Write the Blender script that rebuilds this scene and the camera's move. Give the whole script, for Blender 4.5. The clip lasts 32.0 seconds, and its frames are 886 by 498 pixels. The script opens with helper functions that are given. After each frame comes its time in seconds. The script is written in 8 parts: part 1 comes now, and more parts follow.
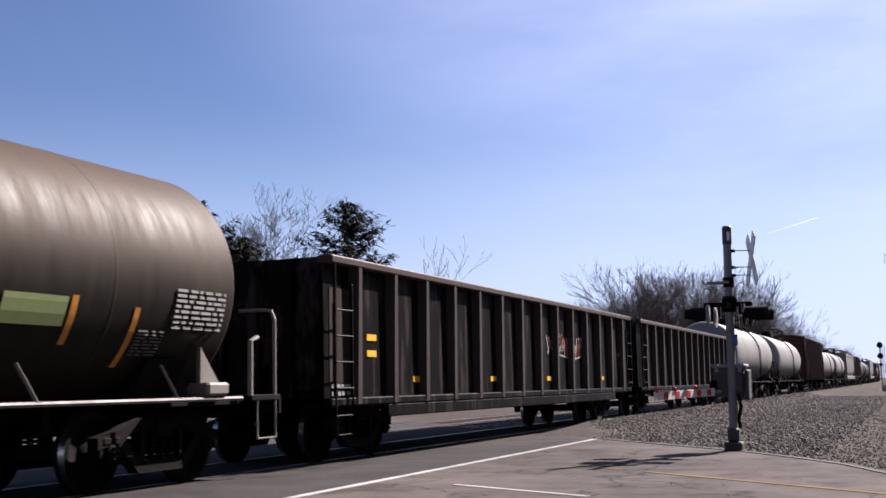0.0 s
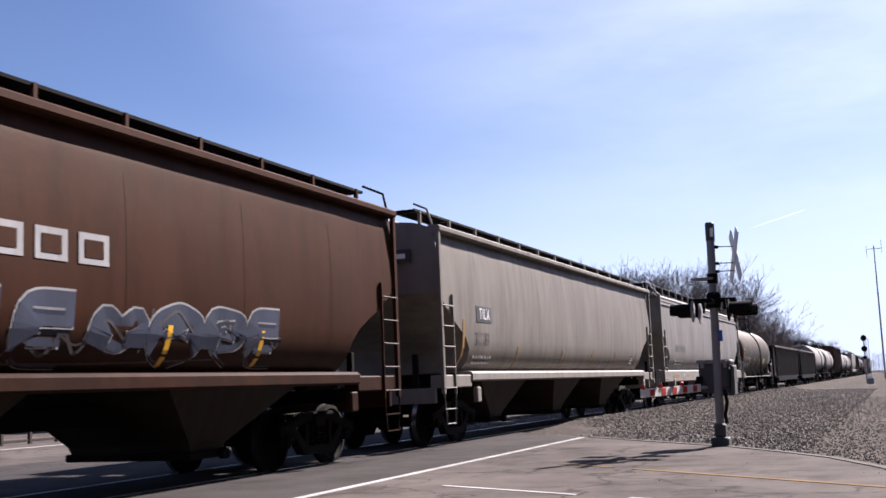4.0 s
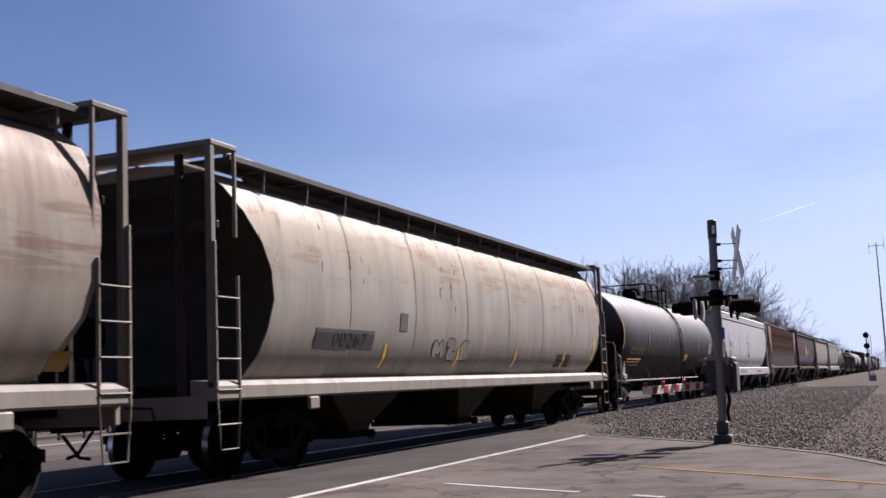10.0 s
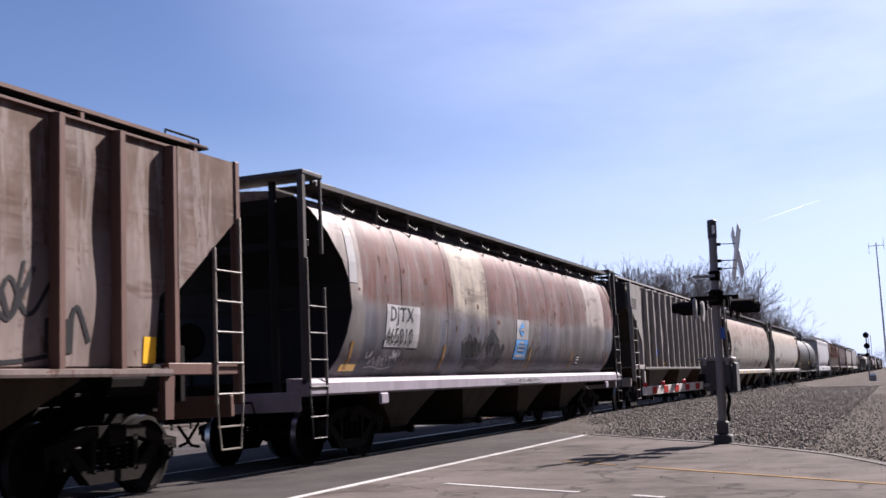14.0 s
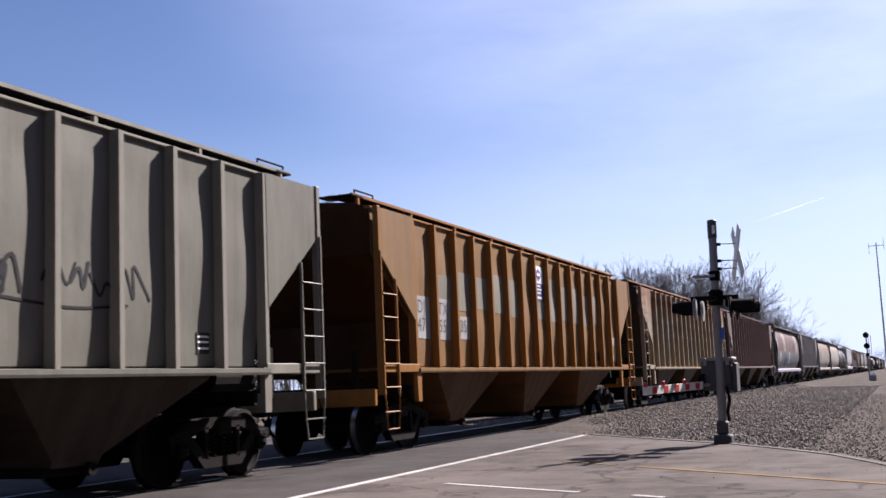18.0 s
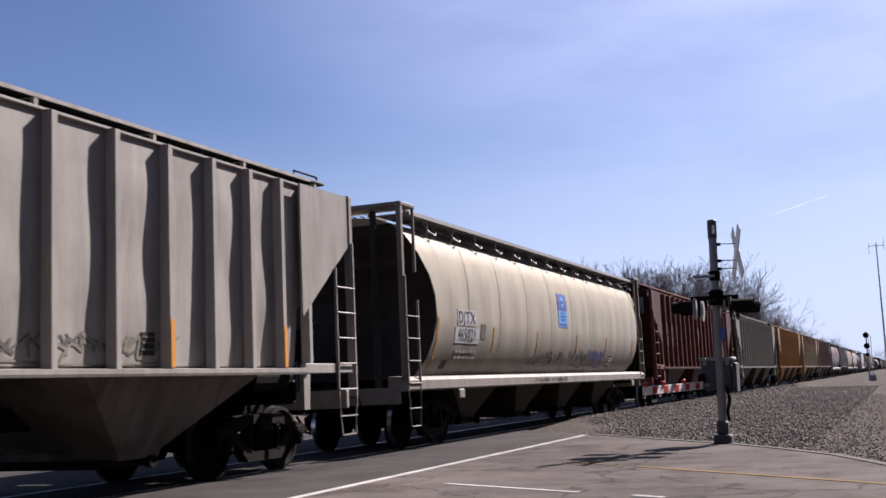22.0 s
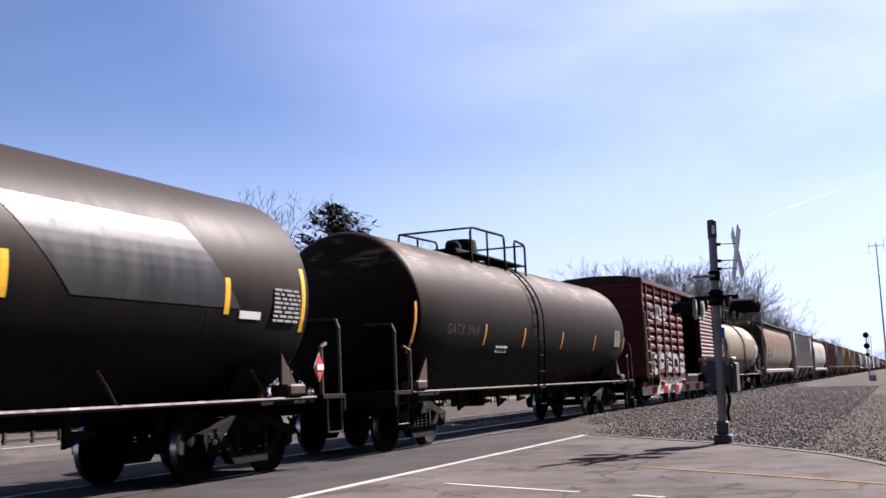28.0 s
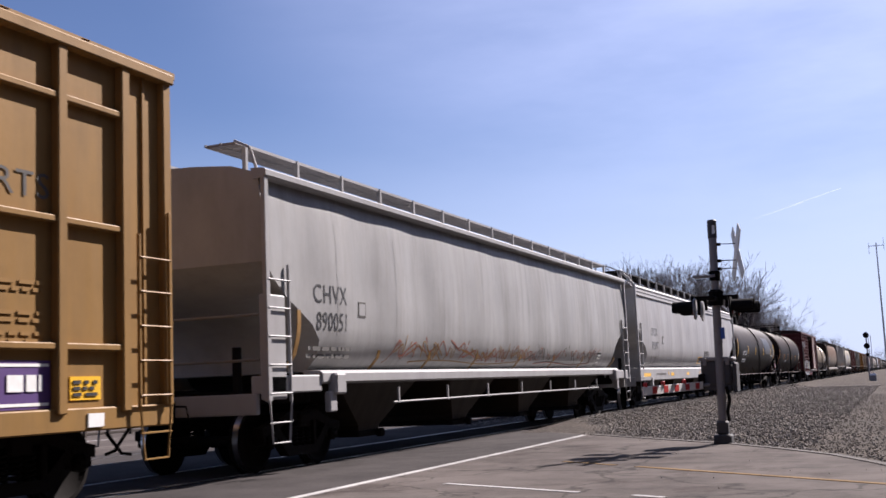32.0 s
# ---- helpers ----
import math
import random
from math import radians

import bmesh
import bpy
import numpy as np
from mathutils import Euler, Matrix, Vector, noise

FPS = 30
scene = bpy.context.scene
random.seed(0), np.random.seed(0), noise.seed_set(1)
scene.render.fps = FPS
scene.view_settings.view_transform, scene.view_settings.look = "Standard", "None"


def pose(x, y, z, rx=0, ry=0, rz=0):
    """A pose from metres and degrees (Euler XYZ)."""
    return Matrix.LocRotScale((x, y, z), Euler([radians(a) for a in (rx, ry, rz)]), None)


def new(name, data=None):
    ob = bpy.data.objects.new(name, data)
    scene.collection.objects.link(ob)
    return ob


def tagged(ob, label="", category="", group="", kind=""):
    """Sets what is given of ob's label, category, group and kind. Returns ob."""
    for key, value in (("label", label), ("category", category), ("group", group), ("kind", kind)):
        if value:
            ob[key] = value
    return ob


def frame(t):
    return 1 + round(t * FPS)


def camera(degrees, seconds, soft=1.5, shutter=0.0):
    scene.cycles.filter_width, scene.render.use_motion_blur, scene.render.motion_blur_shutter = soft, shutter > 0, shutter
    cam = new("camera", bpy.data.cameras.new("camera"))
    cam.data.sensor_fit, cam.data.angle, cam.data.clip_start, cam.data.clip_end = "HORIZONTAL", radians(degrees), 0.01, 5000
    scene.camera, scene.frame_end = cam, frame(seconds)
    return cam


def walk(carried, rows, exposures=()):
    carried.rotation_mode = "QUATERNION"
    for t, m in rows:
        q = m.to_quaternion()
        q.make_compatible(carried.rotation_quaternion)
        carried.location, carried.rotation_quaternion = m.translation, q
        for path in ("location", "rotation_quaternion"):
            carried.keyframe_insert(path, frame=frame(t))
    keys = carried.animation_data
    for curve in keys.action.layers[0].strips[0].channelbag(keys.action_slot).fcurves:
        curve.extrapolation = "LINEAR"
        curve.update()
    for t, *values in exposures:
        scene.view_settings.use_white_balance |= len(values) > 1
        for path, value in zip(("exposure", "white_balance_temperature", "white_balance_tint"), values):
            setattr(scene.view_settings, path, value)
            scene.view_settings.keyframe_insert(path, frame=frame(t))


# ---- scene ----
# The camera stands beside a level crossing; +y runs along the track, away from it.
cam = camera(44.0, 32.0, soft=1.6, shutter=0.06)
EYE = (0.0, 0.0, 1.10)
TURNS = [(0.0, 23.20, 7.19, 1.26), (0.5, 23.04, 7.24, 1.44), (1.0, 22.45, 7.30, 1.84), (1.5, 22.43, 7.33, 1.98),
         (2.0, 22.43, 7.31, 2.14), (2.5, 22.43, 7.31, 2.25), (3.0, 22.45, 7.29, 2.34), (3.5, 22.48, 7.25, 2.37),
         (4.0, 22.52, 7.23, 2.38), (4.5, 22.55, 7.21, 2.41), (6.5, 22.60, 7.15, 2.48), (8.0, 22.64, 7.13, 2.50),
         (32.0, 22.64, 7.13, 2.50)]
# the camera's automatic exposure, in stops
METER = [(0.0, -.12), (1.0, -.10), (2.5, 0.0), (4.0, .10), (6.0, 0.0), (7.5, -.15), (9.0, -.22), (11.0, -.30), (12.3, -.10), (14.0, 0.0), (18.0, 0.0),
         (20.0, .14), (21.0, -.06), (22.0, -.26), (23.0, -.06), (24.0, -.02), (26.0, .06), (28.0, .12), (30.0, -.20), (32.0, -.25)]
walk(cam, [(t, pose(*EYE, 90 + p, r, y)) for t, y, p, r in TURNS], exposures=[(t, 1.63 + e, 6250, 17) for t, e in METER])

# ---------------------------------------------------------------- light
SUN_ELEV, SUN_AZ = radians(38.5), radians(23.5)          # azimuth from +y towards +x
world = bpy.data.worlds.new("sky")
scene.world = world
world.use_nodes = True
wn, wl = world.node_tree.nodes, world.node_tree.links
bg = wn["Background"]
sky = wn.new("ShaderNodeTexSky")
sky.sky_type = "NISHITA"
sky.sun_disc = False
sky.sun_elevation, sky.sun_rotation = SUN_ELEV, SUN_AZ
sky.air_density, sky.dust_density, sky.ozone_density = 1.0, 0.15, 3.5
# thin cirrus veil
wtc, wmp, wno, wrp, wmx = (wn.new("ShaderNode" + k) for k in ("TexCoord", "Mapping", "TexNoise", "ValToRGB", "Mix"))
wmp.inputs["Scale"].default_value = (1.1, 2.0, 4.5)
wmp.inputs["Rotation"].default_value = (0, radians(14), radians(25))
wno.inputs["Scale"].default_value, wno.inputs["Detail"].default_value, wno.inputs["Roughness"].default_value = 1.6, 7, 0.55
wrp.color_ramp.elements[0].position, wrp.color_ramp.elements[0].color = 0.36, (0.20, 0.20, 0.20, 1)
wrp.color_ramp.elements[1].position, wrp.color_ramp.elements[1].color = 0.80, (0.60, 0.60, 0.60, 1)
wmx.data_type = "RGBA"
wmx.inputs[7].default_value = (14.4, 15.8, 18.0, 1)
wl.new(wtc.outputs["Generated"], wmp.inputs[0])
wl.new(wmp.outputs[0], wno.inputs["Vector"])
wl.new(wno.outputs["Fac"], wrp.inputs[0])
# the veil is brightest towards the sun, as thin ice cloud is
wdot, wrg, wmul = wn.new("ShaderNodeVectorMath"), wn.new("ShaderNodeMapRange"), wn.new("ShaderNodeMath")
wdot.operation, wmul.operation, wrg.interpolation_type = "DOT_PRODUCT", "MULTIPLY", "SMOOTHSTEP"
wl.new(wtc.outputs["Generated"], wdot.inputs[0])
wdot.inputs[1].default_value = (math.sin(SUN_AZ) * math.cos(SUN_ELEV), math.cos(SUN_AZ) * math.cos(SUN_ELEV), math.sin(SUN_ELEV))
wl.new(wdot.outputs["Value"], wrg.inputs[0])
for k, q in zip((1, 2, 3, 4), (0.55, 0.92, 0.03, 1.2)):
    wrg.inputs[k].default_value = q
wl.new(wrp.outputs[0], wmul.inputs[0])
wl.new(wrg.outputs[0], wmul.inputs[1])
wl.new(wmul.outputs[0], wmx.inputs[0])
wl.new(sky.outputs[0], wmx.inputs[6])
# pale haze low over the horizon
wsep, whz, wmh = wn.new("ShaderNodeSeparateXYZ"), wn.new("ShaderNodeMapRange"), wn.new("ShaderNodeMix")
whz.interpolation_type, wmh.data_type = "SMOOTHSTEP", "RGBA"
wl.new(wtc.outputs["Generated"], wsep.inputs[0])
wl.new(wsep.outputs[2], whz.inputs[0])
for k, q in zip((1, 2, 3, 4), (-0.02, 0.27, 0.9, 0.0)):
    whz.inputs[k].default_value = q
wl.new(whz.outputs[0], wmh.inputs[0])
wl.new(wmx.outputs[2], wmh.inputs[6])
wmh.inputs[7].default_value = (8.5, 10.1, 11.5, 1)
wtn = wn.new("ShaderNodeMix")
wtn.data_type, wtn.blend_type = "RGBA", "MULTIPLY"
wtn.inputs[0].default_value, wtn.inputs[7].default_value = 1.0, (0.97, 0.952, 1.105, 1)
wl.new(wmh.outputs[2], wtn.inputs[6])
wl.new(wtn.outputs[2], bg.inputs[0])
bg.inputs[1].default_value = 0.0315
sun = new("sun", bpy.data.lights.new("sun", "SUN"))
sun.data.energy, sun.data.angle, sun.data.color = 5.0, radians(0.53), (1.0, 0.92, 0.84)
to_sun = Vector((math.sin(SUN_AZ) * math.cos(SUN_ELEV), math.cos(SUN_AZ) * math.cos(SUN_ELEV), math.sin(SUN_ELEV)))
sun.matrix_basis = Matrix.Translation((0, 0, 60)) @ to_sun.to_track_quat("Z", "Y").to_matrix().to_4x4()


# ---------------------------------------------------------------- materials
def mat(name):
    m = bpy.data.materials.new(name)
    m.use_nodes = True
    return m, m.node_tree.nodes, m.node_tree.links, m.node_tree.nodes["Principled BSDF"]


def ramp(n, stops):
    r = n.new("ShaderNodeValToRGB")
    while len(r.color_ramp.elements) < len(stops):
        r.color_ramp.elements.new(0.5)
    for e, (p, v) in zip(r.color_ramp.elements, stops):
        e.position, e.color = p, (v, v, v, 1)
    return r


def coords(n, l, scale, where="Object"):
    tc, mp = n.new("ShaderNodeTexCoord"), n.new("ShaderNodeMapping")
    mp.inputs["Scale"].default_value = scale
    l.new(tc.outputs[where], mp.inputs[0])
    return mp.outputs[0]


def noise_at(n, l, vec, scale, detail=4, rough=0.6):
    t = n.new("ShaderNodeTexNoise")
    t.inputs["Scale"].default_value, t.inputs["Detail"].default_value, t.inputs["Roughness"].default_value = scale, detail, rough
    l.new(vec, t.inputs["Vector"])
    return t.outputs["Fac"]


def blend(n, l, fac, a, b):
    mx = n.new("ShaderNodeMix")
    mx.data_type = "RGBA"
    for v, s in ((fac, mx.inputs[0]), (a, mx.inputs[6]), (b, mx.inputs[7])):
        if isinstance(v, (int, float)):
            s.default_value = v
        elif isinstance(v, tuple):
            s.default_value = (*v, 1)
        else:
            l.new(v, s)
    return mx.outputs[2]


def times_(n, l, a, b):
    m = n.new("ShaderNodeMath")
    m.operation = "MULTIPLY"
    for v, s in ((a, m.inputs[0]), (b, m.inputs[1])):
        if isinstance(v, (int, float)):
            s.default_value = v
        else:
            l.new(v, s)
    return m.outputs[0]


def bumped(n, l, p, height, strength, distance=0.01):
    b = n.new("ShaderNodeBump")
    b.inputs["Strength"].default_value, b.inputs["Distance"].default_value = strength, distance
    l.new(height, b.inputs["Height"])
    l.new(b.outputs[0], p.inputs["Normal"])


RUST = (0.16, 0.055, 0.025)
GRIME = (0.045, 0.036, 0.03)


def paint(name, base, rust=0.15, grime=0.35, rough=0.5, rust_colour=RUST, seed=0.0, stain=None, low=None, bands=None, chalk=None, spots=0.0, gloss=0.12, patch=(), smear=None):
    """Weathered railway paint: blotches, rust that breaks through, streaks that run down.
    stain, low: (colour, from height, to height, amount) of an upper or lower part in another colour: stain, dirt or
    painted shade; bands: (period, share, colour) of paler joints;
    chalk: (colour, amount) of pale runs; spots: share of small rust scabs."""
    m, n, l, p = mat(name)
    tc = n.new("ShaderNodeTexCoord")
    mp = n.new("ShaderNodeMapping")
    mp.inputs["Location"].default_value = (seed * 3.1, seed * 7.7, seed * 1.3)
    l.new(tc.outputs["Object"], mp.inputs[0])
    v = mp.outputs[0]
    st = n.new("ShaderNodeMapping")
    st.inputs["Scale"].default_value = (1.0, 2.6, 0.30)
    l.new(v, st.inputs[0])
    big = noise_at(n, l, v, 0.7, 5)
    mid = noise_at(n, l, v, 2.2, 6, 0.65)
    fine = noise_at(n, l, v, 11.0, 6, 0.7)
    streak = noise_at(n, l, st.outputs[0], 1.5, 7, 0.68)
    xyz = n.new("ShaderNodeSeparateXYZ")
    l.new(tc.outputs["Object"], xyz.inputs[0])

    def graded(src, lo, hi, top=1.0):
        g = n.new("ShaderNodeMapRange")
        g.interpolation_type = "SMOOTHSTEP"
        for k, q in zip((1, 2, 3, 4), (lo, hi, 0.0, top)):
            g.inputs[k].default_value = q
        l.new(src, g.inputs[0])
        return g.outputs[0]

    def plus(x, y, k):
        q = n.new("ShaderNodeMath")
        q.operation = "MULTIPLY_ADD"
        l.new(y, q.inputs[0])
        q.inputs[1].default_value = k
        l.new(x, q.inputs[2])
        return q.outputs[0]
    c = blend(n, l, graded(big, 0.35, 0.68, 0.5), base, tuple(q * 0.80 for q in base))
    if bands:
        period, share, colour = bands
        q = n.new("ShaderNodeMath")
        q.operation = "PINGPONG"
        l.new(plus(xyz.outputs[1], mid, 0.25), q.inputs[0])
        q.inputs[1].default_value = period / 2
        c = blend(n, l, graded(q.outputs[0], period / 2 * (1 - share), period / 2 * (1 - share * 0.5), 0.8), c, colour)
    for period, shift, z0, z1, amount, colours in patch:
        q, w = n.new("ShaderNodeMath"), n.new("ShaderNodeTexWhiteNoise")
        q.operation, w.noise_dimensions = "SNAP", "1D"
        l.new(plus(xyz.outputs[1], mid, 0.18), q.inputs[0])
        q.inputs[1].default_value = period
        q2 = n.new("ShaderNodeMath")
        l.new(q.outputs[0], q2.inputs[0])
        q2.inputs[1].default_value = shift
        l.new(q2.outputs[0], w.inputs["W"])
        r = n.new("ShaderNodeValToRGB")
        r.color_ramp.interpolation = "CONSTANT"
        while len(r.color_ramp.elements) < len(colours):
            r.color_ramp.elements.new(0.5)
        for i, (e, col) in enumerate(zip(r.color_ramp.elements, colours)):
            e.position, e.color = i / len(colours), (*col, 1)
        l.new(w.outputs["Value"], r.inputs[0])
        e = graded(plus(xyz.outputs[2], big, 0.6), z0 + 0.3, z1 + 0.3, amount)
        c = blend(n, l, times_(n, l, e, graded(mid, 0.22, 0.42)), c, r.outputs[0])
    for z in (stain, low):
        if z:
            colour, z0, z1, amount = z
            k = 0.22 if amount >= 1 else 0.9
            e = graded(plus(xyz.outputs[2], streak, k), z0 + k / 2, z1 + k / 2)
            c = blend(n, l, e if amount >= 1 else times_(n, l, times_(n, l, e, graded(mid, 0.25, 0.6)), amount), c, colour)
    if smear:
        colour, z0, z1, amount = smear
        sm = n.new("ShaderNodeMapping")
        sm.inputs["Scale"].default_value = (1.0, 0.55, 2.6)
        l.new(v, sm.inputs[0])
        ln = n.new("ShaderNodeMapping")
        ln.inputs["Scale"].default_value = (1.0, 0.5, 9.0)
        l.new(v, ln.inputs[0])
        e = times_(n, l, graded(noise_at(n, l, sm.outputs[0], 1.3, 3, 0.5), 0.50, 0.60), graded(noise_at(n, l, ln.outputs[0], 2.0, 5, 0.6), 0.36, 0.56))
        c = blend(n, l, times_(n, l, times_(n, l, e, graded(xyz.outputs[2], z0, z1)), amount), c, colour)
    if chalk:
        c = blend(n, l, times_(n, l, graded(streak, 0.52, 0.62), chalk[1]), c, chalk[0])
    c = blend(n, l, times_(n, l, graded(streak, 0.42, 0.72), grime), c, tuple(min(g, q * 0.6) for g, q in zip(GRIME, base)))
    c = blend(n, l, times_(n, l, graded(fine, 0.35, 0.75), grime * 0.5), c, tuple(q * 0.55 for q in base))
    run = n.new("ShaderNodeMapping")
    run.inputs["Scale"].default_value = (1.0, 2.6, 0.55)
    l.new(v, run.inputs[0])
    runs = noise_at(n, l, run.outputs[0], 1.3, 4, 0.52)
    c = blend(n, l, times_(n, l, graded(runs, 0.46, 0.70), min(0.40, 0.03 + grime * 0.85)), c, tuple(q * 0.45 for q in base))
    c = blend(n, l, times_(n, l, graded(runs, 0.50, 0.32), 0.03 + grime * 0.45), c, tuple(min(0.8, q * 1.35) for q in base))
    c = blend(n, l, times_(n, l, graded(mid, 0.50, 0.70), 0.08 + grime * 0.45), c, tuple(q * 0.62 for q in base))
    mixed = plus(times_(n, l, streak, 0.6), fine, 0.4)
    c = blend(n, l, graded(mixed, 0.70 - 0.40 * rust, 0.76 - 0.34 * rust), c, rust_colour)
    if spots:
        dr = n.new("ShaderNodeMapping")
        dr.inputs["Scale"].default_value = (1.0, 2.2, 0.8)
        l.new(v, dr.inputs[0])
        sp = noise_at(n, l, dr.outputs[0], 3.6, 3, 0.5)
        here = graded(noise_at(n, l, v, 0.42, 2, 0.5), 0.50, 0.62)
        c = blend(n, l, times_(n, l, graded(sp, 0.715 - spots * 0.2, 0.74 - spots * 0.2), here), c, (0.075, 0.032, 0.02))
    p.inputs["Specular IOR Level"].default_value = gloss
    l.new(c, p.inputs["Base Color"])
    rg = n.new("ShaderNodeMapRange")
    for k, q in zip((1, 2, 3, 4), (0.3, 0.7, rough - 0.04, min(1.0, rough + (0.04 if gloss < 0.07 else 0.18)))):
        rg.inputs[k].default_value = q
    l.new(streak, rg.inputs[0])
    l.new(rg.outputs[0], p.inputs["Roughness"])
    bumped(n, l, p, plus(times_(n, l, fine, 0.3), mid, 1.0), 0.25, 0.012)
    return m


def rough_stuff(name, a, b, scale, rough=0.9, bump=0.4, vary=False, metal=0.0, distance=0.02, gloss=0.2):
    m, n, l, p = mat(name)
    v = coords(n, l, (1, 1, 1))
    f1, f2 = noise_at(n, l, v, scale, 8, 0.7), noise_at(n, l, v, scale * 0.09, 4)
    c = blend(n, l, f1, a, b)
    k = ramp(n, [(0.3, 0), (0.75, 0.5)])
    l.new(f2, k.inputs[0])
    c = blend(n, l, k.outputs[0], c, tuple(x * 0.55 for x in a))
    if vary:
        g = n.new("ShaderNodeNewGeometry")
        c = blend(n, l, times_(n, l, g.outputs["Random Per Island"], 0.7), c, tuple(x * 1.7 for x in b))
    l.new(c, p.inputs["Base Color"])
    p.inputs["Roughness"].default_value, p.inputs["Metallic"].default_value = rough, metal
    p.inputs["Specular IOR Level"].default_value = gloss
    bumped(n, l, p, f1, bump, distance)
    return m


def plain(name, c, rough=0.6, metal=0.0):
    m, n, l, p = mat(name)
    f = noise_at(n, l, coords(n, l, (1, 1, 1)), 14, 5)
    l.new(blend(n, l, f, tuple(x * 0.8 for x in c), tuple(min(1, x * 1.15) for x in c)), p.inputs["Base Color"])
    p.inputs["Roughness"].default_value, p.inputs["Metallic"].default_value = rough, metal
    if rough >= 0.55 and not metal:
        p.inputs["Specular IOR Level"].default_value = 0.1
    return m


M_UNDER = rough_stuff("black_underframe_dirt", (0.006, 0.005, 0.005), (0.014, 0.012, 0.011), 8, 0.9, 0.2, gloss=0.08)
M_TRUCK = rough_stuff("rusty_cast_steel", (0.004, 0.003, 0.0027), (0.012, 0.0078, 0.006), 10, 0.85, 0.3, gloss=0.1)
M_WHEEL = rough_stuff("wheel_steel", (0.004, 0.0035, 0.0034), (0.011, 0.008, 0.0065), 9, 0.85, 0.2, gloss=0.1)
M_TREAD = plain("polished_steel", (0.45, 0.43, 0.42), 0.3, 1.0)
M_RAILWEB = rough_stuff("rusty_rail", (0.07, 0.04, 0.028), (0.13, 0.075, 0.05), 8)
M_TIE = rough_stuff("creosoted_tie", (0.035, 0.028, 0.024), (0.075, 0.06, 0.05), 12)
M_YELLOW = plain("yellow_reflector", (0.75, 0.42, 0.02), 0.4)
M_ORANGE = plain("orange_reflector", (0.50, 0.20, 0.012), 0.5)
M_WHITE = plain("white_lettering", (0.72, 0.72, 0.70), 0.5)
M_BLACK = plain("black_lettering", (0.02, 0.02, 0.022), 0.5)
M_PANEL = plain("data_panel_paint", (0.025, 0.025, 0.027), 0.6)
M_RED = plain("red_paint", (0.50, 0.025, 0.025), 0.5)
M_BLUE = plain("blue_sign_paint", (0.03, 0.10, 0.42), 0.5)
M_GALV = rough_stuff("galvanised_steel", (0.20, 0.192, 0.192), (0.30, 0.288, 0.288), 7, 0.55, 0.1, metal=0.1, gloss=0.4)
M_HOUSING = rough_stuff("weathered_grey_casting", (0.040, 0.040, 0.043), (0.085, 0.085, 0.09), 6, 0.6, 0.15, gloss=0.4)
M_LENS = plain("dark_red_lens", (0.08, 0.006, 0.006), 0.2)


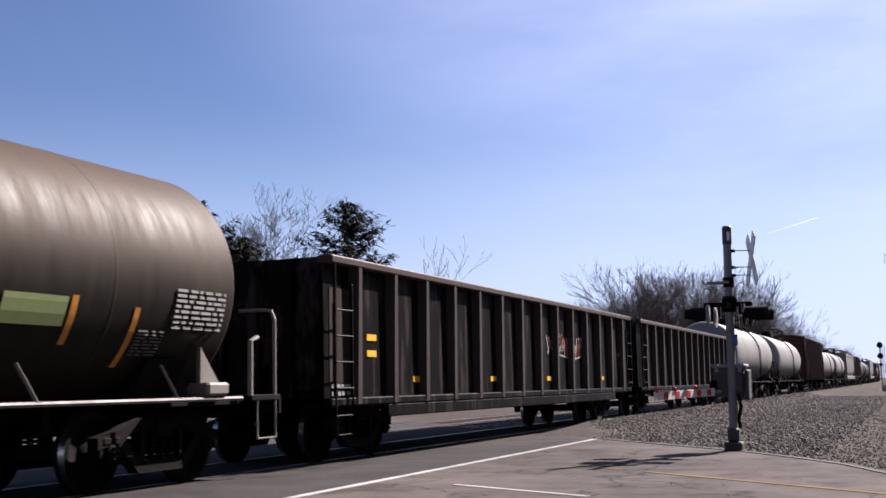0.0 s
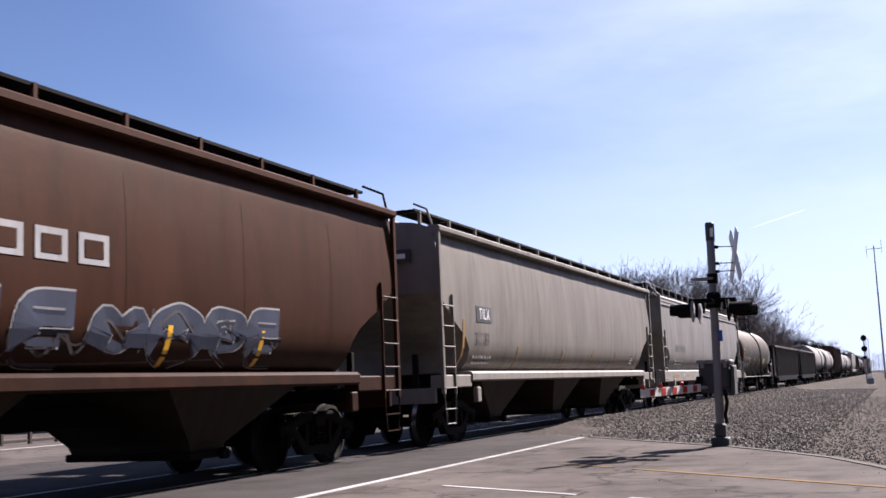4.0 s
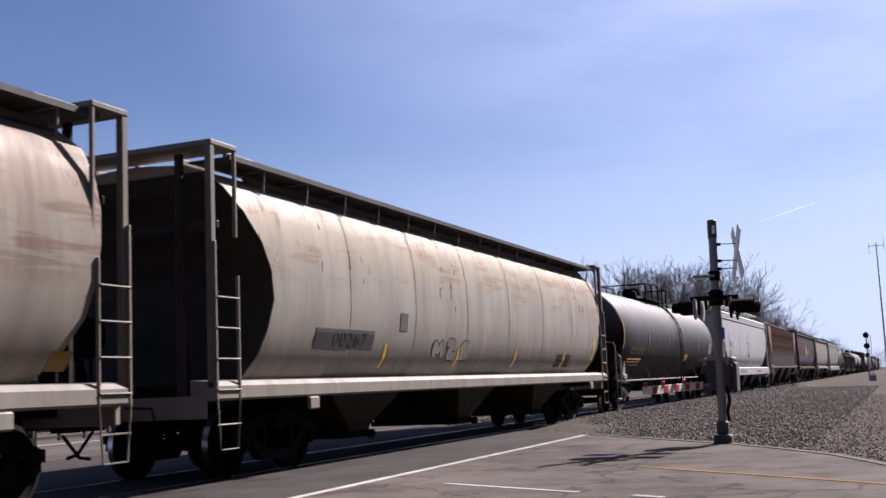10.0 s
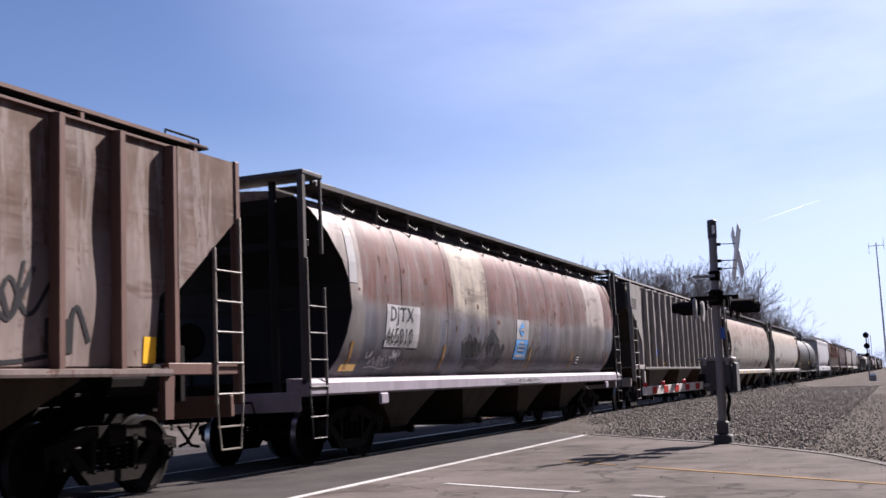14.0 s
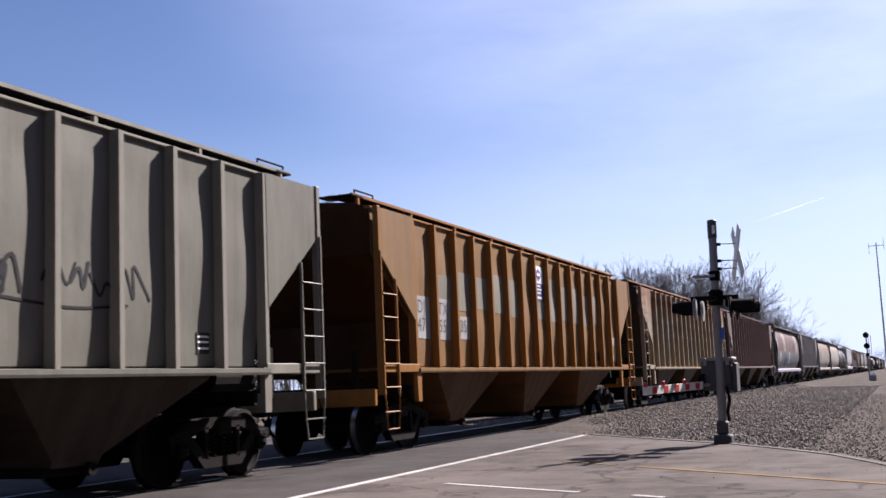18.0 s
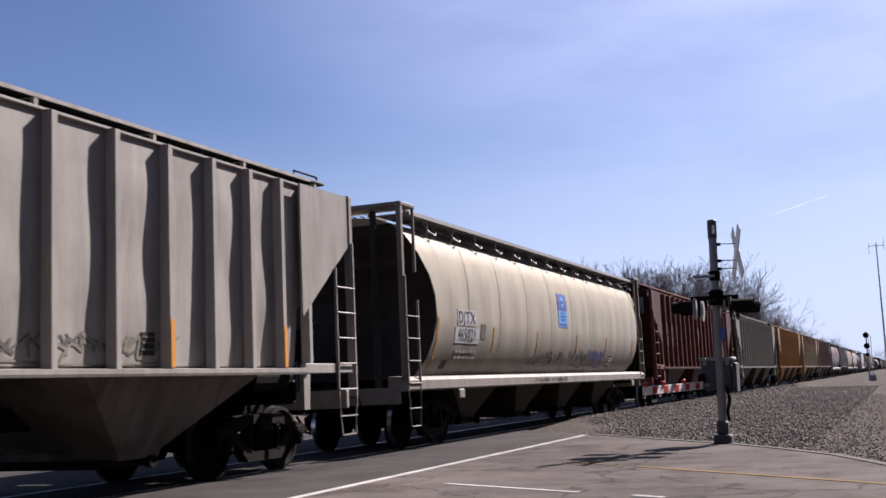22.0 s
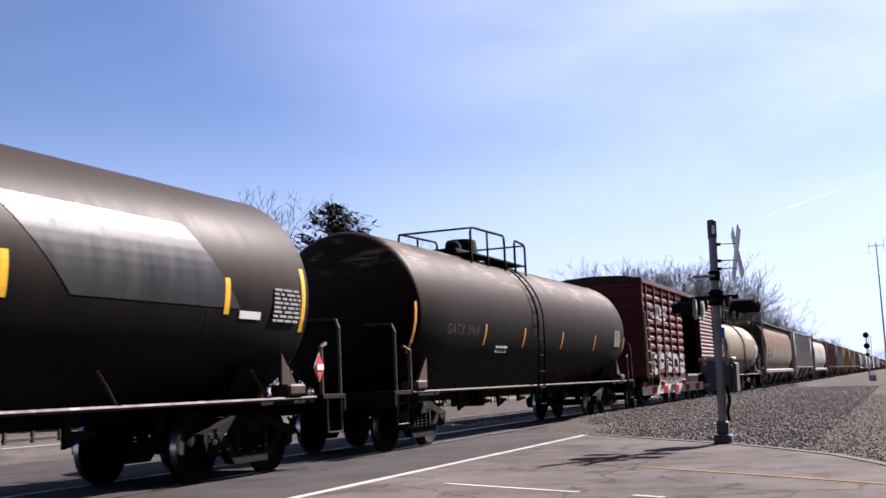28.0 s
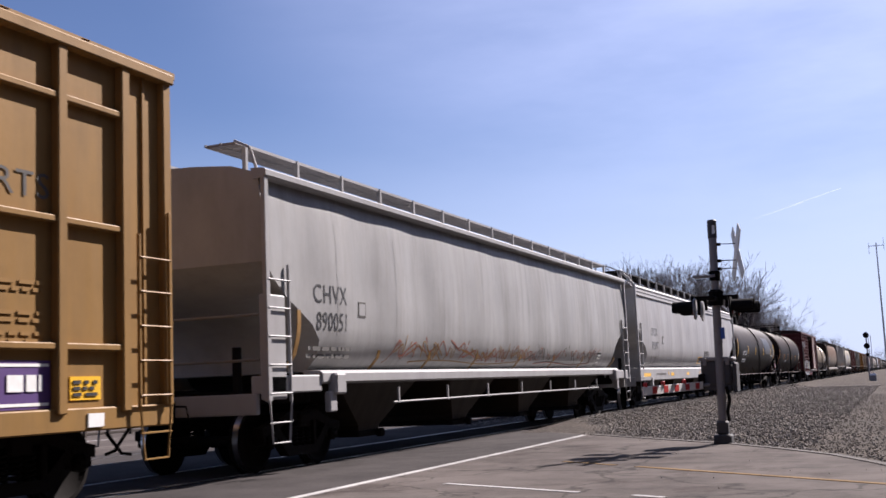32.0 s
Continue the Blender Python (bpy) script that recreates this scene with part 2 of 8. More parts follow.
# ---------------------------------------------------------------- mesh helpers
class Shape:
    """Vertices and faces that become one mesh."""

    def __init__(self):
        self.v, self.f = [], []

    def add(self, vs, fs):
        k = len(self.v)
        self.v += [tuple(p) for p in vs]
        self.f += [tuple(i + k for i in q) for q in fs]
        return self

    def box(self, x0, x1, y0, y1, z0, z1, b=0.0):
        """A box, its edges cut by b."""
        x0, x1, y0, y1, z0, z1 = min(x0, x1), max(x0, x1), min(y0, y1), max(y0, y1), min(z0, z1), max(z0, z1)
        if not b:
            return self.add([(x, y, z) for x in (x0, x1) for y in (y0, y1) for z in (z0, z1)],
                            [(0, 1, 3, 2), (4, 6, 7, 5), (0, 4, 5, 1), (2, 3, 7, 6), (0, 2, 6, 4), (1, 5, 7, 3)])
        b = min(b, (x1 - x0) * 0.45, (y1 - y0) * 0.45, (z1 - z0) * 0.45)
        ring = lambda z, i: [(x0 + b + i, y0 + i, z), (x1 - b - i, y0 + i, z), (x1 - i, y0 + b + i, z), (x1 - i, y1 - b - i, z),
                             (x1 - b - i, y1 - i, z), (x0 + b + i, y1 - i, z), (x0 + i, y1 - b - i, z), (x0 + i, y0 + b + i, z)]
        return self.rings([ring(z0, b * 0.6), ring(z0 + b, 0), ring(z1 - b, 0), ring(z1, b * 0.6)])

    def rings(self, rs, cap=True, close=True):
        """Skins a list of equal rings of points."""
        n, k = len(rs[0]), len(self.v)
        fs = []
        for i in range(len(rs) - 1):
            for j in range(n if close else n - 1):
                a, b_ = i * n + j, i * n + (j + 1) % n
                fs.append((a, b_, b_ + n, a + n))
        if cap:
            fs += [tuple(range(n - 1, -1, -1)), tuple(range((len(rs) - 1) * n, len(rs) * n))]
        return self.add([p for r in rs for p in r], fs)

    def tube(self, pts, r, n=6, r_end=None):
        """A round bar along a line of points."""
        pts = [Vector(p) for p in pts]
        rs = []
        for i, p in enumerate(pts):
            d = (pts[min(i + 1, len(pts) - 1)] - pts[max(i - 1, 0)]).normalized()
            a = d.cross(Vector((0, 0, 1)) if abs(d.z) < 0.9 else Vector((1, 0, 0))).normalized()
            c = d.cross(a)
            q = r if r_end is None else r + (r_end - r) * i / (len(pts) - 1)
            rs.append([p + q * (math.cos(t) * a + math.sin(t) * c) for t in (math.tau * j / n for j in range(n))])
        return self.rings(rs)

    def prism(self, poly, y0, y1):
        """A polygon in x, z drawn out along y."""
        return self.rings([[(x, y0, z) for x, z in poly], [(x, y1, z) for x, z in poly]])

    def prism_x(self, poly, x0, x1):
        """A polygon in y, z drawn out along x."""
        return self.rings([[(x0, y, z) for y, z in poly], [(x1, y, z) for y, z in poly]])

    def lathe_x(self, prof, n=20, at=(0, 0, 0)):
        """A profile of (x, radius) turned about the x axis."""
        return self.rings([[(at[0] + x, at[1] + r * math.cos(math.tau * j / n), at[2] + r * math.sin(math.tau * j / n)) for j in range(n)]
                           for x, r in prof])

    def lathe_y(self, prof, n=40, at=(0, 0, 0)):
        return self.rings([[(at[0] + r * math.cos(math.tau * j / n), at[1] + y, at[2] + r * math.sin(math.tau * j / n)) for j in range(n)]
                           for y, r in prof])

    def lathe_z(self, prof, n=16, at=(0, 0, 0)):
        return self.rings([[(at[0] + r * math.cos(math.tau * j / n), at[1] + r * math.sin(math.tau * j / n), at[2] + z) for j in range(n)]
                           for z, r in prof])

    def mesh(self, name, material, smooth=None):
        me = bpy.data.meshes.new(name)
        me.from_pydata(self.v, [], self.f)
        b = bmesh.new()
        b.from_mesh(me)
        bmesh.ops.recalc_face_normals(b, faces=b.faces)
        b.to_mesh(me)
        b.free()
        if material:
            me.materials.append(material)
        if smooth:
            me.polygons.foreach_set("use_smooth", [True] * len(me.polygons))
            me.set_sharp_from_angle(angle=radians(smooth))
        return me


def part(name, shape, material, parent, label="", smooth=None):
    """One mesh object under a thing or a part."""
    me = shape if isinstance(shape, bpy.types.Mesh) else shape.mesh(name, material, smooth)
    ob = new(name, me)
    ob.parent = parent
    return tagged(ob, label)


def thing(name, label, category, group="", kind="", at=None):
    ob = new(name)
    ob.empty_display_size = 0.3
    if at:
        ob.matrix_basis = at
    return tagged(ob, label, category, group, kind)


def solid(name, shape, material, label, category, group="", kind="", smooth=None, at=None):
    ob = new(name, shape.mesh(name, material, smooth))
    if at:
        ob.matrix_basis = at
    return tagged(ob, label, category, group, kind)


SIDE = Matrix(((0, 0, 1), (1, 0, 0), (0, 1, 0))).to_4x4()     # writing that faces +x and reads along +y


def letters(text, cap, width, y, z, skin, material, parent, tilt=0.0, name="lettering"):
    """Words laid on a car's side; skin(y, z) gives the side's x."""
    size = cap / 0.70
    squeeze = width / max(.1, len(text) * .66 * size)
    cu = bpy.data.curves.new(name, "FONT")
    cu.body, cu.size, cu.align_x, cu.align_y, cu.resolution_u = text, size, "CENTER", "CENTER", 3
    cu.space_character = 1.08
    draft = new(name, cu)
    me = bpy.data.meshes.new_from_object(draft)
    bpy.data.objects.remove(draft)
    m = Matrix.Translation((0, y, z)) @ SIDE @ Matrix.Diagonal((squeeze, 1, 1, 1))
    for v in me.vertices:
        q = m @ v.co
        v.co = (skin(q.y, q.z), q.y, q.z)
    me.materials.clear()
    me.materials.append(material)
    ob = new(name, me)
    ob.parent = parent
    return ob


TRACK_X = -9.3
CARS, WHEELSETS = [], []


# ---------------------------------------------------------------- running gear
def make_truck_meshes():
    ws = Shape()
    for s in (-1, 1):
        ws.lathe_x([(s * 0.68, 0.10), (s * 0.68, 0.478), (s * 0.705, 0.482), (s * 0.725, 0.458), (s * 0.81, 0.452), (s * 0.82, 0.40),
                    (s * 0.79, 0.37), (s * 0.755, 0.20), (s * 0.80, 0.14), (s * 0.80, 0.085)], 28)
        ws.lathe_x([(s * 1.00, 0.075), (s * 1.00, 0.10), (s * 1.10, 0.10), (s * 1.115, 0.08)], 14)
        for k in range(3):
            a = math.tau * k / 3
            ws.lathe_x([(s * 1.11, 0.022), (s * 1.14, 0.022)], 6, (0, 0.055 * math.cos(a), 0.055 * math.sin(a)))
    ws.lathe_x([(-1.0, 0.075), (1.0, 0.075)], 12)
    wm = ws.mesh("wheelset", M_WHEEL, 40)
    wm.materials.append(M_TREAD)
    for p in wm.polygons:
        if 0.44 < math.hypot(p.center.y, p.center.z) < 0.47 and abs(p.normal.x) < 0.5:
            p.material_index = 1
    frames = []
    for s in (1, -1):
        f = Shape()
        a, b = s * 0.93, s * 1.08
        f.prism_x([(-1.12, .50), (-1.12, .63), (-.78, .70), (-.42, .83), (.42, .83), (.78, .70), (1.12, .63), (1.12, .50), (.80, .56), (.42, .69), (-.42, .69), (-.80, .56)], a, b)
        f.prism_x([(-.80, .56), (-.42, .20), (.42, .20), (.80, .56), (.66, .60), (.35, .33), (-.35, .33), (-.66, .60)], a, b)
        for t in (-1, 1):
            f.box(a, b, t * .40, t * .31, .30, .72, .01)
            f.box(s * .90, s * 1.09, t * .89 - .15, t * .89 + .15, .545, .63, .015)
            f.box(s * .92, s * 1.07, t * .89 - .19, t * .89 - .13, .40, .58, .01)
            f.box(s * .92, s * 1.07, t * .89 + .13, t * .89 + .19, .40, .58, .01)
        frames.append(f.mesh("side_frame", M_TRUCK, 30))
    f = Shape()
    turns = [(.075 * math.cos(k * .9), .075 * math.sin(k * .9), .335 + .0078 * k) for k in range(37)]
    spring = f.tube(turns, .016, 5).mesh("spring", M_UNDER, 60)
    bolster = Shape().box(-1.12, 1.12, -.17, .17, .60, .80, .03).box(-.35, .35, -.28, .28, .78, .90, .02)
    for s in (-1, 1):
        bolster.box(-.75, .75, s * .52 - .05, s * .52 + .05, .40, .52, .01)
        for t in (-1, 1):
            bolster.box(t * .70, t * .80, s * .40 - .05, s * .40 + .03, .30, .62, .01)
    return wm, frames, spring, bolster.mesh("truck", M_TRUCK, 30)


TRUCK_MESHES = make_truck_meshes()


def truck(parent, y):
    wm, frames, spring, bm = TRUCK_MESHES
    t = part("truck", bm, None, parent)
    t.matrix_basis = pose(0, y, 0)
    for f in frames:
        part("side_frame", f, None, t)
    for s in (-1, 1):
        for k in (-.19, 0, .19):
            q = part("spring", spring, None, t)
            q.matrix_basis = pose(s * 1.0, k, 0)
    for s in (-1, 1):
        w = part("wheelset", wm, None, t)
        w.matrix_basis = pose(0, s * 0.89, 0.457)
        WHEELSETS.append((w, s))


def make_coupler():
    c = Shape().box(-.07, .07, -.55, .30, .80, .94, .02)
    c.prism_x([(.22, .74), (.45, .74), (.50, .88), (.45, 1.0), (.22, 1.0)], -.13, .13)
    c.box(.08, .15, .35, .58, .78, .98, .02)
    c.tube([(.25, .0, .72), (.28, .25, .45), (.22, .50, .42)], .022, 6)
    c.tube([(-.3, .05, 1.0), (-.7, .05, .98), (-.75, .05, .80)], .015, 5)
    return c.mesh("coupler", M_UNDER, 30)


COUPLER = make_coupler()
RUNGS = {}


def rung(parent, width, m):
    key = (round(width, 2), m.name)
    if key not in RUNGS:
        RUNGS[key] = Shape().tube([(0, -width / 2, 0), (0, width / 2, 0)], 0.013, 5).mesh("rung", m)
    return part("rung", RUNGS[key], None, parent)


def ladder(parent, x, y0, y1, z0, z1, zin, m, step=0.38, stirrup=0.45):
    """A side ladder: outer stile at y0, inner stile at y1 up to zin, rungs, and a stirrup under it."""
    s = Shape().box(x - .03, x + .012, y0 - .022, y0 + .022, z0, z1, .006)
    s.box(x - .03, x + .012, y1 - .018, y1 + .018, z0, zin, .006)
    if stirrup:
        s.tube([(x, y0, z0), (x, y0 + (y1 - y0) * .12, stirrup), (x, y1 - (y1 - y0) * .12, stirrup), (x, y1, z0)], .016, 5)
        s.tube([(x, y0, (z0 + stirrup) / 2), (x, y1, (z0 + stirrup) / 2)], .012, 5)
    lad = part("ladder", s, m, parent)
    z = z0 + .12
    while z < zin - .05:
        r = rung(lad, abs(y1 - y0), m)
        r.matrix_basis = pose(x + .014, (y0 + y1) / 2, z)
        z += step
    return lad


def car(name, label, category, front, rear, inset=1.85, reach=0.95):
    """An empty rail car on its trucks, with couplers and centre sill."""
    DENT[0] = None
    L, mid = front - rear, (front + rear) / 2
    ob = thing(name, label, category, "cars of the freight train", at=pose(TRACK_X, mid, 0))
    CARS.append((ob, mid))
    for s in (-1, 1):
        truck(ob, s * (L / 2 - inset))
        c = part("coupler", COUPLER, None, ob)
        c.matrix_basis = pose(0, s * (L / 2 + reach - .50), 0, 0, 0, 0 if s > 0 else 180)
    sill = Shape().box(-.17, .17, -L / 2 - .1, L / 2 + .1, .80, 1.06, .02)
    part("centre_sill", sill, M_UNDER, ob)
    return ob, L


def loft(profile, L, n=60, wave=None):
    """A closed car body from rows (half width, height, inset of the end)."""
    rs = []
    for x, z, i in profile:
        h = L / 2 - i
        ys = [-h + 2 * h * j / n for j in range(n + 1)]
        dx = [wave(y, z) if wave else 0.0 for y in ys]
        rs.append([(x + d, y, z) for y, d in zip(ys, dx)] + [(-x - d, y, z) for y, d in zip(reversed(ys), reversed(dx))])
    return Shape().rings(rs)


def rounded(pts, r):
    """The same line with its corners bent to about radius r."""
    pts = [Vector(p) for p in pts]
    out = [pts[0]]
    for a, b, c in zip(pts, pts[1:], pts[2:]):
        p, q = b + (a - b).normalized() * r, b + (c - b).normalized() * r
        out += [p.lerp(b, f).lerp(b.lerp(q, f), f) for f in (0, .25, .5, .75, 1)]
    return out + [pts[-1]]


DENT = [None]                      # the dents of the body that is being dressed


def side_x(profile, z, y=None):
    """Half width of the body at a height, dents included."""
    if y is not None and DENT[0] and len(profile) > 4:
        return side_x(profile, z) + DENT[0](y, z)
    for (x0, z0, _), (x1, z1, _) in zip(profile, profile[1:]):
        if z0 <= z <= z1:
            k = (z - z0) / (z1 - z0)
            return x0 + (x1 - x0) * k
    return profile[-1][0]


def decal(name, parent, profile, y0, y1, z0, z1, m, label="", lift=.008, nz=5):
    """A thin sheet that follows the side between two heights."""
    s, rs = Shape(), []
    ny = max(1, int((y1 - y0) / .13)) if DENT[0] else 1
    ys = [y0 + (y1 - y0) * k / ny for k in range(ny + 1)]
    for k in range(nz + 1):
        z = z0 + (z1 - z0) * k / nz
        row = [(side_x(profile, z, y) + lift, y, z) for y in ys]
        rs.append(row + [(x - .012, y, zz) for x, y, zz in reversed(row)])
    return part(name, s.rings(rs), m, parent, label)


RIBS = [0.0]                       # where the ribs of the car that is being dressed stand


def bisect(row, y):
    """How many of the rising numbers in a row lie below y."""
    return sum(1 for q in row if q < y)


def reflectors(parent, profile, ys, z0, z1, m, w=.09):
    for y in ys:
        if profile is P_RIB:
            y = min(RIBS, key=lambda q: abs(q - y))
            part("reflector", Shape().box(1.570, 1.584, y - .036, y + .036, z0, z1), m, parent)
            continue
        decal("reflector", parent, profile, y - w / 2, y + w / 2, z0, z1, m)


def text_bars(name, parent, profile, y, z, w, rows, h, m, seed=0):
    """Small writing that cannot be read: bars in rows."""
    rnd, s = random.Random(seed), Shape()
    for k in range(rows):
        yy = y
        while yy < y + w:
            q = rnd.uniform(.06, .22)
            x = side_x(profile, z - k * h * 1.8, yy + .05) + .006
            s.box(x - .004, x + .003, yy, min(yy + q, y + w), z - k * h * 1.8 - h, z - k * h * 1.8)
            yy += q + rnd.uniform(.03, .07)
    return tagged(part(name, s, m, parent), kind="stuff")


def graffiti(parent, profile, y0, y1, z0, z1, colours, count, seed, width=(.03, .08), name="graffiti"):
    """Spray-paint tags: rows of quick bent strokes that follow the side; none of them can be read."""
    rnd = random.Random(seed)
    for ci, m in enumerate(colours):
        s = Shape()
        n = max(2, min(count, int((y1 - y0) / ((z1 - z0) * .62)) + 1))
        step, lean = (y1 - y0) / n, rnd.uniform(-.15, .25)
        for k in range(n):
            h = (z1 - z0) * rnd.uniform(.55, 1.0)
            b = z0 + (z1 - z0 - h) * rnd.random()
            for _ in range(rnd.choice((1, 1, 2))):
                up = rnd.choice((0, 1))
                way = [(q / 4 + rnd.gauss(0, .16), rnd.uniform(.65, 1.0) if (q + up) % 2 else rnd.uniform(.0, .4)) for q in range(rnd.choice((3, 4, 5)))]
                pts = [Vector((y0 + step * (k - .1 + 1.25 * u) + lean * h * v, b + h * v, 0)) for u, v in way]
                run = rounded(pts, min((q - r).length for q, r in zip(pts, pts[1:])) * .42) if len(pts) > 2 else pts
                run = [tuple(q)[:2] for q in run]
                fine = []
                for (ya, za), (yb, zb) in zip(run, run[1:]):
                    parts_ = max(1, int(math.hypot(yb - ya, zb - za) / .12))
                    fine += [(ya + (yb - ya) * f / parts_, za + (zb - za) * f / parts_) for f in range(parts_)]
                fine = [(y, min(max(z, z0), z1)) for y, z in fine + [run[-1]]]
                ribbon(s, fine, rnd.uniform(*width), profile, .006 + .002 * ci)
        if rnd.random() < .6:
            z = z0 + (z1 - z0) * rnd.uniform(.02, .12)
            ribbon(s, [(y0 + (y1 - y0) * (.1 + .8 * f / 20), z + (z1 - z0) * .06 * math.sin(f * .35)) for f in range(21)], width[0], profile, .006 + .002 * ci)
        tagged(part(name, s, m, parent), kind="stuff")


GLYPHS = [[(.85, .95), (.15, .95), (.15, .05)], [(.15, .55), (.7, .55)], None,
          [(.5, .05), (.12, .3), (.12, .7), (.5, .95), (.88, .7), (.88, .3), (.5, .05)], None,
          [(.15, .05), (.15, .95), (.8, .8), (.75, .55), (.2, .5), (.85, .05)], None,
          [(.15, .9), (.85, .9), (.15, .1), (.9, .1)], None,
          [(.15, .05), (.2, .95), (.5, .4), (.8, .95), (.85, .05)], None,
          [(.85, .85), (.4, .95), (.15, .7), (.8, .4), (.7, .1), (.15, .1)], None,
          [(.9, .95), (.15, .95), (.15, .05), (.9, .05)], [(.15, .5), (.75, .5)], None]


def ribbon(s, pts, w, profile, lift):
    rs = []
    for k, (y, z) in enumerate(pts):
        (ya, za), (yb, zb) = pts[max(k - 1, 0)], pts[min(k + 1, len(pts) - 1)]
        d = math.hypot(yb - ya, zb - za) or 1
        ny, nz = -(zb - za) / d * w, (yb - ya) / d * w
        rs.append([(side_x(profile, z + nz, y + ny) + lift, y + ny, z + nz), (side_x(profile, z - nz, y - ny) + lift, y - ny, z - nz)])
    s.rings(rs, cap=False, close=False)


def throwup(parent, profile, y0, y1, z0, z1, n, fill, edge, seed, w=.11, rim=.03):
    """Big outlined spray-paint letters, none of which can be read."""
    rnd = random.Random(seed)
    glyphs, cur = [], []
    for g in GLYPHS:
        if g is None:
            glyphs.append(cur)
            cur = []
        else:
            cur.append(g)
    step = (y1 - y0) / n
    for k in range(n):
        a, h = y0 + step * k, (z1 - z0) * rnd.uniform(.85, 1.0)
        lean, sag = rnd.uniform(-.12, .12), rnd.uniform(0, (z1 - z0) - h)
        inner, outer = Shape(), Shape()
        for line in rnd.choice(glyphs):
            pts = []
            for (ua, va), (ub, vb) in zip(line, line[1:]):
                pts += [(ua + (ub - ua) * f / 7, va + (vb - va) * f / 7) for f in range(7)]
            pts.append(line[-1])
            run = [(a + step * (.04 + .92 * u) + lean * v, z0 + sag + w + (h - 2 * w) * v) for u, v in pts]
            for _ in range(4):
                run = [tuple((run[max(i - 1, 0)][c] + run[i][c] * 2 + run[min(i + 1, len(run) - 1)][c]) / 4 for c in (0, 1)) for i in range(len(run))]
            ribbon(inner, run, w, profile, .010)
            ribbon(outer, run, w + rim, profile, .006)
        tagged(part("graffiti_rim", outer, edge, parent), kind="stuff")
        tagged(part("graffiti_letter", inner, fill, parent), kind="stuff")


def bays(ob, L, n, m, z_top, half, gate=True):
    """Discharge bays under a hopper car: each narrows to its outlet."""
    span = L - 4.4
    w = span / n
    for k in range(n):
        c = -span / 2 + w * (k + .5)
        top = min(.36 + (z_top - .45) * 1.12, w / 2 - .06)
        lo, hi = (top + (.5 if k == 0 else 0)), (top + (.5 if k == n - 1 else 0))
        ring = lambda x, a, b, z: [(-x, c - a, z), (x, c - a, z), (x, c + b, z), (-x, c + b, z)]
        q = Shape().rings([ring(half, lo, hi, z_top), ring(half * .985, lo - .10, hi - .10, z_top - .12), ring(half * .72, .40, .40, .52), ring(half * .70, .36, .36, .42)])
        b = part("hopper_bay", q, m, ob)
        if gate:
            g = Shape().box(-.99, .99, c - .44, c + .44, .33, .43, .02)
            part("outlet_gate", g, M_UNDER, b)
            part("gate_shaft", Shape().tube([(-1.1, c + .2, .38), (1.12, c + .2, .38)], .03, 6).lathe_x([(1.02, .03), (1.02, .075), (1.12, .075), (1.12, .03)], 10, (0, c + .2, .38)), M_UNDER, b)


def running_board(ob, L, z, x0, x1, m, posts, eave_z, eave_x, pm, slant=0.0):
    """A raised roof walk of open grating on brackets."""
    s = Shape()
    for sx in (1, -1):
        for x in (x0, (x0 + x1) / 2, x1):
            s.box(sx * x - .012, sx * x + .012, -L / 2, L / 2, z - .03, z + .012)
        n = int(L / .075)
        for k in range(n):
            y = -L / 2 + L * (k + .5) / n
            s.box(sx * x0, sx * x1, y - .012, y + .012, z - .032, z + .006)
    rb = part("running_board", s, m, ob)
    for k in range(posts):
        y = -L / 2 + .25 + (L - .5) * k / (posts - 1)
        for sx in (1, -1):
            part("bracket", Shape().prism([(sx * (x1 + .03), eave_z - .05), (sx * (x1 + .03), z + .012), (sx * x0, z + .012), (sx * x0, z - .025), (sx * (x1 - .03), z - .03), (sx * (x1 - .03), eave_z - .05)], y - .028, y + .028), pm, rb)


def end_platform(ob, L, m, y_in, z=1.05, back=0.0):
    for s in (-1, 1):
        L = L + 2 * back if s < 0 else L - 2 * back
        q = Shape().box(-1.45, 1.45, s * (L / 2 - .10), s * (L / 2), z - .22, z + .06, .015)
        q.tube([(-1.3, s * (L / 2 + .02), z + .1), (-1.3, s * (L / 2 + .02), z + .55), (-.5, s * (L / 2 + .02), z + .55), (-.5, s * (L / 2 + .02), z + .1)], .016, 5)
        part("end_sill", q, m, ob)
        q = Shape()
        for x in (-.9, .9):
            q.box(x - .05, x + .05, s * (L / 2 - .45), s * (L / 2 - .35), z, 1.75, .01)
        q.box(-1.4, 1.4, s * (L / 2 - y_in), s * (L / 2 - y_in + .1), z - .1, z + .1, .01)
        part("end_post", q, M_UNDER, ob)
    b = Shape().lathe_y([(-.02, .04), (-.02, .28), (.02, .28), (.02, .24), (.0, .22)], 18, (-.75, -L / 2 + .06, 1.95))
    b.tube([(-.75, -L / 2 + .1, 1.95), (-.75, -L / 2 + .1, 1.1)], .02, 5)
    part("brake_wheel", b, M_UNDER, ob)
    b = Shape().lathe_y([(-.55, .16), (-.5, .21), (.5, .21), (.55, .16)], 14, (.55, L / 2 - 1.0, 1.35))
    b.tube([(.55, L / 2 - 1.6, 1.2), (.55, L / 2 - 2.2, 1.15), (.55, L / 2 - 2.4, .9)], .025, 5)
    part("air_reservoir", b, M_UNDER, ob)


